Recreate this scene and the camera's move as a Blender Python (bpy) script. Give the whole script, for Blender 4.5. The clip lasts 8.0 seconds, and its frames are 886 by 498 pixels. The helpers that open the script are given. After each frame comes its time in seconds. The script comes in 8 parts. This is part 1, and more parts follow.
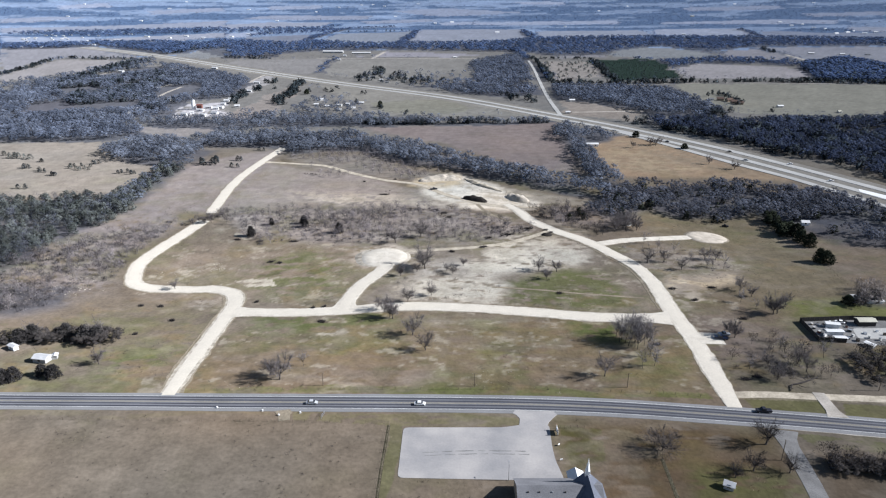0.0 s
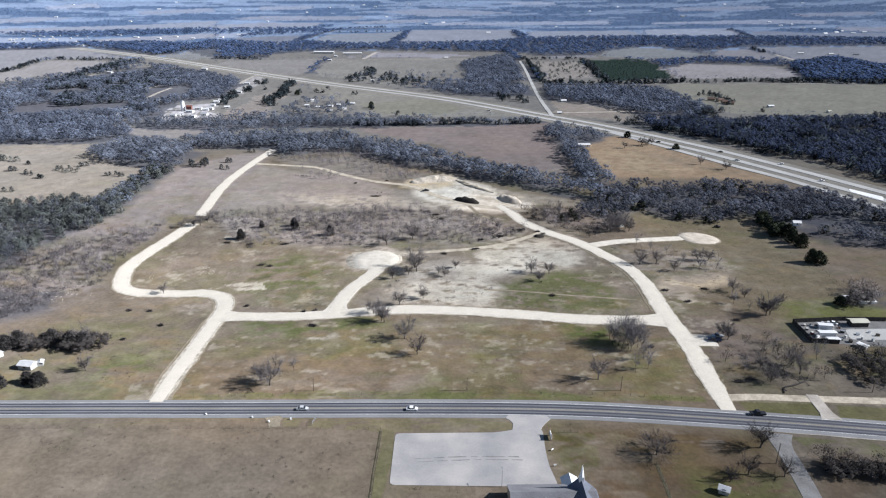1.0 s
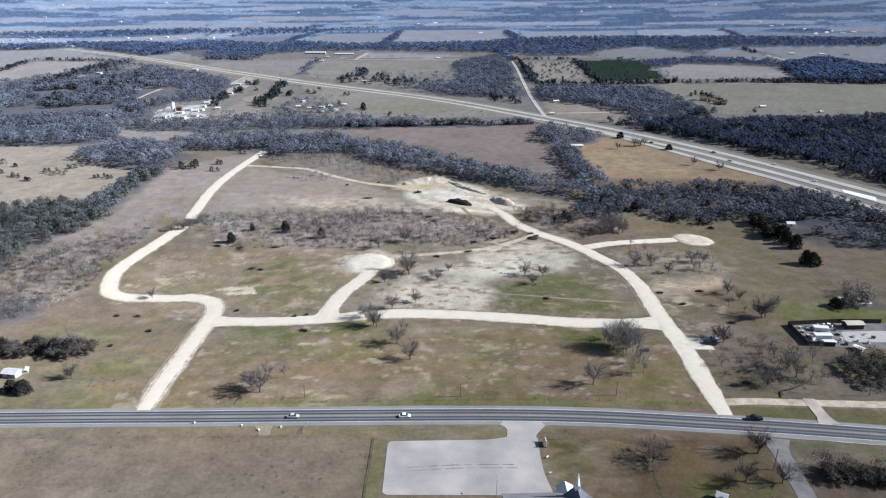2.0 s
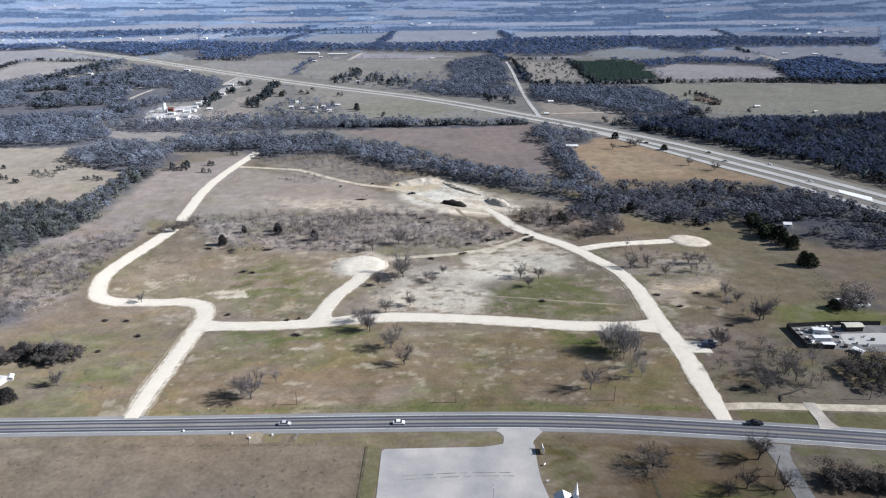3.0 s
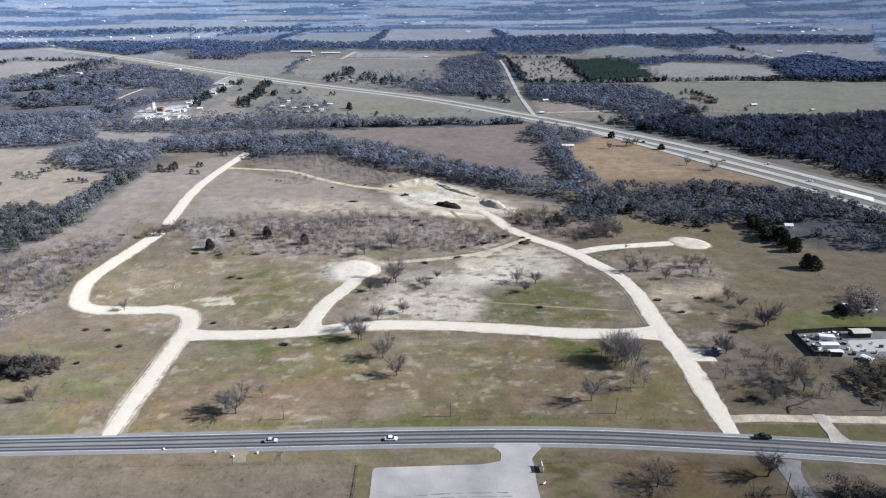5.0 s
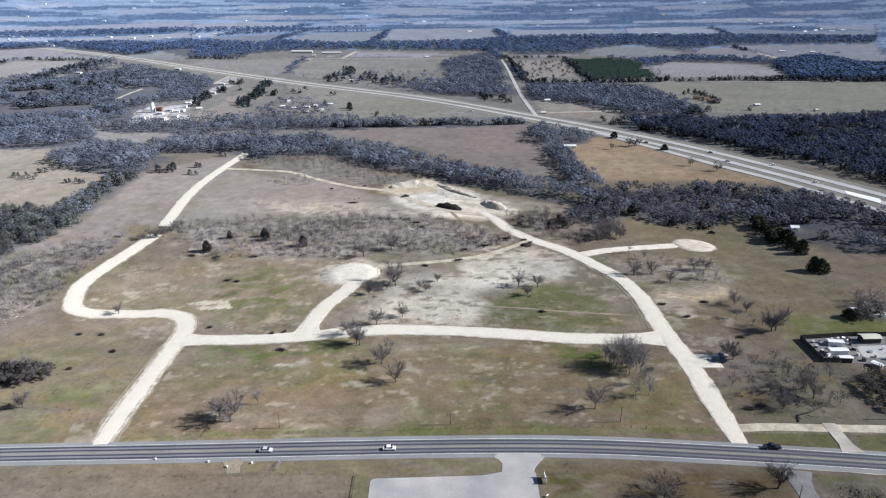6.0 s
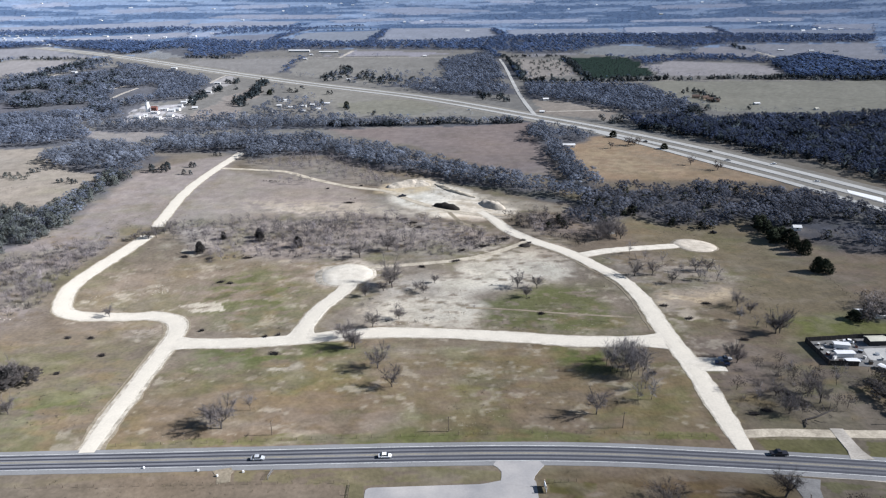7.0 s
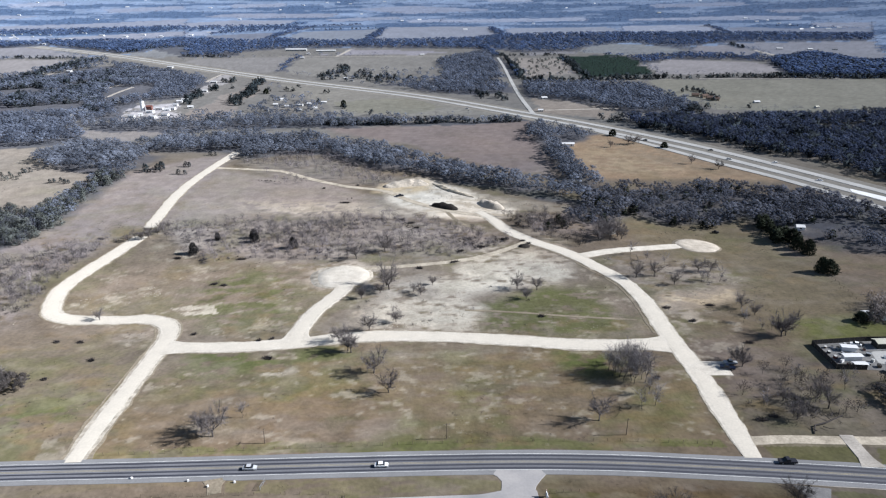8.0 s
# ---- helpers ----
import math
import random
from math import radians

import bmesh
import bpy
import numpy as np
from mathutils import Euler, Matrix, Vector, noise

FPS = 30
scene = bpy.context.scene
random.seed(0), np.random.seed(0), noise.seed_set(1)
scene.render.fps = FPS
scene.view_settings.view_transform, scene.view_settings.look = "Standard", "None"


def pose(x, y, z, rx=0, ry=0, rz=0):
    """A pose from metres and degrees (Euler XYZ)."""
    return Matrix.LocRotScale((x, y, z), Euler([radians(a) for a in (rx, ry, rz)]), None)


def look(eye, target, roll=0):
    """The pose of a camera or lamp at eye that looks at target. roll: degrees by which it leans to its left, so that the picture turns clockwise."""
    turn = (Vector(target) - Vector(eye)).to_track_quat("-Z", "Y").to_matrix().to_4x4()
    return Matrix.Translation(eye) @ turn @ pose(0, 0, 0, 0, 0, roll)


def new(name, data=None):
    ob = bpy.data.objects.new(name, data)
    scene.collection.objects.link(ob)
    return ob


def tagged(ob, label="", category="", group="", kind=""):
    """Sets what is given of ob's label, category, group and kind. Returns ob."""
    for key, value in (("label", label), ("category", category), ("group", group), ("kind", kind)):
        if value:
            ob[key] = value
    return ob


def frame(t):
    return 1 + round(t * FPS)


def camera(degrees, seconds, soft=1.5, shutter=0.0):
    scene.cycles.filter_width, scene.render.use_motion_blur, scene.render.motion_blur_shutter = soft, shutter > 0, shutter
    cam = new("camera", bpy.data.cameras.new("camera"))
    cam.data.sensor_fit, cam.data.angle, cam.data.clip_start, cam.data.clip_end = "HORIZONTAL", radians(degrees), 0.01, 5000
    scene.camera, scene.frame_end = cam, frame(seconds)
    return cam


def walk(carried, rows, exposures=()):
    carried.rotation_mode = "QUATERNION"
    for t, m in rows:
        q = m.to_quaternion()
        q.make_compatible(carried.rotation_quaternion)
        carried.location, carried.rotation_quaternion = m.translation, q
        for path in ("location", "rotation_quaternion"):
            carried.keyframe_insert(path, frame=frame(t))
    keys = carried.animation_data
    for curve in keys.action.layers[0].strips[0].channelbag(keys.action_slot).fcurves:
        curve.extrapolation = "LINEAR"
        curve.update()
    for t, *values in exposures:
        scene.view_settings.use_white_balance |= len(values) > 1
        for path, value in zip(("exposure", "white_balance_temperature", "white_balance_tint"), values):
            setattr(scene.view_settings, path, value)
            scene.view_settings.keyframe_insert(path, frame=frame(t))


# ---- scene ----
# ---- camera and its flight ----
cam = camera(67.94, 8.0, soft=1.2)
ROWS = [
    (0, 0.000, 0.000, 150.001, -21.211, -0.063, -0.001),
    (0.5, 0.093, 1.374, 150.020, -21.193, -0.068, -0.377),
    (1, 0.262, 2.946, 150.164, -21.191, -0.057, -0.727),
    (1.5, 0.396, 4.838, 150.221, -21.185, -0.058, -1.063),
    (3, 0.602, 12.159, 149.288, -21.128, -0.063, -1.896),
    (3.5, 0.940, 14.619, 148.558, -21.149, -0.041, -2.076),
    (4, 1.097, 17.807, 148.102, -21.177, -0.030, -2.271),
    (4.5, 1.192, 20.750, 148.049, -21.213, -0.022, -2.442),
    (6, 2.157, 30.549, 146.960, -21.236, -0.018, -2.291),
    (6.5, 2.460, 33.508, 145.991, -21.222, 0.001, -2.382),
    (7, 2.837, 37.025, 145.041, -21.260, 0.012, -2.471),
    (7.5, 3.069, 40.174, 144.368, -21.305, 0.031, -2.537),
    (8, 3.222, 43.964, 143.355, -21.328, 0.051, -2.658),
]
walk(cam, [(t, pose(x, y, z, 90 + pitch, roll, yaw)) for t, x, y, z, pitch, roll, yaw in ROWS],
     exposures=[(0.0, 0.99, 5740, 11), (8.0, 0.99, 5740, 11)])

# ---- world and sun: clear winter day, sun low to the right ----
SUN_ELEVATION, SUN_AZIMUTH = 31.5, 91.5        # degrees; azimuth clockwise from +y
world = bpy.data.worlds.new("clear_sky")
scene.world = world
world.use_nodes = True
sky_nodes = world.node_tree.nodes
sky = sky_nodes.new("ShaderNodeTexSky")
sky.sky_type = "NISHITA"
sky.sun_disc = False
sky.sun_elevation, sky.sun_rotation = radians(SUN_ELEVATION), radians(SUN_AZIMUTH)
sky.air_density, sky.dust_density = 1.0, 0.6
sky_nodes["Background"].inputs["Strength"].default_value = 0.038
world.node_tree.links.new(sky.outputs["Color"], sky_nodes["Background"].inputs["Color"])

sun_data = bpy.data.lights.new("sun", "SUN")
sun_data.energy, sun_data.angle, sun_data.color = 4.75, radians(0.53), (1.0, 0.94, 0.85)
sun = new("sun", sun_data)
az, el = radians(SUN_AZIMUTH), radians(SUN_ELEVATION)
sun.matrix_world = look((600 * math.sin(az) * math.cos(el), 600 * math.cos(az) * math.cos(el), 600 * math.sin(el)), (0, 0, 0))


# ---- tools ----
rng = np.random.default_rng(7)


def lattice(ix, iy, seed):
    h = (ix.astype(np.int64) * 374761393 + iy.astype(np.int64) * 668265263 + seed * 974634777) & 0xFFFFFFFF
    h = ((h ^ (h >> 13)) * 1274126177) & 0xFFFFFFFF
    return ((h ^ (h >> 16)) & 0xFFFF) / 65535.0


def value_noise(x, y, size, seed=0, octaves=3):
    """Smooth noise in 0..1 over the plan, with a grain of that many metres."""
    total, weight, amount = 0.0, 0.0, 1.0
    for k in range(octaves):
        u, v = x / size, y / size
        iu, iv = np.floor(u), np.floor(v)
        fu, fv = u - iu, v - iv
        fu, fv = fu * fu * (3 - 2 * fu), fv * fv * (3 - 2 * fv)
        a, b = lattice(iu, iv, seed + k), lattice(iu + 1, iv, seed + k)
        c, d = lattice(iu, iv + 1, seed + k), lattice(iu + 1, iv + 1, seed + k)
        total = total + amount * ((a * (1 - fu) + b * fu) * (1 - fv) + (c * (1 - fu) + d * fu) * fv)
        weight, amount, size = weight + amount, amount * 0.5, size * 0.5
    return total / weight


def elev(x, y):
    """Height of the ground: nearly flat, two shallow dips, and far off a rise fitted to fill the camera's view."""
    x, y = np.asarray(x, float), np.asarray(y, float)
    far = np.maximum(0, (np.hypot(x, y) - 2800) / 2150)
    return (125 * far ** 2 - 6 * np.exp(-((x + 150) / 80) ** 2 - ((y - 335) / 75) ** 2)
            - 5 * np.exp(-((x - 205) / 60) ** 2 - ((y - 430) / 60) ** 2))


def inside(x, y, poly):
    """Which points lie in a polygon of the plan."""
    hit = np.zeros(np.shape(x), bool)
    for (x0, y0), (x1, y1) in zip(poly, poly[1:] + poly[:1]):
        if y0 != y1:
            hit ^= ((y0 > y) != (y1 > y)) & (x < (x1 - x0) * (y - y0) / (y1 - y0) + x0)
    return hit


def spline(points, step):
    """A smooth line through the points, sampled about every step metres."""
    p = [np.array(q, float) for q in points]
    p = [2 * p[0] - p[1]] + p + [2 * p[-1] - p[-2]]
    out = []
    for a, b, c, d in zip(p, p[1:], p[2:], p[3:]):
        n = max(2, int(np.linalg.norm(c - b) / step))
        for s in np.linspace(0, 1, n, endpoint=False):
            out.append(0.5 * (2 * b + (c - a) * s + (2 * a - 5 * b + 4 * c - d) * s * s + (3 * b - a - 3 * c + d) * s ** 3))
    return np.array(out + [p[-2]])


def along(x, y, line):
    """Distance of points from a line of the plan."""
    best = np.full(np.shape(x), 1e9)
    for (x0, y0), (x1, y1) in zip(line, line[1:]):
        dx, dy = x1 - x0, y1 - y0
        s = np.clip(((x - x0) * dx + (y - y0) * dy) / (dx * dx + dy * dy + 1e-9), 0, 1)
        best = np.minimum(best, np.hypot(x - x0 - s * dx, y - y0 - s * dy))
    return best


def mesh_of(name, verts, faces, material, smooth=False):
    me = bpy.data.meshes.new(name)
    me.from_pydata([tuple(v) for v in verts], [], [tuple(f) for f in faces])
    me.materials.append(material)
    if smooth:
        me.polygons.foreach_set("use_smooth", [True] * len(me.polygons))
    return me


def triangles_of(name, corners, material, normals=None, tone=None):
    """A mesh of loose triangles from an array n x 3 x 3; normals: the way each corner is shaded; tone: a tint for each triangle."""
    corners = np.ascontiguousarray(corners, dtype=np.float32)
    n = len(corners)
    me = bpy.data.meshes.new(name)
    me.vertices.add(n * 3)
    me.vertices.foreach_set("co", corners.ravel())
    me.loops.add(n * 3)
    me.loops.foreach_set("vertex_index", np.arange(n * 3, dtype=np.int32))
    me.polygons.add(n)
    me.polygons.foreach_set("loop_start", np.arange(0, n * 3, 3, dtype=np.int32))
    me.update(calc_edges=True)
    if tone is not None:
        attr = me.attributes.new("tone", "FLOAT", "POINT")
        attr.data.foreach_set("value", np.repeat(np.asarray(tone, np.float32), 3))
    if normals is not None:
        me.polygons.foreach_set("use_smooth", np.ones(n, bool))
        me.normals_split_custom_set_from_vertices(np.ascontiguousarray(normals, dtype=np.float32).reshape(-1, 3))
    me.materials.append(material)
    return me


def part(name, data, material, parent, label=""):
    """Links a bmesh or a mesh as one mesh object under a thing or a part."""
    if isinstance(data, bmesh.types.BMesh):
        me = bpy.data.meshes.new(name)
        data.to_mesh(me)
        data.free()
        me.materials.append(material)
    else:
        me = data
    ob = new(name, me)
    ob.parent = parent
    return tagged(ob, label)


def box(x0, x1, y0, y1, z0, z1, bevel=0.0):
    bm = bmesh.new()
    bmesh.ops.create_cube(bm, size=1.0, matrix=Matrix.Translation(((x0 + x1) / 2, (y0 + y1) / 2, (z0 + z1) / 2)) @ Matrix.Diagonal((x1 - x0, y1 - y0, z1 - z0, 1)))
    if bevel:
        bmesh.ops.bevel(bm, geom=list(bm.edges), offset=bevel, segments=2, affect="EDGES", profile=0.5)
    return bm


def prism(outline, y0, y1):
    """A solid with that outline in x and z, from y0 to y1."""
    bm = bmesh.new()
    front = [bm.verts.new((x, y0, z)) for x, z in outline]
    back = [bm.verts.new((x, y1, z)) for x, z in outline]
    bm.faces.new(front)
    bm.faces.new(back[::-1])
    n = len(outline)
    for i in range(n):
        bm.faces.new((front[i], back[i], back[(i + 1) % n], front[(i + 1) % n]))
    bmesh.ops.recalc_face_normals(bm, faces=bm.faces)
    return bm


def rod(a, b, r0, r1, sides=8):
    """A tapered round bar from a to b."""
    a, b = Vector(a), Vector(b)
    bm = bmesh.new()
    turn = (b - a).to_track_quat("Z", "Y").to_matrix().to_4x4()
    bmesh.ops.create_cone(bm, cap_ends=True, segments=sides, radius1=r0, radius2=r1, depth=(b - a).length,
                          matrix=Matrix.Translation((a + b) / 2) @ turn)
    return bm


def ground_pose(x, y, turn=0.0, sink=0.0):
    return pose(x, y, float(elev(x, y)) - sink, 0, 0, turn)


def thing(name, x, y, turn, label, category, group=""):
    ob = new(name)
    ob.matrix_basis = ground_pose(x, y, turn)
    return tagged(ob, label, category, group)


# ---- materials ----
def material(name, colour, rough=0.9, grain=0.5, amount=0.25, blotch=8.0, blotch_amount=0.2, bump=0.0, metal=0.0, second=None, random_tint=0.0, matt=0.55):
    """A surface with variation at two scales: grain and blotches, in metres."""
    ma = bpy.data.materials.new(name)
    ma.use_nodes = True
    nt = ma.node_tree
    shader = nt.nodes["Principled BSDF"]
    shader.inputs["Roughness"].default_value = rough
    shader.inputs["Metallic"].default_value = metal
    shader.inputs["Specular IOR Level"].default_value = 0.04 if rough > 0.8 else 0.3
    shader.inputs["Diffuse Roughness"].default_value = matt if rough > 0.8 else 0.0
    geo = nt.nodes.new("ShaderNodeNewGeometry")

    def noise_at(size, detail):
        n = nt.nodes.new("ShaderNodeTexNoise")
        n.inputs["Scale"].default_value = 1.0 / size
        n.inputs["Detail"].default_value = detail
        nt.links.new(geo.outputs["Position"], n.inputs["Vector"])
        return n.outputs["Fac"]

    def ranged(value, low, high):
        m = nt.nodes.new("ShaderNodeMapRange")
        m.inputs["From Min"].default_value, m.inputs["From Max"].default_value = 0.3, 0.7
        m.inputs["To Min"].default_value, m.inputs["To Max"].default_value = low, high
        nt.links.new(value, m.inputs["Value"])
        return m.outputs["Result"]

    def math_node(op, a, b):
        m = nt.nodes.new("ShaderNodeMath")
        m.operation = op
        for socket, v in zip(m.inputs, (a, b)):
            if isinstance(v, (int, float)):
                socket.default_value = v
            else:
                nt.links.new(v, socket)
        return m.outputs[0]

    fine, coarse = noise_at(grain, 4.0), noise_at(blotch, 3.0)
    factor = math_node("MULTIPLY", ranged(fine, 1 - amount, 1 + amount), ranged(coarse, 1 - blotch_amount, 1 + blotch_amount))
    if random_tint:
        info = nt.nodes.new("ShaderNodeObjectInfo")
        factor = math_node("MULTIPLY", factor, math_node("ADD", math_node("MULTIPLY", info.outputs["Random"], 2 * random_tint), 1 - random_tint))
    if isinstance(colour, str):
        base = nt.nodes.new("ShaderNodeAttribute")
        base.attribute_name = colour
        base_out = base.outputs["Color"]
    elif second:
        mix = nt.nodes.new("ShaderNodeMix")
        mix.data_type = "RGBA"
        mix.inputs["A"].default_value, mix.inputs["B"].default_value = (*colour, 1), (*second, 1)
        nt.links.new(ranged(coarse, 0, 1), mix.inputs["Factor"])
        base_out = mix.outputs["Result"]
    else:
        rgb = nt.nodes.new("ShaderNodeRGB")
        rgb.outputs[0].default_value = (*colour, 1)
        base_out = rgb.outputs[0]
    scale = nt.nodes.new("ShaderNodeVectorMath")
    scale.operation = "SCALE"
    nt.links.new(base_out, scale.inputs[0])
    nt.links.new(factor, scale.inputs["Scale"])
    nt.links.new(scale.outputs[0], shader.inputs["Base Color"])
    if bump:
        b = nt.nodes.new("ShaderNodeBump")
        b.inputs["Strength"].default_value = bump
        b.inputs["Distance"].default_value = grain * 0.3
        nt.links.new(fine, b.inputs["Height"])
        nt.links.new(b.outputs["Normal"], shader.inputs["Normal"])
    return ma


def leafy(name, colour, second, grain=3.0, spread=0.3, airy=0.0):
    """Bark, twigs or leaves: tint varies from piece to piece and over metres; airy: the share of gaps between fine twigs."""
    ma = material(name, colour, 0.85, grain, 0.25, 30.0, 0.22, second=second)
    nt = ma.node_tree
    ma.node_tree.nodes["Principled BSDF"].inputs["Alpha"].default_value = 1 - airy
    geo = next(n for n in nt.nodes if n.bl_idname == "ShaderNodeNewGeometry")
    shader = nt.nodes["Principled BSDF"]
    link = shader.inputs["Base Color"].links[0]
    m = nt.nodes.new("ShaderNodeMapRange")
    m.inputs["To Min"].default_value, m.inputs["To Max"].default_value = 1 - spread, 1 + spread
    nt.links.new(geo.outputs["Random Per Island"], m.inputs["Value"])
    s = nt.nodes.new("ShaderNodeVectorMath")
    s.operation = "SCALE"
    nt.links.new(link.from_socket, s.inputs[0])
    tone = nt.nodes.new("ShaderNodeAttribute")
    tone.attribute_name = "tone"
    up, both = nt.nodes.new("ShaderNodeMath"), nt.nodes.new("ShaderNodeMath")
    up.operation, both.operation = "ADD", "MULTIPLY"
    up.inputs[1].default_value = 1.0
    nt.links.new(tone.outputs["Fac"], up.inputs[0])
    nt.links.new(up.outputs[0], both.inputs[0])
    nt.links.new(m.outputs["Result"], both.inputs[1])
    nt.links.new(both.outputs[0], s.inputs["Scale"])
    nt.links.new(s.outputs[0], shader.inputs["Base Color"])
    return ma


GROUND = material("ground_cover", "cover", 0.95, 1.6, 0.13, 9.0, 0.12, bump=0.3)
GRAVEL = material("caliche_gravel", (0.52, 0.476, 0.402), 0.95, 0.6, 0.10, 4.0, 0.06, bump=0.4, second=(0.57, 0.529, 0.458), matt=0.2)
EDGE = material("strewn_gravel", (0.36, 0.322, 0.262), 0.95, 0.7, 0.2, 3.0, 0.25, second=(0.44, 0.40, 0.335), matt=0.2)
CIRCLE = material("tan_packed_gravel", (0.43, 0.38, 0.31), 0.95, 0.7, 0.12, 4.0, 0.12, second=(0.48, 0.43, 0.36), matt=0.2)
PACKED = material("packed_caliche", (0.575, 0.530, 0.452), 0.95, 0.8, 0.06, 7.0, 0.06, second=(0.55, 0.506, 0.43), matt=0.2)
SOIL_DARK = material("dark_weedy_soil", (0.075, 0.068, 0.045), 0.95, 0.7, 0.3, 4.0, 0.3)
FAINT = material("faint_wheel_track", (0.24, 0.205, 0.15), 0.95, 0.8, 0.2, 9.0, 0.25)
VERGE_PALE = material("pale_gravel_shoulder", (0.36, 0.33, 0.29), 0.95, 0.6, 0.15, 6.0, 0.2, matt=0.2)
VERGE = material("road_side_spill", (0.27, 0.235, 0.175), 0.95, 0.9, 0.25, 5.0, 0.3, second=(0.19, 0.16, 0.12))
TRACK = material("dirt_track", (0.37, 0.325, 0.255), 0.95, 0.8, 0.18, 6.0, 0.2, second=(0.43, 0.382, 0.305), matt=0.2)
ASPHALT_SHOULDER = material("asphalt_shoulder", (0.21, 0.21, 0.213), 0.9, 0.4, 0.12, 18.0, 0.12, matt=0.2)
ASPHALT_TRACK = material("polished_wheel_track", (0.042, 0.044, 0.056), 0.8, 0.4, 0.15, 14.0, 0.15)
ASPHALT_LANE = material("asphalt_lane", (0.150, 0.152, 0.166), 0.85, 0.4, 0.12, 18.0, 0.12)
CONCRETE = material("concrete_pavement", (0.36, 0.355, 0.34), 0.9, 1.0, 0.10, 30.0, 0.12, matt=0.2)
WHITE_PAINT_ROAD = material("new_white_concrete", (0.66, 0.66, 0.65), 0.9, 1.0, 0.05, 12.0, 0.06, matt=0.2)
LOT = material("worn_parking_asphalt", (0.262, 0.258, 0.262), 0.9, 0.8, 0.05, 13.0, 0.05, second=(0.372, 0.352, 0.336), matt=0.2)
DRIVE = material("old_asphalt_drive", (0.22, 0.215, 0.21), 0.9, 0.5, 0.15, 6.0, 0.2)
WHITE_LINE = material("white_road_paint", (0.70, 0.70, 0.68), 0.8, 0.5, 0.2, 6.0, 0.2)
YELLOW_LINE = material("yellow_road_paint", (0.36, 0.31, 0.20), 0.8, 0.5, 0.2, 6.0, 0.2)
# grey twigs of the woods hold haze as a blue tint in their colour
TWIG = leafy("haze_grey_bare_twigs", (0.116, 0.132, 0.172), (0.164, 0.182, 0.226), 9.0, 0.10, airy=0.55)
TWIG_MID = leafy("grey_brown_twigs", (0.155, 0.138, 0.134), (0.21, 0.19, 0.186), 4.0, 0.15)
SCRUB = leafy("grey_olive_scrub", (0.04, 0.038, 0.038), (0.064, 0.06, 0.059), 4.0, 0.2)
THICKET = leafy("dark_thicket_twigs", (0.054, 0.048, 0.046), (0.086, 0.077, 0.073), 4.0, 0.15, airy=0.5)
TWIG_GREY = leafy("near_haze_grey_twigs", (0.088, 0.095, 0.122), (0.128, 0.136, 0.166), 9.0, 0.10, airy=0.5)
# same twigs darkened for self-shade towards the sun and blued for haze
TWIG_SHADE_HAZE = leafy("shade_and_haze_twigs", (0.044, 0.057, 0.1), (0.068, 0.084, 0.134), 9.0, 0.10, airy=0.5)
TWIG_MID_HAZE = leafy("mid_distance_haze_twigs", (0.104, 0.123, 0.172), (0.146, 0.166, 0.216), 20.0, 0.10, airy=0.5)
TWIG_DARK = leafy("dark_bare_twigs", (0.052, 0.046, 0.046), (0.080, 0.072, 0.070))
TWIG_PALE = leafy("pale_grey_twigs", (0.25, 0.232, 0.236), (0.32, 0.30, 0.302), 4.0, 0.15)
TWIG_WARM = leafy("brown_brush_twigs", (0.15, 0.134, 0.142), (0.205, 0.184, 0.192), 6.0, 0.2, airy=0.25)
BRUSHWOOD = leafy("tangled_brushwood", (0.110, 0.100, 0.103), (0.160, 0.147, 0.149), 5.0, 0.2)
# far and remote twigs: the blue is distance haze put into the colour
TWIG_FAR_HAZE = leafy("far_haze_blue_twigs", (0.064, 0.098, 0.192), (0.092, 0.13, 0.232), 25.0, 0.10, airy=0.4)
TWIG_REMOTE_HAZE = leafy("remote_haze_blue_twigs", (0.074, 0.116, 0.216), (0.1, 0.146, 0.252), 40.0, 0.10, airy=0.35)
BARK = material("dark_bark", (0.085, 0.075, 0.07), 0.95, 0.3, 0.3, 3.0, 0.2)
# cedar colour for far trees, lightened and blued for haze
CEDAR_FAR_HAZE = leafy("haze_tinted_cedar_foliage", (0.030, 0.040, 0.048), (0.050, 0.060, 0.066), 12.0, 0.15, airy=0.25)
CEDAR = leafy("cedar_foliage", (0.022, 0.028, 0.019), (0.036, 0.042, 0.027))
OLIVE = leafy("olive_foliage", (0.086, 0.098, 0.094), (0.126, 0.136, 0.128), airy=0.4)
SOIL = material("bare_pale_soil", (0.47, 0.42, 0.35), 0.95, 1.2, 0.18, 6.0, 0.2, bump=0.5)
WHITE_PAINT = material("white_painted_metal", (0.78, 0.78, 0.77), 0.6, 0.5, 0.05, 4.0, 0.06)


# ---- plan: lines of the roads ----
HIGHWAY = [(-188.9, 221.3), (-175.4, 221.2), (-130.5, 220.9), (-85.5, 220.0), (-40.8, 219.4), (3.7, 218.8), (36.9, 217.9), (69.5, 215.7), (101.1, 212.0), (131.6, 208.1), (164.5, 203.3), (189.2, 199.3)]
WEST_ROAD = [(-110.6, 225.1), (-110.7, 238.1), (-110.7, 263.4), (-110.8, 294.3), (-110.9, 315.5), (-115.4, 329.3), (-126.8, 337.0), (-144.7, 338.0), (-164.3, 339.1), (-175.8, 344.2), (-182.0, 355.8), (-184.9, 372.9), (-181.1, 394.1), (-175.8, 414.6), (-172.9, 427.9), (-169.9, 443.4)]
WEST_ROAD_UPPER = [(-170.2, 459.1), (-172.6, 486.3), (-176.1, 522.3), (-176.7, 565.5), (-173.1, 613.6), (-166.1, 677.7)]
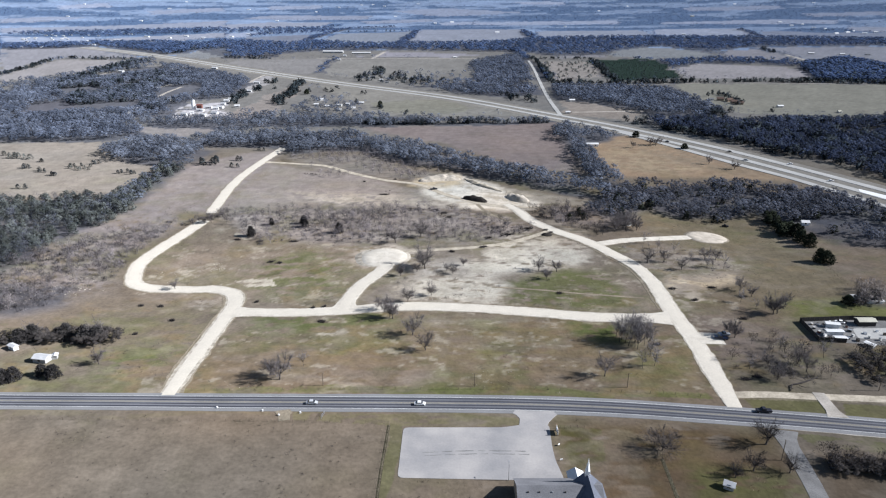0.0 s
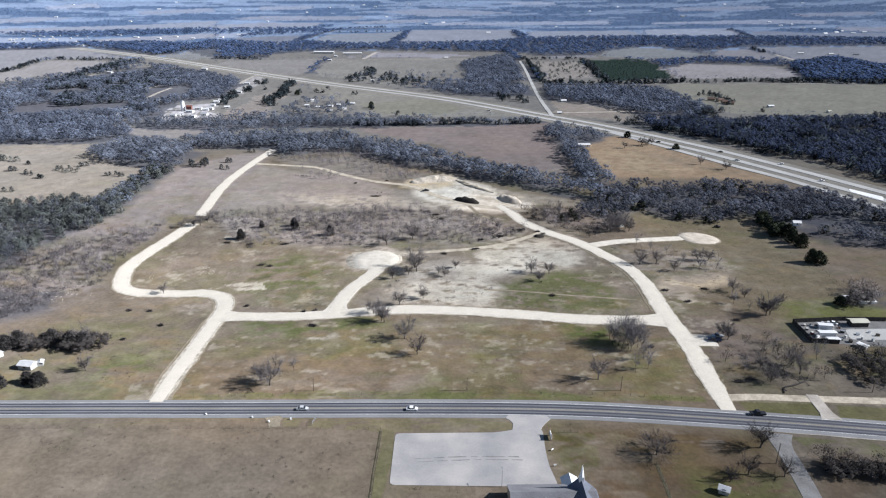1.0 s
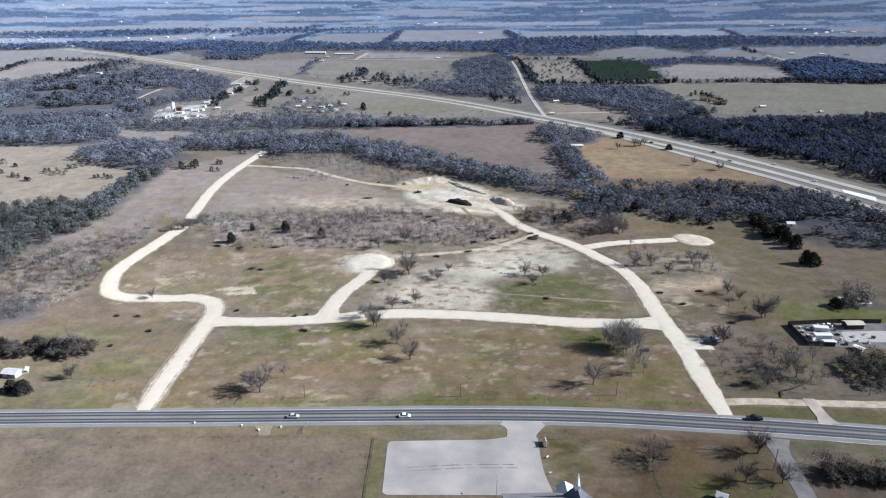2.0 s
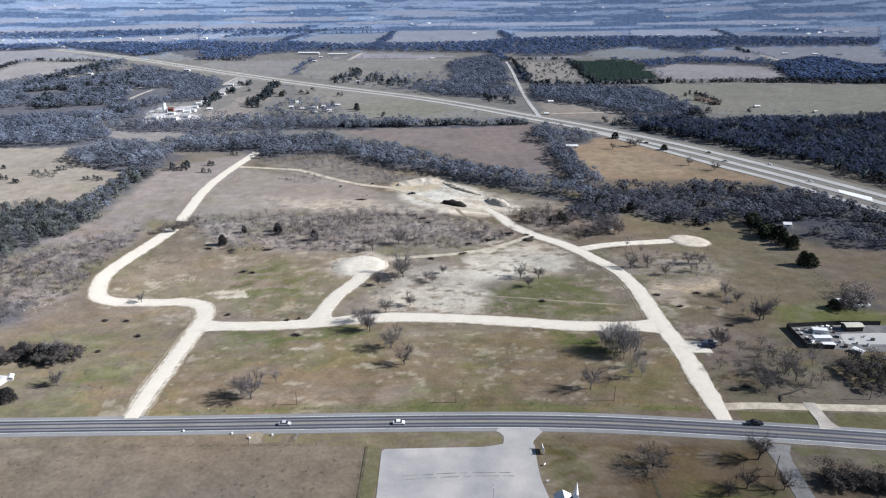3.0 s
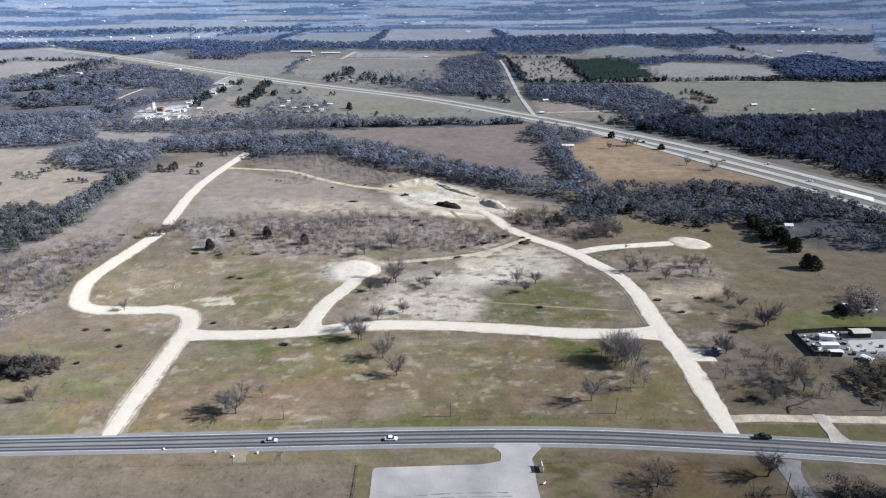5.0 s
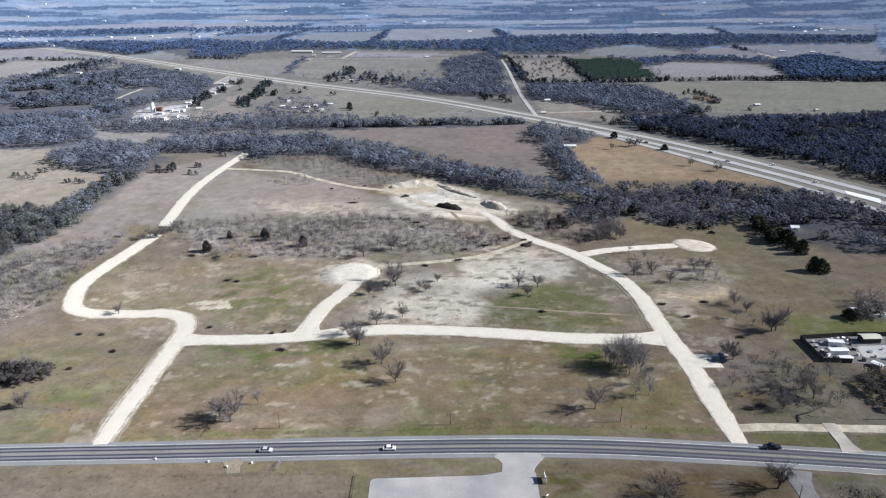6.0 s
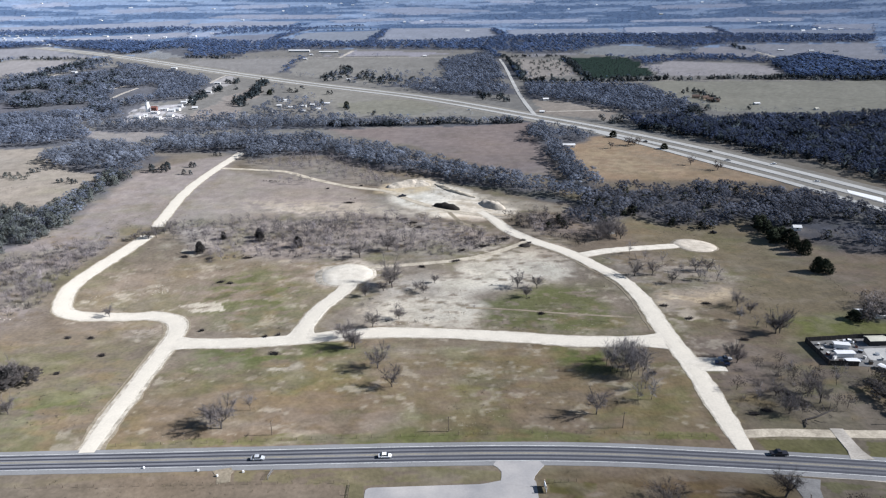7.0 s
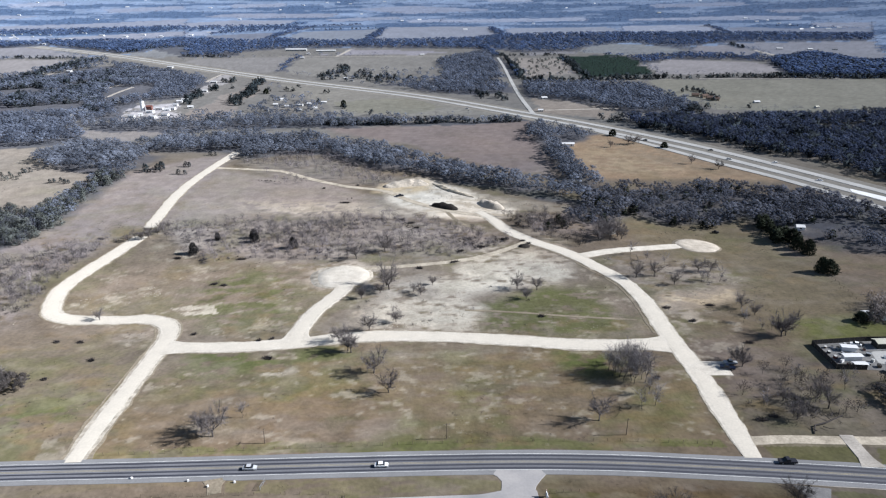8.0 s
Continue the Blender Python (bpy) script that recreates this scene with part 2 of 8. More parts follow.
MAIN_ROAD = [(-108.7, 305.8), (-76.1, 301.8), (-47.3, 302.5), (-27.2, 305.2), (-1.0, 304.7), (33.5, 300.4), (75.0, 293.1), (112.5, 291.6)]
CLOSE_ROAD = [(-50.7, 302.1), (-50.0, 314.2), (-46.1, 331.4), (-39.9, 344.9), (-34.0, 359.4), (-34.1, 369.9)]
EAST_ROAD = [(113.6, 216.1), (115.2, 237.1), (116.9, 272.0), (116.4, 301.6), (117.2, 335.5), (114.0, 358.5), (105.5, 378.5), (92.8, 402.4), (75.6, 421.9), (62.9, 443.4), (55.3, 466.9), (48.1, 481.0)]
CLOSE_TRACK = [(-27.7, 382.6), (-1.3, 385.8), (23.9, 390.6), (42.5, 397.8), (60.6, 410.6), (73.6, 421.9)]
NORTH_TRACK = [(-170.5, 615.9), (-141.0, 609.3), (-110.1, 600.6), (-83.1, 575.8), (-50.6, 550.9), (-20.8, 536.6), (2.9, 506.6), (28.8, 483.8), (51.6, 472.4)]
EAST_CLOSE = [(100.7, 396.3), (121.0, 404.2), (145.3, 410.5), (170.9, 418.2)]
PARKING_SPUR = [(115.0, 272.0), (123.3, 271.5), (130.5, 271.0)]
FARM_LANE = [(116.4, 225.0), (130.9, 225.0), (150.5, 223.5), (176.2, 221.9), (191.6, 220.8)]
LANE_LINK = [(151.5, 226.3), (150.9, 218.4), (150.4, 209.6)]
GREY_DRIVE = [(125.4, 201.9), (123.7, 192.8), (122.7, 182.3), (121.0, 170.0), (119.4, 161.3)]
LOT_ENTRY = [(35.2, 215.2), (35.0, 210.1), (33.2, 202.5)]
FIELD_GATE = [(-61.2, 214.5), (-59.7, 207.6)]
FREEWAY = [(-1070, 2048), (-855, 1868), (-685, 1709), (-392, 1408), (-186, 1206), (14, 1030), (152.0, 861.5), (212.7, 781.2), (275.8, 679.9), (320.0, 589.8), (355.8, 507.9), (381.0, 449.4)]
FRONTAGE = [(205.1, 764.0), (246.1, 679.7), (276.9, 611.1), (304.3, 558.0), (324.0, 506.2), (340.7, 462.5)]
CROSS_ROAD = [(155.6, 870.0), (162, 1019), (173, 1178), (195, 1458), (206, 1640)]
FIELD_TRACK = [(26.9, 329.2), (51.2, 325.5), (74.8, 320.5), (106.6, 314.9)]
BUND_TRACK = [(26.5, 480.9), (33.7, 458.7), (46.5, 440.8)]
LANES = [HIGHWAY, WEST_ROAD, WEST_ROAD_UPPER, MAIN_ROAD, CLOSE_ROAD, EAST_ROAD, CLOSE_TRACK, NORTH_TRACK, EAST_CLOSE, FARM_LANE, LANE_LINK, GREY_DRIVE, FREEWAY, FRONTAGE, CROSS_ROAD]

# ---- plan: land cover; each field is an outline, a colour and how strongly it covers ----
# straw and brown carry a little extra blue for haze
TAN, OLIVE_TAN, GREEN = (0.147, 0.121, 0.093), (0.152, 0.128, 0.086), (0.104, 0.110, 0.044)
BROWN, ORANGE, PALE = (0.182, 0.152, 0.142), (0.268, 0.194, 0.128), (0.43, 0.38, 0.315)
# the wood-floor tone is leaf litter darkened for tree shade, blued for haze
STRAW, GREY_TAN, LITTER_SHADE_HAZE = (0.225, 0.198, 0.168), (0.19, 0.19, 0.195), (0.078, 0.081, 0.096)
FIELDS = []


def field(outline, colour, strength=1.0, soft=6.0, patchy=0.0):
    FIELDS.append((outline, colour, strength, soft, patchy))


field([(-473.1, 695.5), (-371.7, 710.5), (-333.6, 643.4), (-262.0, 597.8), (-255.4, 539.2), (-257.6, 502.5), (-344.9, 491.4)], STRAW)
field([(-665.8, 709.0), (-473.1, 695.5), (-344.9, 491.4), (-468.8, 482.1)], STRAW)
field([(-239.3, 458.2), (-253.3, 595.7), (-180.9, 661.8), (-163.1, 672.4), (-162.7, 464.4)], (0.212, 0.184, 0.172))
field([(-162.7, 464.4), (-162.3, 609.2), (-82.6, 571.8), (-10.9, 519.5), (-18.6, 473.6), (-96.0, 477.9)], (0.225, 0.196, 0.178))
field([(-99.7, 498.5), (-37.8, 506.4), (-10.5, 498.7), (19.7, 472.3), (-35.9, 477.9), (-87.9, 480.7)], PALE, 0.95, 8, 0.35)
field([(-170.7, 331.9), (-175.7, 394.5), (-52.6, 399.2), (42.5, 397.8), (91.7, 388.0), (113.9, 300.3), (-103.9, 307.3)], (0.212, 0.175, 0.138), 0.75, 10)
field([(-101.8, 300.1), (110.0, 287.9), (114.8, 224.6), (-104.4, 229.2)], (0.164, 0.127, 0.086), 0.8, 10)
field([(-97.7, 790.0), (146.0, 825.0), (134.9, 679.2), (123.0, 564.9), (62.9, 616.9), (-14.6, 712.4)], BROWN)
field([(153.7, 690.3), (213.2, 757.4), (252.1, 679.8), (276.9, 611.1), (308.5, 546.9), (228.8, 554.1), (148.0, 565.0), (149.5, 621.9)], ORANGE, 1.0, 6)
field([(190.3, 718.2), (258.3, 682.0), (257.3, 591.8), (189.3, 573.9), (156.7, 595.1), (165.1, 664.0)], (0.33, 0.255, 0.165), 0.8, 6, 0.42)
field([(168.5, 704.4), (274.1, 692.4), (303.8, 590.2), (254.2, 571.7), (201.5, 650.3)], (0.215, 0.165, 0.118), 0.7, 6, 0.45)
field([(138.3, 470.1), (226.2, 457.1), (233.1, 384.1), (224.0, 321.2), (227.7, 303.9), (259.0, 294.3), (242.0, 271.2), (217.8, 288.2), (170.5, 286.9), (170.9, 362.6), (150.3, 391.7)], OLIVE_TAN)
field([(223.0, 449.6), (232.0, 363.1), (229.8, 307.2), (288.2, 400.0), (260.9, 408.6)], (0.165, 0.135, 0.105))
field([(177.6, 307.1), (213.8, 314.0), (225.6, 300.6), (219.3, 290.6), (177.9, 290.5)], GREEN, 0.8, 4)
field([(143.6, 352.3), (184.8, 363.3), (199.6, 321.2), (158.5, 303.7), (138.6, 320.7)], OLIVE_TAN, 0.7)
field([(33.4, 333.0), (71.3, 353.0), (94.3, 349.8), (101.7, 313.5), (99.2, 299.0), (62.4, 301.5), (31.2, 306.7)], GREEN, 0.85, 5, 0.25)
field([(31.2, 306.7), (102.1, 299.0), (104.2, 296.5), (33.7, 302.7)], OLIVE_TAN, 0.7)
field([(-121.6, 369.6), (-87.1, 387.4), (-55.2, 362.6), (-58.1, 316.3), (-94.5, 316.9)], (0.125, 0.125, 0.065), 0.8, 8, 0.4)
field([(-98.8, 299.8), (-63.6, 296.4), (-39.9, 288.8), (-59.2, 272.1), (-97.0, 274.1)], (0.13, 0.125, 0.065), 0.7, 8, 0.4)
field([(-40.2, 291.9), (60.1, 287.8), (82.9, 279.2), (73.4, 250.6), (28.0, 241.3), (-20.3, 245.9)], (0.165, 0.133, 0.082), 0.8, 8, 0.4)
field([(59.5, 284.9), (94.5, 282.0), (87.3, 265.6), (66.6, 265.5)], (0.122, 0.122, 0.052), 0.8, 5, 0.3)
field([(91.4, 270.9), (104.0, 246.0), (102.7, 228.6), (80.8, 232.7)], (0.14, 0.122, 0.07), 0.6, 6, 0.4)
field([(-153.7, 264.3), (-135.1, 289.0), (-119.8, 301.9), (-115.4, 233.7), (-147.2, 231.6)], (0.135, 0.128, 0.07), 0.7, 8, 0.4)
field([(-165.8, 313.7), (-115.4, 315.8), (-115.6, 281.5), (-143.4, 276.2)], OLIVE_TAN, 0.7, 8, 0.4)
field([(-183.2, 233.6), (-117.1, 231.9), (-114.6, 225.9), (-178.4, 225.9)], OLIVE_TAN, 0.8, 3)
field([(-105.2, 231.3), (27.0, 231.0), (106.4, 226.2), (106.8, 221.4), (49.2, 225.3), (-103.3, 226.2)], (0.150, 0.142, 0.075), 0.85, 3, 0.2)
field([(118.4, 222.2), (147.2, 221.5), (146.8, 212.5), (117.7, 215.4)], (0.128, 0.116, 0.058), 0.9, 2)
field([(155.3, 220.0), (181.1, 218.5), (173.0, 206.1), (152.1, 210.3)], (0.128, 0.116, 0.058), 0.9, 2)
field([(-170.6, 213.7), (-65.9, 213.1), (-65.2, 210.1), (-168.1, 209.6)], OLIVE_TAN, 0.6, 2, 0.3)
field([(-57.1, 212.7), (25.3, 211.9), (30.3, 208.7), (25.6, 204.5), (-14.4, 204.8), (-56.1, 207.6)], (0.155, 0.14, 0.08), 0.7, 2, 0.3)
field([(43.0, 207.7), (121.4, 199.9), (114.6, 189.7), (43.1, 189.6)], (0.100, 0.070, 0.040), 0.9, 4, 0.15)
field([(41.9, 200.8), (56.7, 197.5), (49.2, 180.8), (42.2, 179.4)], (0.084, 0.077, 0.033), 0.8, 4, 0.3)
field([(52.4, 178.0), (76.0, 180.8), (72.7, 164.9), (53.1, 164.9)], (0.095, 0.068, 0.041), 0.9, 4, 0.15)
field([(55.0, 189.6), (122.5, 189.7), (113.9, 164.9), (49.5, 164.9)], (0.106, 0.075, 0.046), 0.9, 5)
field([(130.5, 189.7), (162.3, 189.8), (144.5, 162.5), (119.7, 162.5)], (0.100, 0.074, 0.050), 0.9, 5)
field([(127.3, 199.3), (160.3, 196.7), (156.0, 189.8), (131.8, 192.2)], (0.115, 0.108, 0.055), 0.8, 3, 0.3)
field([(86.5, 178.0), (120.6, 178.1), (117.5, 164.9), (81.7, 164.9)], (0.105, 0.102, 0.05), 0.7, 4, 0.3)
field([(-19.8, 206.5), (-15.0, 205.2), (-15.5, 175.1), (-18.6, 166.8), (-21.5, 166.8)], (0.12, 0.112, 0.062), 0.8, 2)
field([(-104, 231), (-40, 231), (30, 230), (106, 225), (107, 221.5), (30, 225.5), (-103, 226)], (0.122, 0.124, 0.056), 0.8, 2, 0.25)
field([(-96, 300), (-60, 300), (-48, 284), (-90, 280)], (0.108, 0.118, 0.046), 0.8, 5, 0.4)
field([(-50, 299), (-30, 299), (-22, 288), (-45, 284)], (0.110, 0.118, 0.048), 0.8, 4, 0.35)
field([(14, 262), (34, 264), (40, 250), (20, 246)], (0.140, 0.132, 0.058), 0.8, 5, 0.4)
field([(-58, 268), (-22, 268), (-20, 250), (-60, 252)], (0.188, 0.142, 0.080), 0.7, 6, 0.4)
field([(-66, 243), (-6, 246), (-2, 236), (-62, 233)], (0.196, 0.160, 0.136), 0.7, 5, 0.35)
field([(40, 284), (62, 283), (66, 262), (44, 262)], (0.168, 0.138, 0.090), 0.7, 5, 0.4)
field([(58, 288), (84, 284), (86, 272), (62, 272)], (0.098, 0.112, 0.040), 0.85, 4, 0.3)
field([(96, 262), (110, 258), (110, 236), (98, 236)], (0.186, 0.150, 0.098), 0.7, 4, 0.35)
field([(174, 309), (222, 316), (240, 302), (226, 291), (178, 290)], (0.112, 0.120, 0.046), 0.85, 5, 0.15)
field([(-108, 384), (-80, 390), (-62, 368), (-66, 340), (-100, 344)], (0.118, 0.122, 0.056), 0.8, 7, 0.4)
field([(-152, 292), (-122, 296), (-118, 262), (-146, 262)], (0.172, 0.140, 0.092), 0.7, 6, 0.4)
field([(-160, 262), (-126, 262), (-120, 240), (-150, 238)], (0.118, 0.120, 0.058), 0.75, 5, 0.35)
field([(43, 206), (60, 204), (56, 186), (43, 184)], (0.086, 0.082, 0.034), 0.7, 3, 0.35)
field([(70, 200), (96, 198), (92, 182), (72, 182)], (0.112, 0.088, 0.042), 0.6, 4, 0.4)
field([(84, 182), (112, 180), (108, 166), (82, 166)], (0.090, 0.088, 0.036), 0.7, 4, 0.35)
# bare pale earth round the works
field([(-18.9, 552.9), (8.3, 572.2), (42.4, 540.4), (77.9, 499.1), (66.5, 472.5), (44.5, 464.1), (19.7, 472.3), (-10.6, 501.8)], (0.42, 0.365, 0.285), 1.0, 5, 0.0)
field([(-18.9, 552.9), (8.3, 572.2), (42.4, 540.4), (77.9, 499.1), (66.5, 472.5), (44.5, 464.1), (19.7, 472.3), (-10.6, 501.8)], (0.56, 0.505, 0.42), 1.0, 5, 0.34)
field([(-51.7, 391.3), (-30.2, 392.3), (-13.6, 382.2), (-21.2, 358.9), (-44.6, 358.4), (-54.8, 373.0)], PALE, 0.8, 5, 0.3)
field([(30.4, 380.8), (64.5, 397.8), (87.7, 385.9), (86.4, 367.1), (58.5, 355.5), (38.1, 349.6), (24.6, 343.2)], (0.51, 0.46, 0.38), 1.0, 6, 0.2)
field([(-29.3, 332.6), (-7.7, 351.7), (24.9, 347.2), (32.3, 320.4), (13.6, 305.4), (-18.4, 303.9)], (0.48, 0.43, 0.35), 1.0, 7, 0.22)
field([(-21.3, 360.6), (5.7, 373.4), (26.2, 368.7), (24.6, 343.2), (-14.0, 343.7)], (0.36, 0.32, 0.27), 0.9, 8, 0.3)
field([(-30.5, 348.4), (-14.6, 360.4), (-24.4, 307.4), (-42.1, 308.2)], (0.24, 0.21, 0.175), 0.9, 8, 0.4)
field([(-176.9, 357.9), (-137.7, 376.9), (-130.3, 363.9), (-156.6, 343.9), (-170.1, 347.0)], (0.34, 0.31, 0.25), 0.8, 7, 0.65)
field([(-155.7, 423.0), (-120.4, 420.6), (-124.9, 394.6), (-145.5, 402.2)], (0.33, 0.30, 0.24), 0.7, 7, 0.65)
field([(127.1, 341.9), (165.6, 349.5), (167.1, 336.2), (143.9, 326.6), (122.2, 326.5)], (0.42, 0.35, 0.25), 1.0, 4, 0.08)
field([(123.4, 320.6), (136.9, 324.4), (140.7, 310.3), (128.3, 300.3)], (0.34, 0.30, 0.23), 0.7, 5, 0.6)
field([(140.0, 382.2), (181.2, 396.0), (172.6, 366.6), (140.0, 361.0)], (0.33, 0.29, 0.24), 0.9, 6, 0.45)
field([(-140.0, 325.1), (-122.2, 327.6), (-114.9, 312.1), (-122.8, 302.1)], PALE, 0.5, 5, 0.6)
field([(-249.5, 338.9), (-220.0, 348.6), (-218.6, 365.0), (-199.2, 359.3), (-193.6, 340.6), (-211.5, 326.8), (-237.7, 319.9)], (0.27, 0.24, 0.205), 0.6, 8, 0.65)
field([(-251.1, 374.7), (-213.5, 432.0), (-182.7, 444.3), (-198.5, 388.4), (-217.8, 356.9)], (0.205, 0.180, 0.172), 0.95, 8, 0.2)
field([(-258.0, 352.6), (-203.1, 375.1), (-184.7, 345.6), (-198.5, 314.0), (-223.5, 297.2)], (0.195, 0.172, 0.163), 0.8, 8, 0.3)
field([(-163.5, 467.0), (-95.5, 475.1), (-1.5, 475.1), (49.4, 449.6), (61.0, 428.8), (36.1, 408.3), (-34.1, 396.4), (-85.7, 399.3), (-134.2, 415.0)], (0.225, 0.198, 0.182), 0.95, 8, 0.15)
field([(-53.0, 238.1), (-20.1, 243.7), (-0.8, 241.3), (-14.6, 230.6), (-42.5, 231.1)], (0.20, 0.165, 0.125), 0.7, 6, 0.55)
field([(-92.4, 242.4), (-44.7, 246.2), (-37.5, 228.6), (-92.9, 229.0)], (0.165, 0.14, 0.105), 0.6, 8, 0.4)
field([(105.8, 224.6), (120.4, 227.0), (185.2, 224.7), (182.1, 220.0), (118.4, 222.2)], (0.25, 0.21, 0.15), 0.7, 2, 0.3)
field([(123.2, 294.0), (176.1, 276.5), (151.0, 228.7), (118.8, 228.7)], (0.138, 0.114, 0.098), 0.8, 8, 0.3)
field([(-124.0, 243.0), (-111.4, 229.3), (-114.0, 224.3), (-123.0, 224.3)], (0.27, 0.24, 0.19), 0.8, 3, 0.3)
field([(-145.8, 632.2), (-81.5, 649.6), (-33.8, 605.3), (10.5, 556.8), (-41.2, 556.5), (-93.0, 573.7), (-127.7, 596.3)], (0.192, 0.170, 0.150), 0.9, 6)
field([(-158.3, 456.7), (49.0, 466.9), (61.0, 428.8), (-30.7, 400.4), (-135.0, 418.0)], (0.30, 0.265, 0.23), 0.8, 6, 0.62)
field([(108.6, 398.7), (144.9, 397.5), (186.0, 373.7), (180.5, 353.6), (140.0, 324.4), (117.6, 294.0), (118.0, 343.4)], (0.235, 0.205, 0.175), 0.7, 8, 0.35)
field([(-118.9, 348.4), (-99.2, 348.4), (-93.6, 338.4), (-109.6, 338.2)], (0.44, 0.40, 0.33), 0.8, 3, 0.3)
field([(-26.4, 294.5), (60.5, 290.2), (59.0, 282.0), (-23.0, 285.3)], (0.24, 0.215, 0.165), 0.6, 5, 0.5)
field([(63.7, 449.7), (95.1, 443.9), (94.9, 403.5), (76.8, 417.4)], (0.27, 0.24, 0.20), 0.7, 6, 0.3)
field([(6.5, 437.0), (58.7, 425.3), (38.9, 397.8), (-1.3, 387.8)], (0.25, 0.22, 0.195), 0.8, 7, 0.4)
field([(144.2, 271.0), (165.1, 250.8), (174.2, 232.9), (186.2, 226.3), (202.3, 250.9), (180.2, 255.6), (177.6, 279.4)], (0.105, 0.090, 0.076), 0.8, 5, 0.2)
field([(50.0, 397.6), (73.8, 412.8), (91.5, 418.8), (96.9, 398.1), (87.1, 372.3), (63.3, 369.7)], (0.36, 0.31, 0.25), 0.85, 5, 0.25)
field([(76.0, 477.1), (129.3, 471.6), (122.0, 428.1), (84.6, 432.2)], (0.20, 0.172, 0.158), 0.8, 6, 0.2)
field([(51.2, 523.9), (97.9, 505.1), (116.7, 490.1), (109.4, 476.4), (81.1, 482.4), (54.0, 506.6)], (0.25, 0.22, 0.175), 0.9, 4, 0.15)
field([(46.5, 414.7), (77.0, 405.4), (86.7, 373.7), (81.1, 359.3), (65.8, 369.9), (41.2, 358.2), (18.1, 347.2), (15.6, 363.3), (30.6, 389.2)], (0.46, 0.415, 0.335), 0.9, 4, 0.42)
field([(-0.7, 310.0), (8.5, 340.1), (32.4, 331.9), (29.5, 305.6)], (0.44, 0.40, 0.33), 0.9, 4, 0.45)
field([(-121.4, 521.2), (-9.2, 502.0), (1.5, 470.7), (-58.7, 478.3), (-115.1, 491.3)], (0.33, 0.29, 0.235), 0.8, 5, 0.5)
field([(-22.7, 537.4), (-19.7, 558.3), (14.1, 562.6), (19.1, 539.4), (-0.5, 530.0)], (0.45, 0.36, 0.235), 0.9, 4, 0.25)
field([(-60.4, 279.0), (-47.3, 281.9), (-44.5, 277.2), (-56.8, 273.7)], (0.40, 0.36, 0.29), 0.8, 3.2, 0.35)
field([(-48.1, 225.8), (-41.8, 229.4), (-33.3, 236.2), (-31.2, 234.0), (-40.4, 226.5)], (0.38, 0.34, 0.28), 0.7, 3.2, 0.4)
field([(122.8, 320.6), (136.1, 326.6), (142.1, 312.3), (130.2, 301.6)], (0.40, 0.36, 0.295), 0.7, 3.2, 0.45)
field([(120.4, 351.8), (127.2, 350.2), (121.8, 294.0), (116.4, 290.4)], (0.125, 0.118, 0.058), 0.7, 3.2, 0.2)
field([(-250.1, 455.7), (-214.0, 472.0), (-184.5, 446.6), (-229.4, 397.2), (-240.7, 381.7), (-258.6, 412.5)], (0.205, 0.182, 0.176), 0.9, 6, 0.1)
# far fields; haze is put into their colours, greyer and bluer with distance
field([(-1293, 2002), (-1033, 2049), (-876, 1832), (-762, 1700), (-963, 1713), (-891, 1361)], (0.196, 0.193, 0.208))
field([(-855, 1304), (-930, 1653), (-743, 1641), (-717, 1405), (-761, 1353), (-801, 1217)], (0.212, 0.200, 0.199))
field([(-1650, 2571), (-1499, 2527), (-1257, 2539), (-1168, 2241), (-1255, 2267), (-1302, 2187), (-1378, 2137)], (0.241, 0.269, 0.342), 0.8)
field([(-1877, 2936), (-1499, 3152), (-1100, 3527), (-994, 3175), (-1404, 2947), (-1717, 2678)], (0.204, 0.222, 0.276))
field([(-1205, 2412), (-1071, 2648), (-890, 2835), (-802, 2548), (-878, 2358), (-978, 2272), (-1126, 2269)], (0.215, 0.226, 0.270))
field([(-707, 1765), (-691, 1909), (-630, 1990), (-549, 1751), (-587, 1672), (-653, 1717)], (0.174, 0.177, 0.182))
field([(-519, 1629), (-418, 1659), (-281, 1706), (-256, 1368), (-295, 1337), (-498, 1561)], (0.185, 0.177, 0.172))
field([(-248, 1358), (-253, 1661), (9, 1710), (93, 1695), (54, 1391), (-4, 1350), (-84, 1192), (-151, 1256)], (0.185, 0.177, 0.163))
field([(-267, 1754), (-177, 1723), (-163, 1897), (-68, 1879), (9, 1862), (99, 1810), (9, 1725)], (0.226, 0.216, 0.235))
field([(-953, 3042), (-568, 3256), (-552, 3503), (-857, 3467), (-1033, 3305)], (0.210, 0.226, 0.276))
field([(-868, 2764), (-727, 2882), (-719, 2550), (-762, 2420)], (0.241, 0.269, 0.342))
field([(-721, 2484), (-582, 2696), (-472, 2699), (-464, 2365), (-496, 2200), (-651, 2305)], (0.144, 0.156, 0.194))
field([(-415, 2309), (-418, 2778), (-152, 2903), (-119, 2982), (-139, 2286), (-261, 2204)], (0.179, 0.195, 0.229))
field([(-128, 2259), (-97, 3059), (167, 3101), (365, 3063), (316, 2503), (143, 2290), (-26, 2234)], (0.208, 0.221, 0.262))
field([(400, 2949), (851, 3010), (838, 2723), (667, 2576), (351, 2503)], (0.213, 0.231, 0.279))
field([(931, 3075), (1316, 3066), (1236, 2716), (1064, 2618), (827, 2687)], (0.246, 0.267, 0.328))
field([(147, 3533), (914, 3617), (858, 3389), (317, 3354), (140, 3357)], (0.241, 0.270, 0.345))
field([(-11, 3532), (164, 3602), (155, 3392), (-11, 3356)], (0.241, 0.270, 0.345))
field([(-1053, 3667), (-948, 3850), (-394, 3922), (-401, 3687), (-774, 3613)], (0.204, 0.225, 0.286))
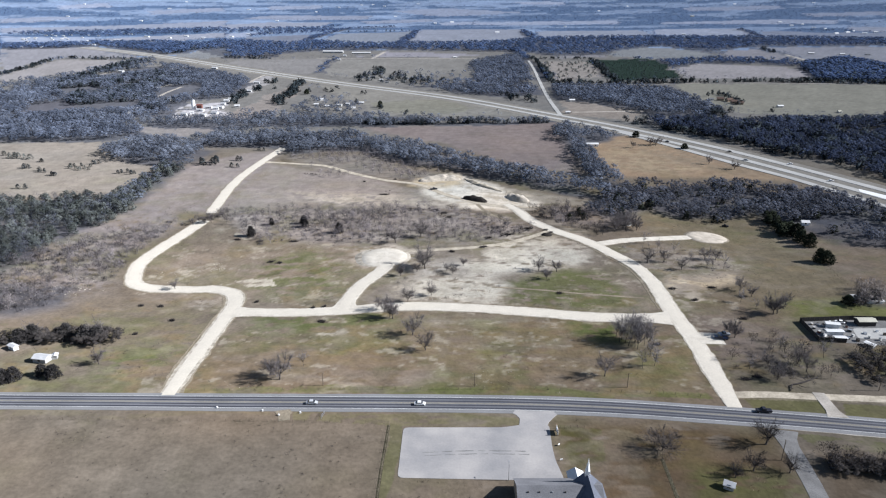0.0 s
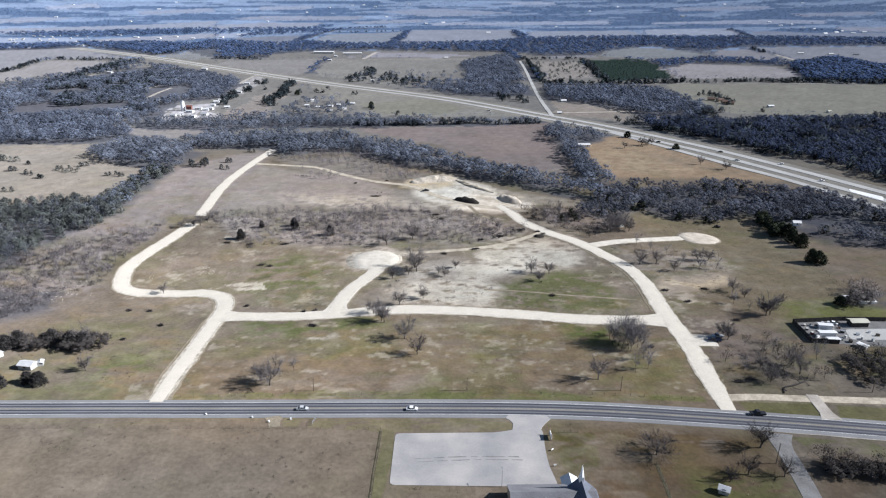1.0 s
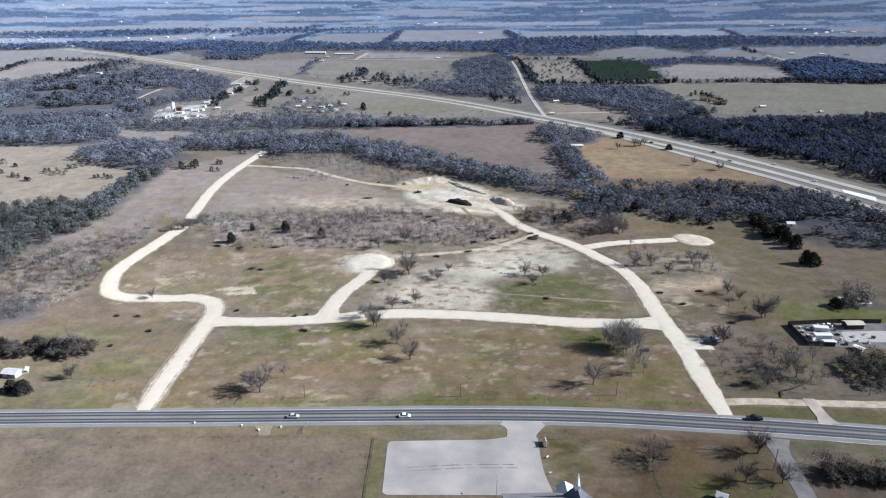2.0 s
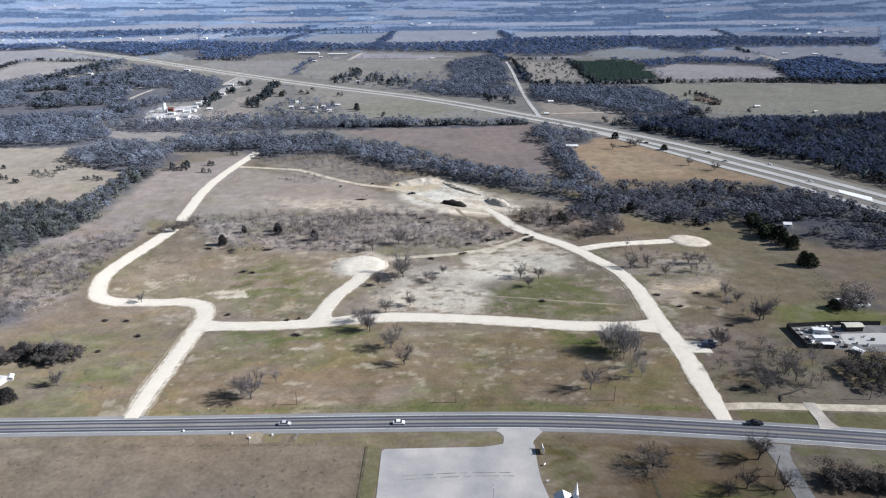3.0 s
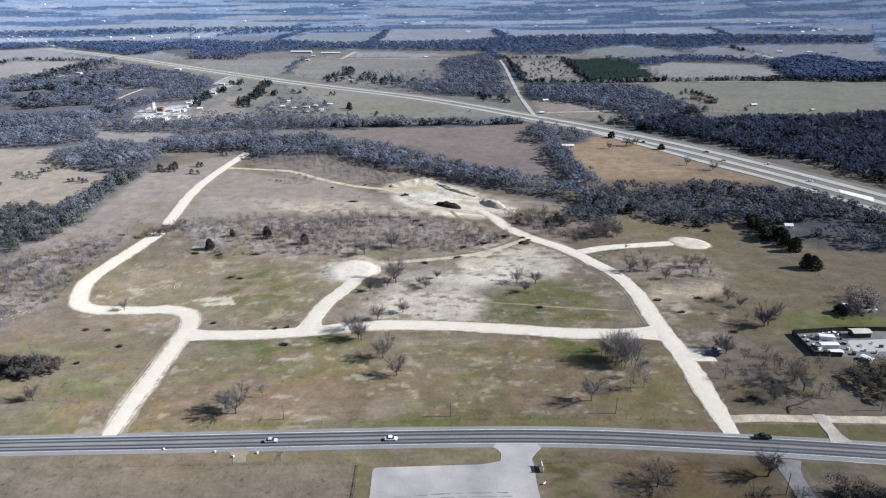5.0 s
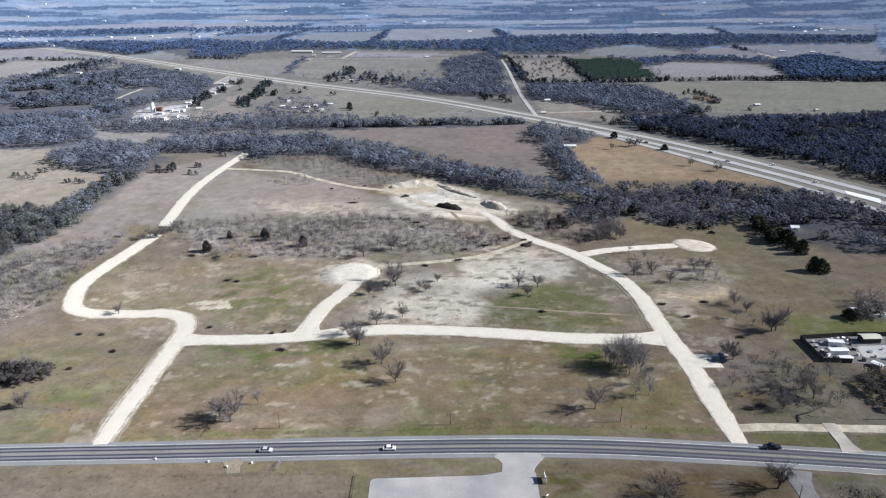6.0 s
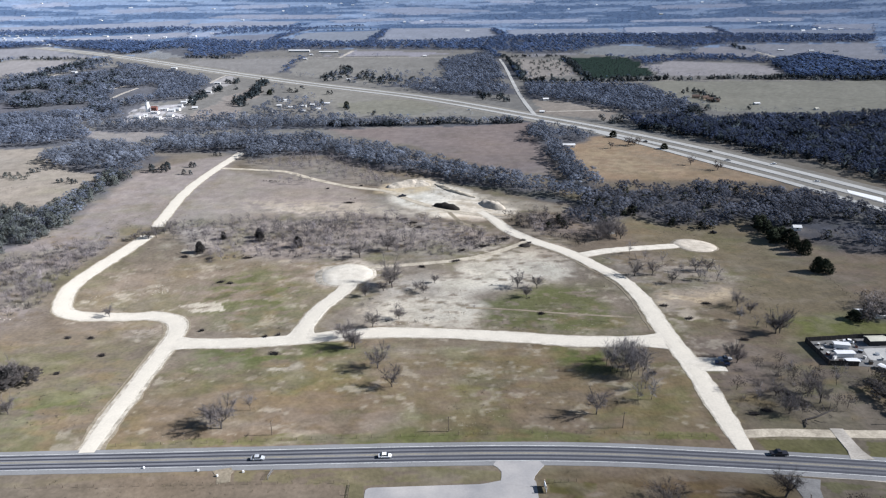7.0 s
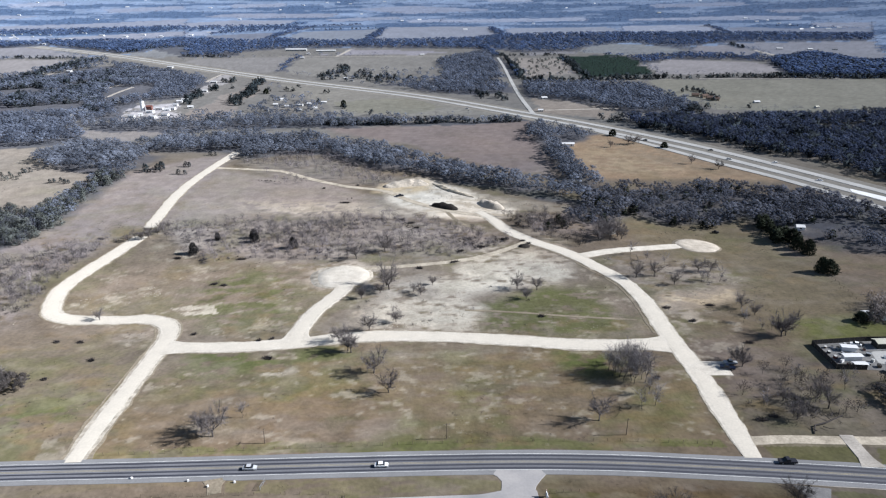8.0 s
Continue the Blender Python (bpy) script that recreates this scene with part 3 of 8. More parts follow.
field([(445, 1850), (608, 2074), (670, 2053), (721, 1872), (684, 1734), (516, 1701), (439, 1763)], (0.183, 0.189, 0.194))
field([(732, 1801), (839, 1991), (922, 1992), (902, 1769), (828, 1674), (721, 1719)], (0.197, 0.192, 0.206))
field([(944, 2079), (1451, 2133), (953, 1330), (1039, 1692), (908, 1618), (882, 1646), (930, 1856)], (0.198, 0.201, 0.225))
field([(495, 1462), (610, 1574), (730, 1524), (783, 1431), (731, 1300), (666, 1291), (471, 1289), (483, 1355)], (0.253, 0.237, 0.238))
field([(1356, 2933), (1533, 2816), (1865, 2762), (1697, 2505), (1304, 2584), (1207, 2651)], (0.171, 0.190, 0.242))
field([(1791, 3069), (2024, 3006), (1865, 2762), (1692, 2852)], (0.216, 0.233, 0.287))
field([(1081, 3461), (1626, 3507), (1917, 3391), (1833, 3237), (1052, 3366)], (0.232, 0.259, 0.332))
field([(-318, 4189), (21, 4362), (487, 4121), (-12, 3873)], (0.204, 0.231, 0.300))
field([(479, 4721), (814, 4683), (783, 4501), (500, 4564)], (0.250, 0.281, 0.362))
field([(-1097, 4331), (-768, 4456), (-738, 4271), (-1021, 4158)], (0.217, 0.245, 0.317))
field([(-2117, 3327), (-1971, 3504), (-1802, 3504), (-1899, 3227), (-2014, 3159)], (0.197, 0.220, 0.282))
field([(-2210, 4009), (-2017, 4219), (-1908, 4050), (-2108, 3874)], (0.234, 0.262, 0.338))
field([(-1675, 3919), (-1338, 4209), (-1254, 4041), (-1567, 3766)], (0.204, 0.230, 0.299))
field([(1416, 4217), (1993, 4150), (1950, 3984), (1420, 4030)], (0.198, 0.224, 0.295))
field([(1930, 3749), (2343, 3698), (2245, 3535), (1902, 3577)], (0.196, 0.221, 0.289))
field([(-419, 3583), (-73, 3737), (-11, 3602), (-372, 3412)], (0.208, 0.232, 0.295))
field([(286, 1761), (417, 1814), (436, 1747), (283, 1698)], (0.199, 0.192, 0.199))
field([(-280.8, 867.2), (-279.0, 1051.7), (-257, 1255), (-240.8, 1117.0), (-233.5, 961.7), (-225.3, 867.6), (-260.1, 834.4)], (0.205, 0.182, 0.165))
field([(-589.8, 959.2), (-555.5, 1002.6), (-514.9, 929.6), (-563.6, 900.8)], (0.195, 0.165, 0.156))
field([(-440.5, 1044.3), (-450, 1166), (-406.0, 1115.7), (-383.5, 1032.7), (-400.9, 976.3)], (0.195, 0.172, 0.161))
field([(-239, 1190), (-3.3, 1041.6), (121.0, 878.4), (-2.8, 869.0), (-91.9, 868.4), (-120.0, 983.7)], (0.196, 0.186, 0.165))
field([(-103.3, 983.8), (-3.3, 1018.0), (44.7, 933.4), (-2.8, 882.0), (-79.2, 894.9)], (0.186, 0.178, 0.145))
field([(-524.3, 777.0), (-490.4, 787.8), (-416.4, 802.8), (-402.5, 774.2), (-505.4, 746.9)], (0.190, 0.178, 0.170))
field([(-592, 959), (-551, 981), (-504, 892), (-546, 861)], (0.179, 0.155, 0.155))
field([(-328, 1083), (-348, 1205), (-352, 1367), (-329, 1318), (-310, 1083)], (0.262, 0.251, 0.248))
field([(-456, 1038), (-438, 1188), (-403, 1130), (-403, 982)], (0.213, 0.205, 0.201))
field([(-363.5, 792.1), (-278.7, 803.6), (-258.3, 782.0), (-298.0, 710.9), (-330.1, 725.8)], (0.210, 0.191, 0.180))
field([(239, 1638), (345, 1611), (321, 1305), (212, 1260)], (0.240, 0.217, 0.197))
field([(355, 1639), (530, 1701), (465, 1289), (311, 1244)], (0.017, 0.031, 0.023))
field([(172, 1008), (254, 976), (276.5, 897.2), (234.1, 837.4), (166.8, 883.1)], (0.229, 0.200, 0.172))
field([(413, 1212), (790, 1199), (924, 1200), (657, 836), (585, 873), (399.4, 889.0), (399, 946), (390, 1021)], (0.201, 0.193, 0.160))
field([(-389, 966), (-320, 982), (-278.3, 871.5), (-348.8, 841.8)], (0.406, 0.391, 0.404), 0.8, 8, 0.3)
field([(-431.4, 791.7), (-368.2, 803.0), (-346.5, 767.7), (-431.7, 753.8)], (0.192, 0.175, 0.177))


PASTURE, SITE = [(-182.7, 205.9), (-20.9, 205.1), (-21.0, 155.3), (-147.5, 155.2)], [(-170.7, 331.9), (-175.7, 394.5), (-52.6, 399.2), (48.0, 456.1), (93.8, 398.2), (186.0, 373.7), (116.5, 228.6), (-103.7, 233.5), (-104.8, 300.4)]


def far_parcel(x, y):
    """The patchwork of far fields and woods: a number from 0 to 1 for each parcel."""
    u, v = x * 0.985 + y * 0.17, y * 0.985 - x * 0.17
    row = np.floor((v + 60 * value_noise(u, v, 900, 17, 1)) / 120.0)
    shift = lattice(row, row * 0 + 3, 5) * 700
    cell = lattice(np.floor((u + shift) / 430.0), row, 11)
    return 0.45 * cell + 0.55 * np.clip((value_noise(u, v * 2.4, 300, 13, 4) - 0.5) * 2.2 + 0.5, 0, 1)


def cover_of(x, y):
    r = np.hypot(x, y)
    warp = lambda s, k: (value_noise(x, y, s, k) - 0.5)
    tone = np.stack([np.full(x.shape, c) for c in TAN], -1)
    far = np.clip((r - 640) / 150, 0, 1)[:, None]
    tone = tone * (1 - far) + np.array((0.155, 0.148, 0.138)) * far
    # past 1900 m haze is mixed into the ground colour, open parcels included
    far_haze = np.clip((r - 1900) / 500, 0, 1)[:, None]
    tone = tone * (1 - far_haze) + np.array((0.082, 0.122, 0.204)) * far_haze
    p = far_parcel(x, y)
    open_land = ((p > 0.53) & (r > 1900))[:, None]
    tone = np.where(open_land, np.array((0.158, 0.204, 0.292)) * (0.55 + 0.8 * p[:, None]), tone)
    reach = np.clip(r / 300, 0.6, 6)
    wx, wy = x + warp(30, 1) * 9 * reach, y + warp(30, 4) * 9 * reach
    patch = 0.55 * value_noise(x, y, 11, 21, 4) + 0.45 * value_noise(x, y * 1.8, 4.5, 25, 3)
    streak = value_noise(x, y * 2.2, 7, 31, 3)
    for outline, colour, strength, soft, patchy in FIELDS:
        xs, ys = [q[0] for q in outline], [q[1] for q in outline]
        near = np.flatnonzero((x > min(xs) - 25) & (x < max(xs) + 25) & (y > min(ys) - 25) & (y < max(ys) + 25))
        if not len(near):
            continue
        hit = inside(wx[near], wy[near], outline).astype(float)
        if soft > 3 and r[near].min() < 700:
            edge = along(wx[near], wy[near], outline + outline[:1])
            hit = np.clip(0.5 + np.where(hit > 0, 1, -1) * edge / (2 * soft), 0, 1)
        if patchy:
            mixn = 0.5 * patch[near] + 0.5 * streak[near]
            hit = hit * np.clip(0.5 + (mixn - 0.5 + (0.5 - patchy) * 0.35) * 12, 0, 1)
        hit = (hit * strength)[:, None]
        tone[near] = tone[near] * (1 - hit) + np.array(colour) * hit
    # worn, weedy and damp patches; the mown pasture is more even
    calm = 1 - 0.7 * inside(x, y, PASTURE)
    tint = (value_noise(x, y, 75, 141, 3) - 0.5)[:, None] * np.clip(1 - r / 1200, 0, 1)[:, None]
    tone = tone * (1 + tint * np.array((0.42, 0.18, -0.06)))
    north = np.clip((y - 222) / 3, 0, 1)
    grassy = (np.clip(1.2 - r / 600, 0, 1) * north * np.clip((0.24 - tone[:, 1]) * 14, 0, 1))
    lush = np.clip((0.65 * value_noise(x, y * 1.5, 34, 301, 3) + 0.35 * value_noise(x, y * 1.8, 8, 305, 3) - 0.52) * 7, 0, 1) * 0.65 * grassy
    tone = tone * (1 - lush[:, None]) + np.array((0.116, 0.122, 0.050)) * lush[:, None]
    ochre = np.clip((0.6 * value_noise(x, y * 1.6, 26, 311, 3) + 0.4 * value_noise(x, y * 2.0, 7, 315, 3) - 0.56) * 8, 0, 1) * 0.75 * grassy
    tone = tone * (1 - ochre[:, None]) + np.array((0.192, 0.140, 0.080)) * ochre[:, None]
    ash = np.clip((0.6 * value_noise(x, y * 2.0, 20, 321, 3) + 0.4 * value_noise(x, y * 2.2, 5, 325, 3) - 0.55) * 8, 0, 1) * 0.3 * np.clip(1.2 - r / 600, 0, 1) * north
    tone = tone * (1 - ash[:, None]) + np.array((0.190, 0.165, 0.150)) * ash[:, None]
    near_by = np.clip(1.3 - r / 700, 0, 1)
    worn = np.clip((value_noise(x, y * 1.7, 16, 151, 4) - 0.60) * 9, 0, 1) * 0.30 * near_by * calm
    tone = tone * (1 - worn[:, None]) + np.array((0.255, 0.218, 0.178)) * worn[:, None]
    damp = np.clip((0.38 - value_noise(x, y * 1.7, 13, 155, 4)) * 9, 0, 1) * 0.35 * near_by * calm
    tone = tone * (1 - damp[:, None]) + np.array((0.088, 0.075, 0.055)) * damp[:, None]
    caliche = np.clip((0.6 * value_noise(x, y * 1.6, 9, 191, 4) + 0.4 * value_noise(x, y * 1.4, 2.6, 195, 2) - 0.60) * 11, 0, 1) * 0.42 * inside(x, y, SITE) * np.clip((tone[:, 0] / tone[:, 1] - 1.0) * 7, 0, 1)
    tone = tone * (1 - caliche[:, None]) + np.array((0.40, 0.355, 0.28)) * caliche[:, None]
    dry, weed = value_noise(x, y, 45, 51, 4), value_noise(x, y, 22, 61, 4)
    tone = tone * (0.86 + 0.28 * dry)[:, None]
    shift = np.clip((weed - 0.55) * 4, 0, 1)[:, None] * (np.clip(1 - r / 900, 0, 1) * calm * np.clip((0.26 - tone[:, 1]) * 12, 0, 1))[:, None]
    tone = tone * (1 - shift * np.array((0.13, 0.06, 0.26)))
    tuft, clod = value_noise(x, y, 5, 71, 2), value_noise(x, y * 1.6, 2.6, 75, 2)
    tone = tone * ((0.88 + 0.24 * tuft) * (0.90 + 0.20 * clod))[:, None]
    return np.clip(tone, 0.01, 0.8)


def ground():
    """One round sheet of land, raised far off to fill the camera's view, finely divided where it is seen."""
    radii = np.concatenate([np.linspace(0, 130, 8)[1:], 150 / np.tan(np.radians(np.arange(46, 3.2, -0.092))), np.geomspace(2700, 4950, 60)])
    front = np.linspace(-39, 39, 520)
    angles = np.radians(np.concatenate([front, np.linspace(39, 321, 60)[1:-1]]))
    n, m = len(radii), len(angles)
    rr, aa = np.meshgrid(radii, angles, indexing="ij")
    x, y = (rr * np.sin(aa)).ravel(), (rr * np.cos(aa)).ravel()
    z = elev(x, y)
    co = np.vstack([[0, 0, 0], np.stack([x, y, z], -1)]).astype(np.float32)
    i, j = np.meshgrid(np.arange(n - 1), np.arange(m), indexing="ij")
    a, b = 1 + i * m + j, 1 + i * m + (j + 1) % m
    quads = np.stack([a, a + m, b + m, b], -1).reshape(-1, 4)
    j = np.arange(m)
    fan = np.stack([np.zeros(m, int), 1 + j, 1 + (j + 1) % m], -1)
    me = bpy.data.meshes.new("ground")
    me.vertices.add(len(co))
    me.vertices.foreach_set("co", co.ravel())
    loops = np.concatenate([quads.ravel(), fan.ravel()]).astype(np.int32)
    me.loops.add(len(loops))
    me.loops.foreach_set("vertex_index", loops)
    me.polygons.add(len(quads) + len(fan))
    me.polygons.foreach_set("loop_start", np.concatenate([np.arange(len(quads)) * 4, len(quads) * 4 + np.arange(len(fan)) * 3]).astype(np.int32))
    me.update(calc_edges=True)
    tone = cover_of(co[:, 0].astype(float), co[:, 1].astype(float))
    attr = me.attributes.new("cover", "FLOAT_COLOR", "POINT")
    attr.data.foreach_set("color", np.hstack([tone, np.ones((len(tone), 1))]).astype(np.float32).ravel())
    me.polygons.foreach_set("use_smooth", [True] * len(me.polygons))
    me.materials.append(GROUND)
    return tagged(new("ground", me), "dry winter pasture with worn, weedy and bare patches, tinted blue for haze far off", "ground", kind="structure")




# ---- roads ----
def ribbon(name, line, width, mat, lift, step=4.0, ragged=0.0, offset=0.0, flare=None, thick=0.25, dash=None):
    """A strip of paving along a line: a crowned top and edges that go down into the ground."""
    pts = spline(line, step)
    d = np.gradient(pts, axis=0)
    d /= np.linalg.norm(d, axis=1)[:, None] + 1e-9
    nrm = np.stack([d[:, 1], -d[:, 0]], -1)
    n = len(pts)
    s = np.arange(n) * step
    half = np.full(n, width / 2)
    if flare:
        for at, extra, reach in flare:
            where = np.abs(np.linspace(0, 1, n) - at) * n * step
            half = half + extra * np.clip(1 - where / reach, 0, 1) ** 2
    wob = [(value_noise(s, s * 0 + k * 50.0 + len(line), 9, 80 + k, 3) * 0.5 + 0.5 * value_noise(s, s * 0 + k * 31.0 + len(line), 3, 84 + k, 2) - 0.5) * 2 * ragged for k in (0, 1)]
    cols = []
    for k, (f, drop) in enumerate(((-1.0, thick), (-0.97, 0.0), (-0.45, -0.02), (0, -0.03), (0.45, -0.02), (0.97, 0.0), (1.0, thick))):
        side = offset + f * half + (wob[0] * -1 if f < 0 else wob[1]) * (abs(f) > 0.6)
        q = pts + nrm * side[:, None]
        cols.append(np.column_stack([q, elev(q[:, 0], q[:, 1]) + lift - drop]))
    m = len(cols)
    verts = np.stack(cols, 1).reshape(-1, 3)
    faces = []
    for i in range(n - 1):
        if dash and (i // dash) % 2:
            continue
        for k in range(m - 1):
            a = i * m + k
            faces.append((a, a + 1, a + m + 1, a + m))
    return mesh_of(name, verts, faces, mat)


def strip(name, line, width, mat, lift, label, category="road", **more):
    return tagged(new(name, ribbon(name, line, width, mat, lift, **more)), label, category, kind="structure")


def bulb(name, centre, rx, ry, mat, lift, label):
    """A turning circle with an uneven edge."""
    n = 56
    a = np.linspace(0, 2 * np.pi, n, endpoint=False)
    wob = 1 + (value_noise(np.cos(a) * 10 + 50, np.sin(a) * 10 + 50, 6, 7, 2) - 0.5) * 0.16
    verts = [(centre[0], centre[1], float(elev(*centre)) + lift + 0.05)]
    for k, drop in ((0.6, -0.03), (0.97, 0.0), (1.0, 0.3)):
        x, y = centre[0] + rx * k * wob * np.cos(a), centre[1] + ry * k * wob * np.sin(a)
        verts += list(zip(x, y, elev(x, y) + lift - drop))
    faces = [(0, 1 + i, 1 + (i + 1) % n) for i in range(n)]
    for k in range(2):
        faces += [(1 + k * n + i, 1 + (k + 1) * n + i, 1 + (k + 1) * n + (i + 1) % n, 1 + k * n + (i + 1) % n) for i in range(n)]
    return tagged(new(name, mesh_of(name, verts, faces, mat, smooth=True)), label, "road", kind="structure")


strip("highway_road", HIGHWAY, 12.4, ASPHALT_SHOULDER, 0.10, "two-lane asphalt highway with wide grey shoulders", ragged=0.25)
strip("gravel_shoulder", [(74.7, 210.5), (99.5, 207.9), (129.6, 204.0), (161.8, 199.0), (175.0, 196.7)], 3.6, VERGE_PALE, 0.07, "pale gravel strip beside the asphalt shoulder", "verge", ragged=0.7, flare=[(0.0, -1.75, 60)])
strip("lane_surface", HIGHWAY, 3.3, ASPHALT_LANE, 0.14, "dark worn asphalt traffic lane", offset=-2.1, thick=0.03)
strip("lane_surface", HIGHWAY, 3.3, ASPHALT_LANE, 0.14, "dark worn asphalt traffic lane", offset=2.1, thick=0.03)
for side in (-3.0, -1.35, 1.35, 3.0):
    strip("wheel_track", HIGHWAY, 0.85, ASPHALT_TRACK, 0.155, "dark polished wheel track in the lane", offset=side, thick=0.012, ragged=0.12)
for side in (-0.28, 0.28):
    strip("centre_line", HIGHWAY, 0.12, YELLOW_LINE, 0.185, "faded yellow centre line", "road marking", offset=side, thick=0.02)
for side in (-3.95, 3.95):
    strip("edge_line", HIGHWAY, 0.16, WHITE_LINE, 0.185, "white edge line", "road marking", offset=side, thick=0.02)
for name, line, width, pinch in (("west_road_spill", WEST_ROAD, 11.0, 0.0), ("upper_road_spill", WEST_ROAD_UPPER, 9.6, 0.0), ("main_road_spill", MAIN_ROAD, 11.0, 0.0), ("close_road_spill", CLOSE_ROAD, 11.0, 0.0), ("east_road_spill", EAST_ROAD, 9.8, -3.2), ("east_close_spill", EAST_CLOSE, 9.0, 0.0)):
    strip(name, line, width, VERGE, 0.05, "ragged spill of pale soil along the road", "verge", step=2.0, ragged=1.9, thick=0.12, flare=[(0.0, pinch, 30)])
for name, line, width, pinch in (("west_road_edge", WEST_ROAD, 9.8, -1.2), ("upper_road_edge", WEST_ROAD_UPPER, 8.8, 0.0), ("main_road_edge", MAIN_ROAD, 10.2, 0.0), ("close_road_edge", CLOSE_ROAD, 9.6, 0.0), ("east_road_edge", EAST_ROAD, 9.6, -2.0), ("east_close_edge", EAST_CLOSE, 8.0, 0.0)):
    strip(name, line, width, EDGE, 0.08, "thin strewn gravel along the road edge", "verge", step=2.0, ragged=1.1, thick=0.12, flare=[(0.0, pinch, 30)])
for name, line, lift in (("west_road", WEST_ROAD, 0.15), ("upper_road", WEST_ROAD_UPPER, 0.15), ("main_road", MAIN_ROAD, 0.19), ("close_road", CLOSE_ROAD, 0.23), ("east_road", EAST_ROAD, 0.16)):
    strip(name + "_crown", line, 5.2, PACKED, lift, "smooth pale packed middle of a gravel road", step=2.0, ragged=0.9, thick=0.012)
strip("west_gravel_road", WEST_ROAD, 8.6, GRAVEL, 0.12, "pale new caliche gravel road", step=2.0, ragged=0.6, flare=[(0.0, -1.5, 190)])
strip("upper_gravel_road", WEST_ROAD_UPPER, 7.8, GRAVEL, 0.12, "pale new caliche gravel road past the creek", step=2.0, ragged=0.6)
strip("main_gravel_road", MAIN_ROAD, 9.0, GRAVEL, 0.16, "pale new caliche gravel road", step=2.0, ragged=0.6, flare=[(0.0, 3, 14), (1.0, 3, 14)])
strip("close_gravel_road", CLOSE_ROAD, 8.4, GRAVEL, 0.20, "pale new caliche gravel road", step=2.0, ragged=0.6, flare=[(0.0, 6, 14)])
strip("east_gravel_road", EAST_ROAD, 8.6, GRAVEL, 0.13, "pale new caliche gravel road", step=2.0, ragged=0.6, flare=[(0.0, -1.5, 34), (1.0, -2.0, 70)])
strip("road_windrow", EAST_ROAD[3:9], 0.8, VERGE, 0.08, "low pale windrow of gravel beside the road", "verge", offset=-6.3, ragged=1.0, step=2.0)
strip("road_windrow", WEST_ROAD[1:6], 0.7, VERGE, 0.08, "low pale windrow of gravel beside the road", "verge", offset=-5.8, ragged=1.0, step=2.0)
strip("close_track", CLOSE_TRACK, 4.2, TRACK, 0.10, "narrow pale dirt track", step=2.0, ragged=0.6)
strip("north_track", NORTH_TRACK, 5.5, TRACK, 0.10, "pale dirt track", step=2.0, ragged=0.6)
strip("east_close_road", EAST_CLOSE, 7.0, GRAVEL, 0.17, "pale gravel spur road", step=2.0, ragged=0.6)
strip("parking_spur", PARKING_SPUR, 11.0, GRAVEL, 0.17, "gravel parking spur beside the road", ragged=0.5)
strip("farm_lane", FARM_LANE, 4.6, TRACK, 0.09, "pale dirt lane along the highway", ragged=0.5)
strip("lane_link", LANE_LINK, 5.0, VERGE_PALE, 0.18, "pale gravel driveway apron to the highway", ragged=0.4, flare=[(1.0, 1.6, 8)])
strip("grey_drive", GREY_DRIVE, 6.2, DRIVE, 0.10, "old grey asphalt driveway", ragged=0.4, flare=[(0.0, 2.5, 10)])
strip("field_gate_apron", FIELD_GATE, 4.5, VERGE, 0.09, "pale dirt field entrance", ragged=0.6, flare=[(0.0, 2, 6)])
strip("field_track", FIELD_TRACK, 1.8, FAINT, 0.05, "faint two-wheel track through grass", ragged=0.7)
strip("bund_track", BUND_TRACK, 3.0, FAINT, 0.06, "faint pale dirt track", ragged=0.6)
bulb("close_circle_spill", [(-36.9, 373.7)][0], 18.0, 15.5, EDGE, 0.10, "thin spill of pale soil round a turning circle")
bulb("close_turning_circle", [(-35.8, 373.6)][0], 14.8, 14.2, GRAVEL, 0.19, "round pale gravel turning circle")
bulb("east_circle_spill", [(178.6, 418.0)][0], 15.2, 13.6, VERGE, 0.10, "thin spill of pale soil round a turning circle")
bulb("east_turning_circle", [(179.0, 418.1)][0], 13.6, 12.0, CIRCLE, 0.20, "round pale gravel turning circle")

strip("fence_row", [(-19.9, 205.1), (-20.3, 195.2), (-20.7, 180.7), (-20.9, 166.8), (-21.0, 155.3)], 1.1, SOIL_DARK, 0.04, "dark weedy fence row along a pasture", "verge", ragged=0.3, thick=0.06)
strip("fence_row", [(76.1, 186.0), (75.7, 178.6), (75.3, 170.5), (74.8, 162.4)], 1.3, SOIL_DARK, 0.04, "dark weedy fence row across a yard", "verge", ragged=0.2, thick=0.06)
NEW_SECTION = [(342.7, 524.2), (356.3, 500.0), (349.5, 489.4), (338.7, 514.3)]
# freeway: two carriageways, a median and a frontage road
strip("freeway_verge", FREEWAY, 52, material("mown_verge", (0.215, 0.200, 0.175), 0.95, 4.0, 0.15, 40.0, 0.15), 0.05, "mown grass verge of the freeway", "verge", step=15)
strip("freeway_carriageway", FREEWAY, 9.0, CONCRETE, 0.35, "pale concrete freeway carriageway", step=15, offset=-10)
strip("freeway_carriageway", FREEWAY, 9.0, CONCRETE, 0.35, "pale concrete freeway carriageway", step=15, offset=10)
strip("frontage_road", FRONTAGE, 8.0, CONCRETE, 0.35, "pale frontage road beside the freeway", step=15)
strip("cross_road", CROSS_ROAD, 6.0, CONCRETE, 0.40, "straight pale country road", step=15)


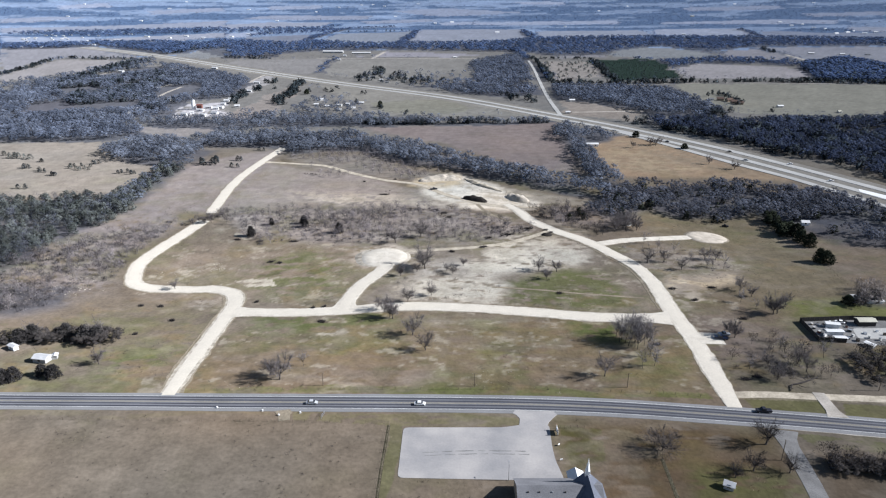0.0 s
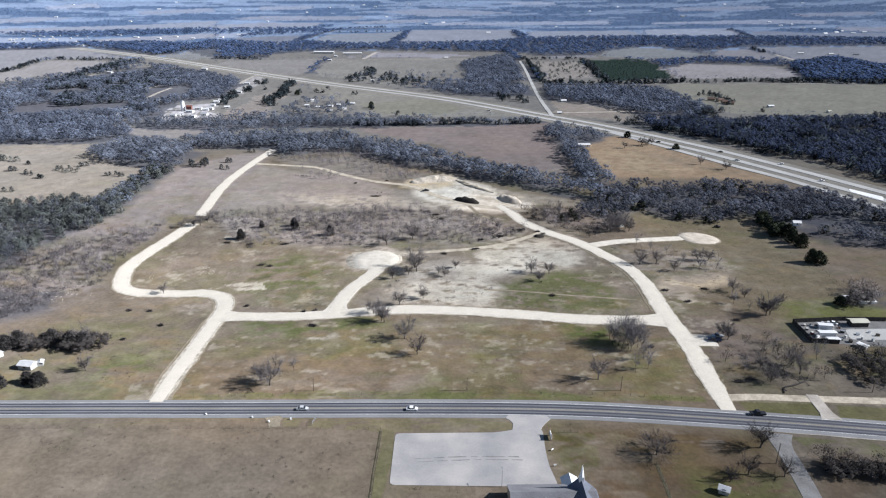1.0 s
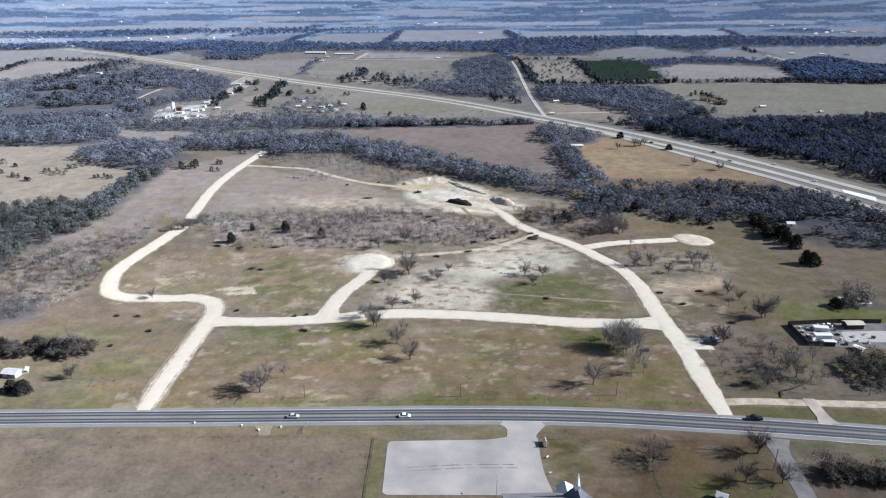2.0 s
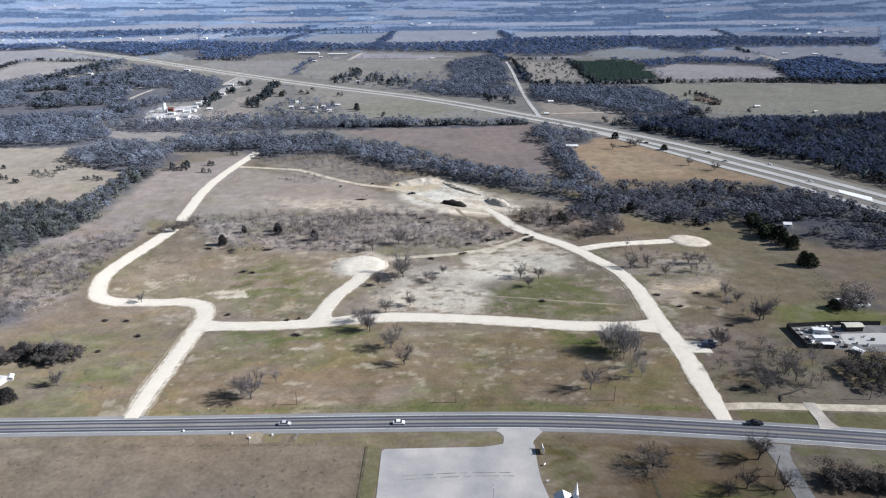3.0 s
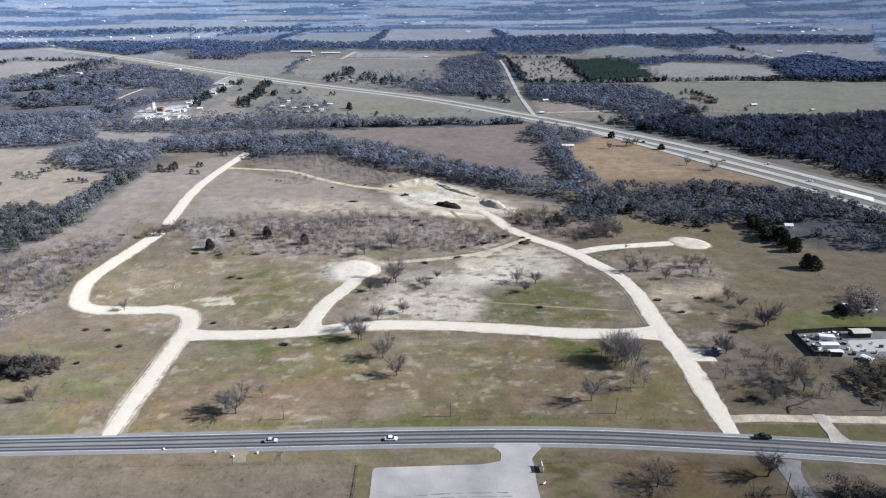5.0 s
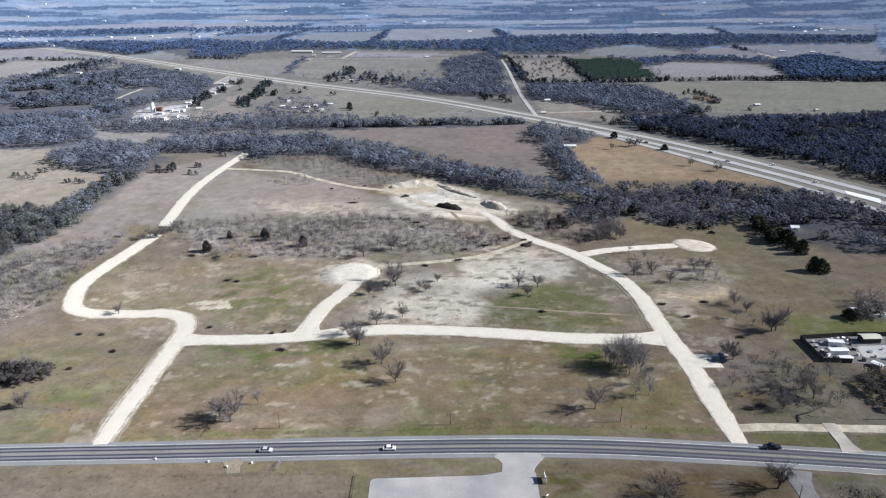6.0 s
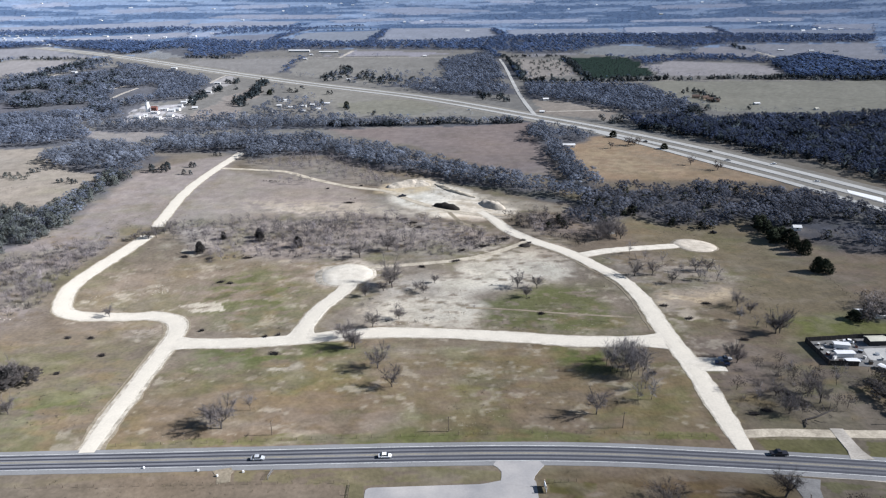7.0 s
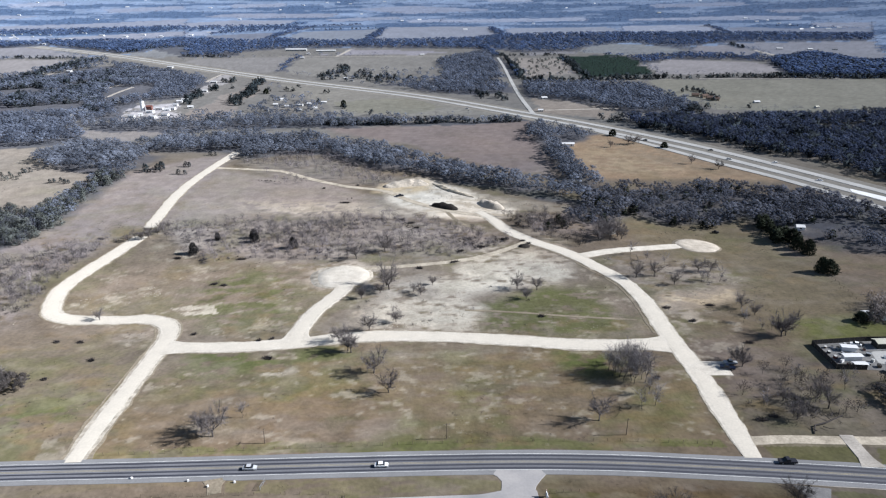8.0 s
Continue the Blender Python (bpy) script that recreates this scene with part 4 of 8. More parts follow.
strip("far_lane", [(-675, 1334), (-688, 1427), (-681, 1572)], 4, VERGE_PALE, 0.12, "narrow pale country lane far off", step=10, ragged=0.5)
strip("far_lane", [(-613, 1287), (-603, 1385)], 4, VERGE_PALE, 0.12, "narrow pale country lane far off", step=10, ragged=0.5)
strip("far_lane", [(-444.2, 1038.3), (-449.5, 1101.7), (-450, 1158)], 5, VERGE_PALE, 0.12, "narrow pale country lane far off", step=10, ragged=0.5)
strip("far_lane", [(-493.7, 1075.1), (-489, 1129), (-481, 1188)], 4.5, VERGE_PALE, 0.12, "narrow pale country lane far off", step=10, ragged=0.5)
strip("far_lane", [(-350, 1213), (-353, 1281), (-351, 1337), (-331, 1357)], 4.5, VERGE_PALE, 0.12, "narrow pale country lane far off", step=10, ragged=0.5)
strip("far_lane", [(-176, 1692), (-167, 1806), (-160, 1897)], 9, VERGE_PALE, 0.12, "narrow pale country lane far off", step=10, ragged=0.5)
strip("far_lane", [(912, 1820), (882, 1646)], 9, VERGE_PALE, 0.12, "narrow pale country lane far off", step=10, ragged=0.5)
strip("far_lane", [(175.4, 901.1), (228.9, 906.1), (276.7, 911.0)], 5, VERGE_PALE, 0.12, "narrow pale country lane far off", step=10, ragged=0.5)
strip("far_lane", [(393, 1212), (529, 1221), (795, 1207)], 4, VERGE_PALE, 0.12, "narrow pale country lane far off", step=10, ragged=0.5)
strip("far_lane", [(-314, 1690), (-118, 1693), (93, 1695)], 5, VERGE_PALE, 0.12, "narrow pale country lane far off", step=10, ragged=0.5)


def slab(name, outline, mat, lift, label, category="road"):
    """A flat paved area with rounded corners and a thin edge."""
    pts = [np.array(p, float) for p in outline]
    ring = []
    for a, b, c in zip(pts[-1:] + pts[:-1], pts, pts[1:] + pts[:1]):
        p, q = b + (a - b) * min(0.3, 2.0 / np.linalg.norm(a - b)), b + (c - b) * min(0.3, 2.0 / np.linalg.norm(c - b))
        ring += [p * (1 - s) ** 2 + 2 * b * s * (1 - s) + q * s * s for s in (0, 0.33, 0.67, 1)]
    n = len(ring)
    verts = [(*p, float(elev(*p)) + lift) for p in ring] + [(*p, float(elev(*p)) + lift - 0.3) for p in ring]
    faces = [tuple(range(n))] + [(i, n + i, n + (i + 1) % n, (i + 1) % n) for i in range(n)]
    return tagged(new(name, mesh_of(name, verts, faces, mat)), label, category, kind="structure")


slab("new_concrete_section", NEW_SECTION, WHITE_PAINT_ROAD, 0.5, "bright new concrete section of the freeway")
slab("parking_lot", [(-14.5, 203.4), (22.4, 203.5), (29.9, 205.2), (39.8, 205.2), (39.0, 192.7), (39.0, 185.1), (40.5, 174.7), (-15.0, 176.2)], LOT, 0.09, "worn pale grey asphalt parking lot of the church", "parking lot")
for line in ([(-7.0, 189.2), (-1.6, 189.6)], [(-0.2, 189.6), (3.3, 189.9)], [(4.5, 189.9), (10.9, 190.2)], [(12.5, 190.0), (14.9, 190.2)], [(16.5, 190.2), (24.2, 190.0)], [(25.6, 189.9), (29.2, 189.9)]):
    strip("lot_seam", line, 0.5, DRIVE, 0.12, "weedy dark seam across the parking lot", "road marking", ragged=0.55, thick=0.02, step=1.0)
    strip("lot_seam", [(x + 1.1, y - 1.7) for x, y in line], 0.4, DRIVE, 0.12, "weedy dark seam across the parking lot", "road marking", ragged=0.5, thick=0.02, step=1.0)
strip("lot_entry", LOT_ENTRY, 10.5, LOT, 0.10, "pale asphalt entrance to the lot", flare=[(0.0, 8, 9)], step=2)


# ---- trees ----
def sliver(a, b, w, up=None):
    """A thin blade from a (width w) to a point at b, for arrays of ends; up: the way its face looks."""
    a, b = np.atleast_2d(a), np.atleast_2d(b)
    side = np.cross(b - a, rng.normal(size=a.shape) if up is None else up)
    side /= np.linalg.norm(side, axis=1)[:, None] + 1e-9
    side = side * (np.asarray(w) / 2).reshape(-1, 1)
    return np.stack([a - side, a + side, b], 1)


def rounded(tris, centre, skew=0.25, up=0.0):
    """Triangles with shading normals that point away from a centre and upwards, and windings that agree with them."""
    away = tris - np.asarray(centre)
    away = away / (np.linalg.norm(away, axis=2)[:, :, None] + 1e-6) + rng.normal(0, skew, (len(tris), 1, 3)) + np.array([0, 0, up])
    away /= np.linalg.norm(away, axis=2)[:, :, None] + 1e-6
    face = np.cross(tris[:, 1] - tris[:, 0], tris[:, 2] - tris[:, 0])
    back = (face * away.sum(1)).sum(1) < 0
    tris, away = tris.copy(), away.copy()
    tris[back], away[back] = tris[back][:, [0, 2, 1]], away[back][:, [0, 2, 1]]
    return tris, away


def lump(centre, radius):
    """A dense knot of twigs inside a crown: a small closed form, shaded softly."""
    v = [np.array(p, float) * rng.uniform(0.8, 1.2) for p in ((1, 0, 0), (0, 1, 0), (-1, 0, 0), (0, -1, 0), (0, 0, 0.8), (0, 0, -0.8))]
    tri = np.array([(v[i], v[j], v[k]) for i, j, k in ((0, 1, 4), (1, 2, 4), (2, 3, 4), (3, 0, 4), (1, 0, 5), (2, 1, 5), (3, 2, 5), (0, 3, 5))])
    return rounded(tri * radius + centre, centre, 0.05, 0.9)


def wood_tree(twigs, width, clumps=9, bias=0.35, knot=0.0):
    """A bare tree of height 1 for woods: trunk, limbs, and a rounded crown of fine twigs in clumps."""
    stems = [sliver([0, 0, 0], [0.02, 0, 0.75], 0.022), sliver([0, 0, 0], [0, 0.02, 0.75], 0.022)]
    a = np.arange(clumps) * 2.4 + rng.uniform(-0.4, 0.4, clumps)
    rise = np.linspace(0.0, 1.0, clumps) + rng.uniform(-0.08, 0.08, clumps)
    reach = 0.33 * np.sqrt(np.clip(1.05 - rise ** 2, 0.05, 1)) * rng.uniform(0.6, 1.1, clumps)
    c = np.column_stack([np.cos(a) * reach, np.sin(a) * reach, 0.42 + 0.42 * rise])
    root = np.column_stack([np.zeros((clumps, 2)), rng.uniform(0.15, 0.45, clumps)])
    stems.append(sliver(root, c, 0.012))
    pick = rng.integers(0, clumps, twigs)
    s = c[pick] + rng.normal(0, 0.095, (twigs, 3))
    out = np.column_stack([rng.normal(0, 0.34, (twigs, 2)) + (s[:, :2] * 0.9), rng.uniform(0.2, 1.0, twigs)])
    e = s + out * rng.uniform(0.06, 0.12, twigs)[:, None]
    e[:, 2] = np.minimum(e[:, 2], 1.08)
    face = s - np.array([0, 0, 0.5])
    face = face / (np.linalg.norm(face, axis=1)[:, None] + 1e-9) + rng.normal(0, 0.2, (twigs, 3))
    pieces = [rounded(np.concatenate(stems + [sliver(s, e, rng.uniform(0.8, 1.7, twigs) * width, face)]), (0, 0, 0.45), 0.12, bias)]
    if knot:
        pieces += [lump(p, knot * rng.uniform(0.8, 1.2)) for p in c]
    return tuple(np.concatenate(q) for q in zip(*pieces))


def brush_clump(blades, width):
    """Low leafless brush of height 1."""
    n = blades
    s = np.column_stack([rng.normal(0, 0.28, (n, 2)), np.zeros(n)])
    e = s + np.column_stack([rng.normal(0, 0.38, (n, 2)), rng.uniform(0.35, 1.0, n)])
    return sliver(s, e, rng.uniform(0.6, 1.3, n) * width)


def brush_tree(blades, width):
    """The same, shaded as one rounded bush."""
    return rounded(brush_clump(blades, width), (0, 0, -0.2), 0.25, 0.5)


def leaf_crown(leaves, size, slim=0.46, low=0.0):
    """An evergreen crown of height 1: leaf blades in clumps, full and rounded, closed to the ground."""
    clumps = max(14, leaves // 7)
    h = rng.uniform(0, 1, clumps) ** 0.9
    rad = slim * np.sqrt(np.clip(1 - h ** 1.7, 0.02, 1)) * rng.uniform(0.45, 1.05, clumps)
    t = rng.uniform(0, 6.28, clumps)
    c = np.column_stack([rad * np.cos(t), rad * np.sin(t), low + h * (0.95 - low)])
    pick = rng.integers(0, clumps, leaves)
    p = c[pick] + rng.normal(0, 0.04, (leaves, 3))
    tri = p[:, None, :] + rng.normal(0, size, (leaves, 3, 3))
    tri[:, :, 2] = np.maximum(tri[:, :, 2], 0.0)
    return tri


def evergreen(leaves, size, slim=0.46, low=0.0):
    """The same, shaded as one rounded crown."""
    return rounded(leaf_crown(leaves, size, slim, low), (0, 0, 0.3), 0.25, 0.3)


CLEARINGS = [[(-592, 959), (-551, 981), (-504, 892), (-546, 861)], [(-365.3, 774.3), (-272.6, 794.1), (-251.7, 760.5), (-259.3, 713.5), (-291.6, 706.4), (-335.4, 748.2)], [(-456, 1038), (-438, 1188), (-403, 1130), (-403, 982)], [(-536, 949), (-449, 992), (-418, 911), (-513, 879)], [(-328, 1083), (-348, 1205), (-352, 1367), (-329, 1318), (-310, 1083)], [(-686, 1314), (-627, 1496), (-576, 1428), (-634, 1252)]]
CLEARINGS += [[(-397, 966), (-318, 1004), (-270.9, 871.6), (-348.8, 841.8)], [(-582, 1187), (-546, 1219), (-521, 1172), (-553, 1135)], [(451.1, 762.0), (530.9, 786.5), (509.5, 752.4), (439.7, 729.8)], [(178.5, 489.3), (210.0, 503.2), (210.6, 492.8), (179.7, 479.5)], [(249.4, 445.6), (293.0, 451.9), (308.6, 432.6), (300.1, 419.0), (259.2, 426.2)], [(97.1, 477.2), (120.3, 485.1), (118.8, 468.4), (98.6, 462.1)]]
CLEARINGS += [[(238.1, 517.1), (276.1, 500.8), (271.9, 492.2), (237.8, 505.3)], [(-312.5, 439.7), (-297.7, 448.5), (-286.5, 436.2), (-302.8, 424.2)], [(-648, 1118), (-604, 1164), (-548, 1096), (-587, 1038)], [(-486, 1146), (-419, 1179), (-382, 1047), (-435, 1032)], [(-523, 948), (-472, 970), (-442, 922), (-496, 898)]]


def scatter(outline, spacing, keep=1.0):
    """Points strewn over a polygon of the plan, off the roads."""
    xs, ys = [p[0] for p in outline], [p[1] for p in outline]
    gx, gy = np.meshgrid(np.arange(min(xs), max(xs), spacing), np.arange(min(ys), max(ys), spacing))
    x, y = gx.ravel() + rng.uniform(-0.5, 0.5, gx.size) * spacing, gy.ravel() + rng.uniform(-0.5, 0.5, gx.size) * spacing
    wx, wy = x + (value_noise(x, y, 40, 90) - 0.5) * 30, y + (value_noise(x, y, 40, 95) - 0.5) * 30
    ok = inside(wx, wy, outline) & (rng.random(x.size) < keep)
    ok &= value_noise(x, y, spacing * 3.2, 98, 2) > (0.30 if spacing < 7.4 else 0.22)
    x, y = x[ok], y[ok]
    for gap_outline in CLEARINGS:
        free = ~inside(x, y, gap_outline)
        x, y = x[free], y[free]
    for line in LANES:
        gap = 40 if line is FREEWAY else 9 if line is not CROSS_ROAD else 14
        far = along(x, y, line) > gap
        x, y = x[far], y[far]
    return x, y


def planted(x, y, templates, low, high, squat=1.0):
    """Copies of tree templates as loose triangles at those places."""
    chunks, normals, tones = [], [], []
    pick = rng.integers(0, len(templates), len(x))
    z = elev(x, y)
    for k, (tpl, away) in enumerate(templates):
        at = np.flatnonzero(pick == k)
        if not len(at):
            continue
        swell = np.clip((value_noise(x[at], y[at], 26, 160, 2) - 0.5) * 2.2 + 0.5, 0, 1)
        h = low + (high - low) * np.clip(0.5 * swell + 0.5 * rng.random(len(at)), 0, 1)
        w = h * rng.uniform(0.8, 1.2, len(at)) * squat
        a = rng.uniform(0, 6.28, len(at))
        c, s = np.cos(a), np.sin(a)
        e = lambda v: v[:, None, None]

        def turned(q, wide, tall):
            qx, qy, qz = q[..., 0][None], q[..., 1][None], q[..., 2][None]
            return np.stack([(qx * e(c) - qy * e(s)) * wide, (qx * e(s) + qy * e(c)) * wide, qz * tall + e(c) * 0], -1)
        spot = np.stack([x[at], y[at], z[at] - 0.1], -1)[:, None, None, :]
        chunks.append((turned(tpl, e(w), e(h)) + spot).reshape(-1, 3, 3))
        normals.append(turned(away, 1.0, 1.0).reshape(-1, 3, 3))
        tones.append(np.repeat(np.clip(rng.normal(0, 0.22, len(at)), -0.45, 0.5), len(tpl)))
    if not chunks:
        return np.zeros((0, 3, 3)), None, None
    return np.concatenate(chunks), np.concatenate(normals), np.concatenate(tones)


def planting(name, mat, grown):
    return triangles_of(name, grown[0], mat, grown[1], grown[2])


NEAR_TREES = [wood_tree(240, 0.023) for _ in range(8)]
MID_TREES = [wood_tree(115, 0.034, 9, 0.5, 0.12) for _ in range(8)]
FAIR_TREES = [wood_tree(52, 0.054, 7, 0.5, 0.13) for _ in range(8)]
FAR_TREES = [wood_tree(24, 0.08, 5, 0.4, 0.17) for _ in range(8)]
FAINT_TREES = [wood_tree(16, 0.18, 4) for _ in range(8)]
BRUSH = [brush_tree(40, 0.045) for _ in range(6)]
CEDARS = [evergreen(460, 0.052) for _ in range(6)]
SCRUBS = [wood_tree(300, 0.030, 12, 0.6, 0.15) for _ in range(5)]
CEDARS_FAR = [evergreen(70, 0.15, 0.5) for _ in range(6)]
BASE_FIELDS = list(FIELDS)


def wood(label, outline, spacing, low, high, kind="bare", keep=1.0, category="woods", name="woodland"):
    x, y = scatter(outline, spacing, keep)
    if not len(x):
        return
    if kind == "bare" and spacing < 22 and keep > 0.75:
        # shade between the trees, painted into the ground with the litter tone
        FIELDS.append((outline, LITTER_SHADE_HAZE, 0.85, 5.0, 0.0))
    r = np.hypot(np.mean(x), np.mean(y))
    if r > 1300 and kind == "bare" and spacing > 19:
        for plot, *_ in BASE_FIELDS:
            if np.hypot(*plot[0]) > 1000 and len(x):
                free = ~inside(x, y, plot)
                x, y = x[free], y[free]
        if not len(x):
            return
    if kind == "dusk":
        tpl, mat, squat = MID_TREES, TWIG_SHADE_HAZE, 1.2
    elif kind == "gloom":
        tpl, mat, squat = NEAR_TREES, TWIG_DARK, 1.1
    elif kind == "thin":
        tpl, mat, squat = NEAR_TREES, TWIG_WARM, 1.0
    elif kind == "brush":
        tpl, mat, squat = BRUSH, BRUSHWOOD, 1.3
    elif kind == "cedar":
        tpl, mat, squat = (CEDARS, CEDAR, 1.0) if r < 600 else (CEDARS, CEDAR_FAR_HAZE, 1.0) if r < 800 else (CEDARS_FAR, CEDAR_FAR_HAZE, 1.0)
    elif kind == "scrub":
        tpl, mat, squat = SCRUBS, THICKET, 1.4
    elif kind == "olive":
        tpl, mat, squat = (CEDARS if r < 800 else CEDARS_FAR), OLIVE, 1.1
    else:
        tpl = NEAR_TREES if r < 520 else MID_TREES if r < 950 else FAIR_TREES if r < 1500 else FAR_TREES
        # twig colour by distance ring: bluer farther off, as painted haze
        mat, squat = (TWIG_MID if r < 400 else TWIG_GREY if r < 560 else TWIG if r < 850 else TWIG_MID_HAZE if r < 1500 else TWIG_FAR_HAZE), (1.2 if r < 950 else 1.4 if r < 1500 else 2.0)
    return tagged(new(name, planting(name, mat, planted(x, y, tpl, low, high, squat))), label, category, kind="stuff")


def belt(line, half):
    """An outline round a line of the plan."""
    pts = spline(line, 40)
    d = np.gradient(pts, axis=0)
    d /= np.linalg.norm(d, axis=1)[:, None]
    nrm = np.stack([d[:, 1], -d[:, 0]], -1) * half
    return [tuple(p) for p in pts + nrm] + [tuple(p) for p in (pts - nrm)[::-1]]


GREY = "dense grey leafless winter woodland"
# woods round the site
wood("mixed olive and grey winter woodland", [(-363.3, 479.5), (-341.2, 485.4), (-280.6, 494.7), (-242.6, 471.6), (-235.2, 440.7), (-245.9, 400.7), (-245.2, 379.7), (-253.2, 344.9), (-266.5, 336.1)], 6.6, 6, 11, keep=0.85)
wood("olive evergreen trees among bare woods", [(-363.3, 479.5), (-341.2, 485.4), (-280.6, 494.7), (-242.6, 471.6), (-235.2, 440.7), (-245.9, 400.7), (-245.2, 379.7), (-253.2, 344.9), (-266.5, 336.1)], 7.0, 6, 10, "olive")
wood("tree belt along a field boundary", belt([(-239.3, 458.2), (-243.3, 505.7), (-248.8, 571.1), (-245.5, 595.8)], 9), 7.0, 6, 10)
wood("evergreens along a field boundary", belt([(-239.3, 458.2), (-243.3, 505.7), (-248.8, 571.1), (-245.5, 595.8)], 9), 6.5, 5, 9, "olive")
wood(GREY, [(-342.4, 655.9), (-334.9, 710.7), (-295.7, 705.0), (-237.3, 661.5), (-236.0, 613.3), (-257.7, 593.6), (-309.9, 622.1)], 6.2, 7, 14)
wood("dark cedars at the edge of a field", [(-233.0, 615.6), (-211.9, 622.5), (-206.7, 609.0), (-228.4, 602.3)], 8.0, 6, 9, "cedar")
wood(GREY, [(-289.1, 688.0), (-235.0, 748.4), (-173.3, 761.9), (-89.7, 720.9), (-13.7, 662.6), (59.3, 578.4), (108.9, 542.5), (127.3, 512.3), (129.0, 494.1), (98.3, 508.7), (56.1, 544.0), (8.4, 582.2), (-45.5, 621.0), (-83.2, 664.8), (-129.1, 662.0), (-147.9, 641.8), (-184.9, 677.6), (-226.1, 677.4)], 6.2, 6.5, 14)
wood("sparse leafless trees on grassland", [(-146.8, 637.0), (-82.3, 657.1), (-44.8, 609.7), (8.2, 564.4), (-41.2, 556.5), (-92.7, 571.8), (-128.6, 600.6)], 6.5, 5, 9, "thin", 0.85)
wood(GREY, [(126.6, 509.2), (167.8, 529.4), (246.0, 536.4), (281.3, 511.3), (343.3, 487.9), (378.5, 457.2), (321.0, 378.8), (284.3, 393.9), (259.2, 405.4), (246.8, 440.3), (229.9, 465.7), (209.3, 456.0), (171.0, 452.9), (155.9, 472.1), (128.0, 446.2), (113.1, 452.4), (107.0, 462.4), (117.2, 490.7)], 6.0, 5, 12)
wood("dark cedars among bare woods", [(126.6, 509.2), (167.8, 529.4), (246.0, 536.4), (281.3, 511.3), (343.3, 487.9), (378.5, 457.2), (321.0, 378.8), (284.3, 393.9), (259.2, 405.4), (246.8, 440.3), (229.9, 465.7), (209.3, 456.0), (171.0, 452.9), (155.9, 472.1), (127.3, 443.7), (85.8, 436.3)], 15, 4, 8, "cedar")
wood("leafless tree row between two fields", belt([(148.6, 791.5), (140.8, 679.2), (138.1, 589.0), (135.5, 532.2)], 9), 6.0, 9, 13)
wood("leafless trees round a farmstead", [(148.1, 777.3), (188.1, 791.7), (203.4, 744.3), (168.2, 701.7), (146.0, 713.2)], 9.0, 8, 12)
wood("row of dark cedars along a meadow", belt([(230.3, 458.9), (235.5, 433.1), (238.2, 409.1), (238.8, 394.8)], 6), 4.2, 6, 10, "cedar", name="cedar_row", category="trees")
wood("tangled brown brush and saplings", [(-161.9, 461.8), (-95.0, 472.3), (-1.5, 472.3), (49.2, 447.1), (61.5, 426.4), (37.9, 408.3), (-33.9, 394.4), (-85.3, 397.4), (-133.7, 413.1)], 4.4, 0.8, 2.6, "brush", 0.7, "brush", "brush_thicket")
wood("thin leafless trees in a brushy creek bed", [(-164.4, 456.7), (-94.5, 469.6), (-1.5, 469.5), (48.8, 443.3), (61.5, 426.4), (37.6, 404.0), (-33.9, 394.4), (-85.3, 397.4), (-133.2, 411.2)], 6.0, 4, 9, "thin", 0.85)
wood("tangled brown brush and saplings", [(-251.1, 374.7), (-212.6, 429.8), (-175.5, 446.8), (-188.2, 380.8), (-188.0, 352.9), (-187.1, 330.2), (-210.5, 304.0), (-232.1, 293.2), (-260.5, 336.5)], 4.2, 1.0, 3.4, "brush", 0.8, "brush", "brush_thicket")
wood("thin leafless trees in brush", [(-251.1, 374.7), (-212.6, 429.8), (-175.5, 446.8), (-188.2, 380.8), (-188.0, 352.9), (-187.1, 330.2), (-210.5, 304.0), (-232.1, 293.2), (-260.5, 336.5)], 6.0, 4.5, 9.0, "thin", 0.85)
wood("grey leafless trees beside a homestead", [(-231.9, 276.7), (-206.3, 278.5), (-179.8, 279.1), (-162.2, 276.1), (-159.7, 271.2), (-179.8, 269.4), (-201.4, 270.5), (-226.6, 269.0)], 4.0, 5, 8, "gloom", 0.8)
wood("dark evergreen trees beside a homestead", [(-233.5, 281.0), (-207.0, 281.6), (-180.5, 282.3), (-160.6, 278.1), (-155.5, 277.2), (-153.3, 269.5), (-179.2, 267.2), (-201.4, 269.5), (-226.6, 268.0)], 3.6, 3.5, 6.5, "scrub", 0.8)
wood("leafless brush along a driveway", [(128.6, 186.1), (154.8, 187.9), (168.2, 186.8), (162.3, 178.1), (148.3, 177.5), (124.1, 177.5)], 3.4, 4.5, 7.0, "gloom", 0.8)
# dark clumps added to give the black shadow band beside the driveway
wood("dark brush standing in for shade along a driveway", [(125.1, 183.2), (152.2, 183.8), (165.4, 182.6), (161.9, 177.6), (119.5, 175.9)], 3.0, 3.0, 5.0, "scrub", 0.9)
wood("dark tangle of leafless trees and brush", [(124, 262), (146, 276), (168, 270), (176, 246), (168, 232), (124, 230)], 6.0, 4, 8, "gloom", 0.55)
wood("brown brush under leafless trees", [(128.4, 258.0), (165.1, 255.6), (151.0, 228.7), (118.8, 228.7)], 4.5, 1.0, 2.6, "brush", 0.35, "brush", "brush_thicket")
wood("dark thicket beside a yard", [(184.8, 256.6), (194.5, 260.0), (211.1, 258.4), (191.4, 230.9), (178.6, 232.2), (177.3, 242.8)], 4.4, 3.0, 5.5, "scrub")
wood("dark leafless trees beside a yard", [(183.5, 258.6), (196.3, 262.8), (212.4, 260.3), (192.5, 232.4), (180.1, 234.5), (177.2, 244.5)], 5.0, 5, 8, "gloom", 0.9)
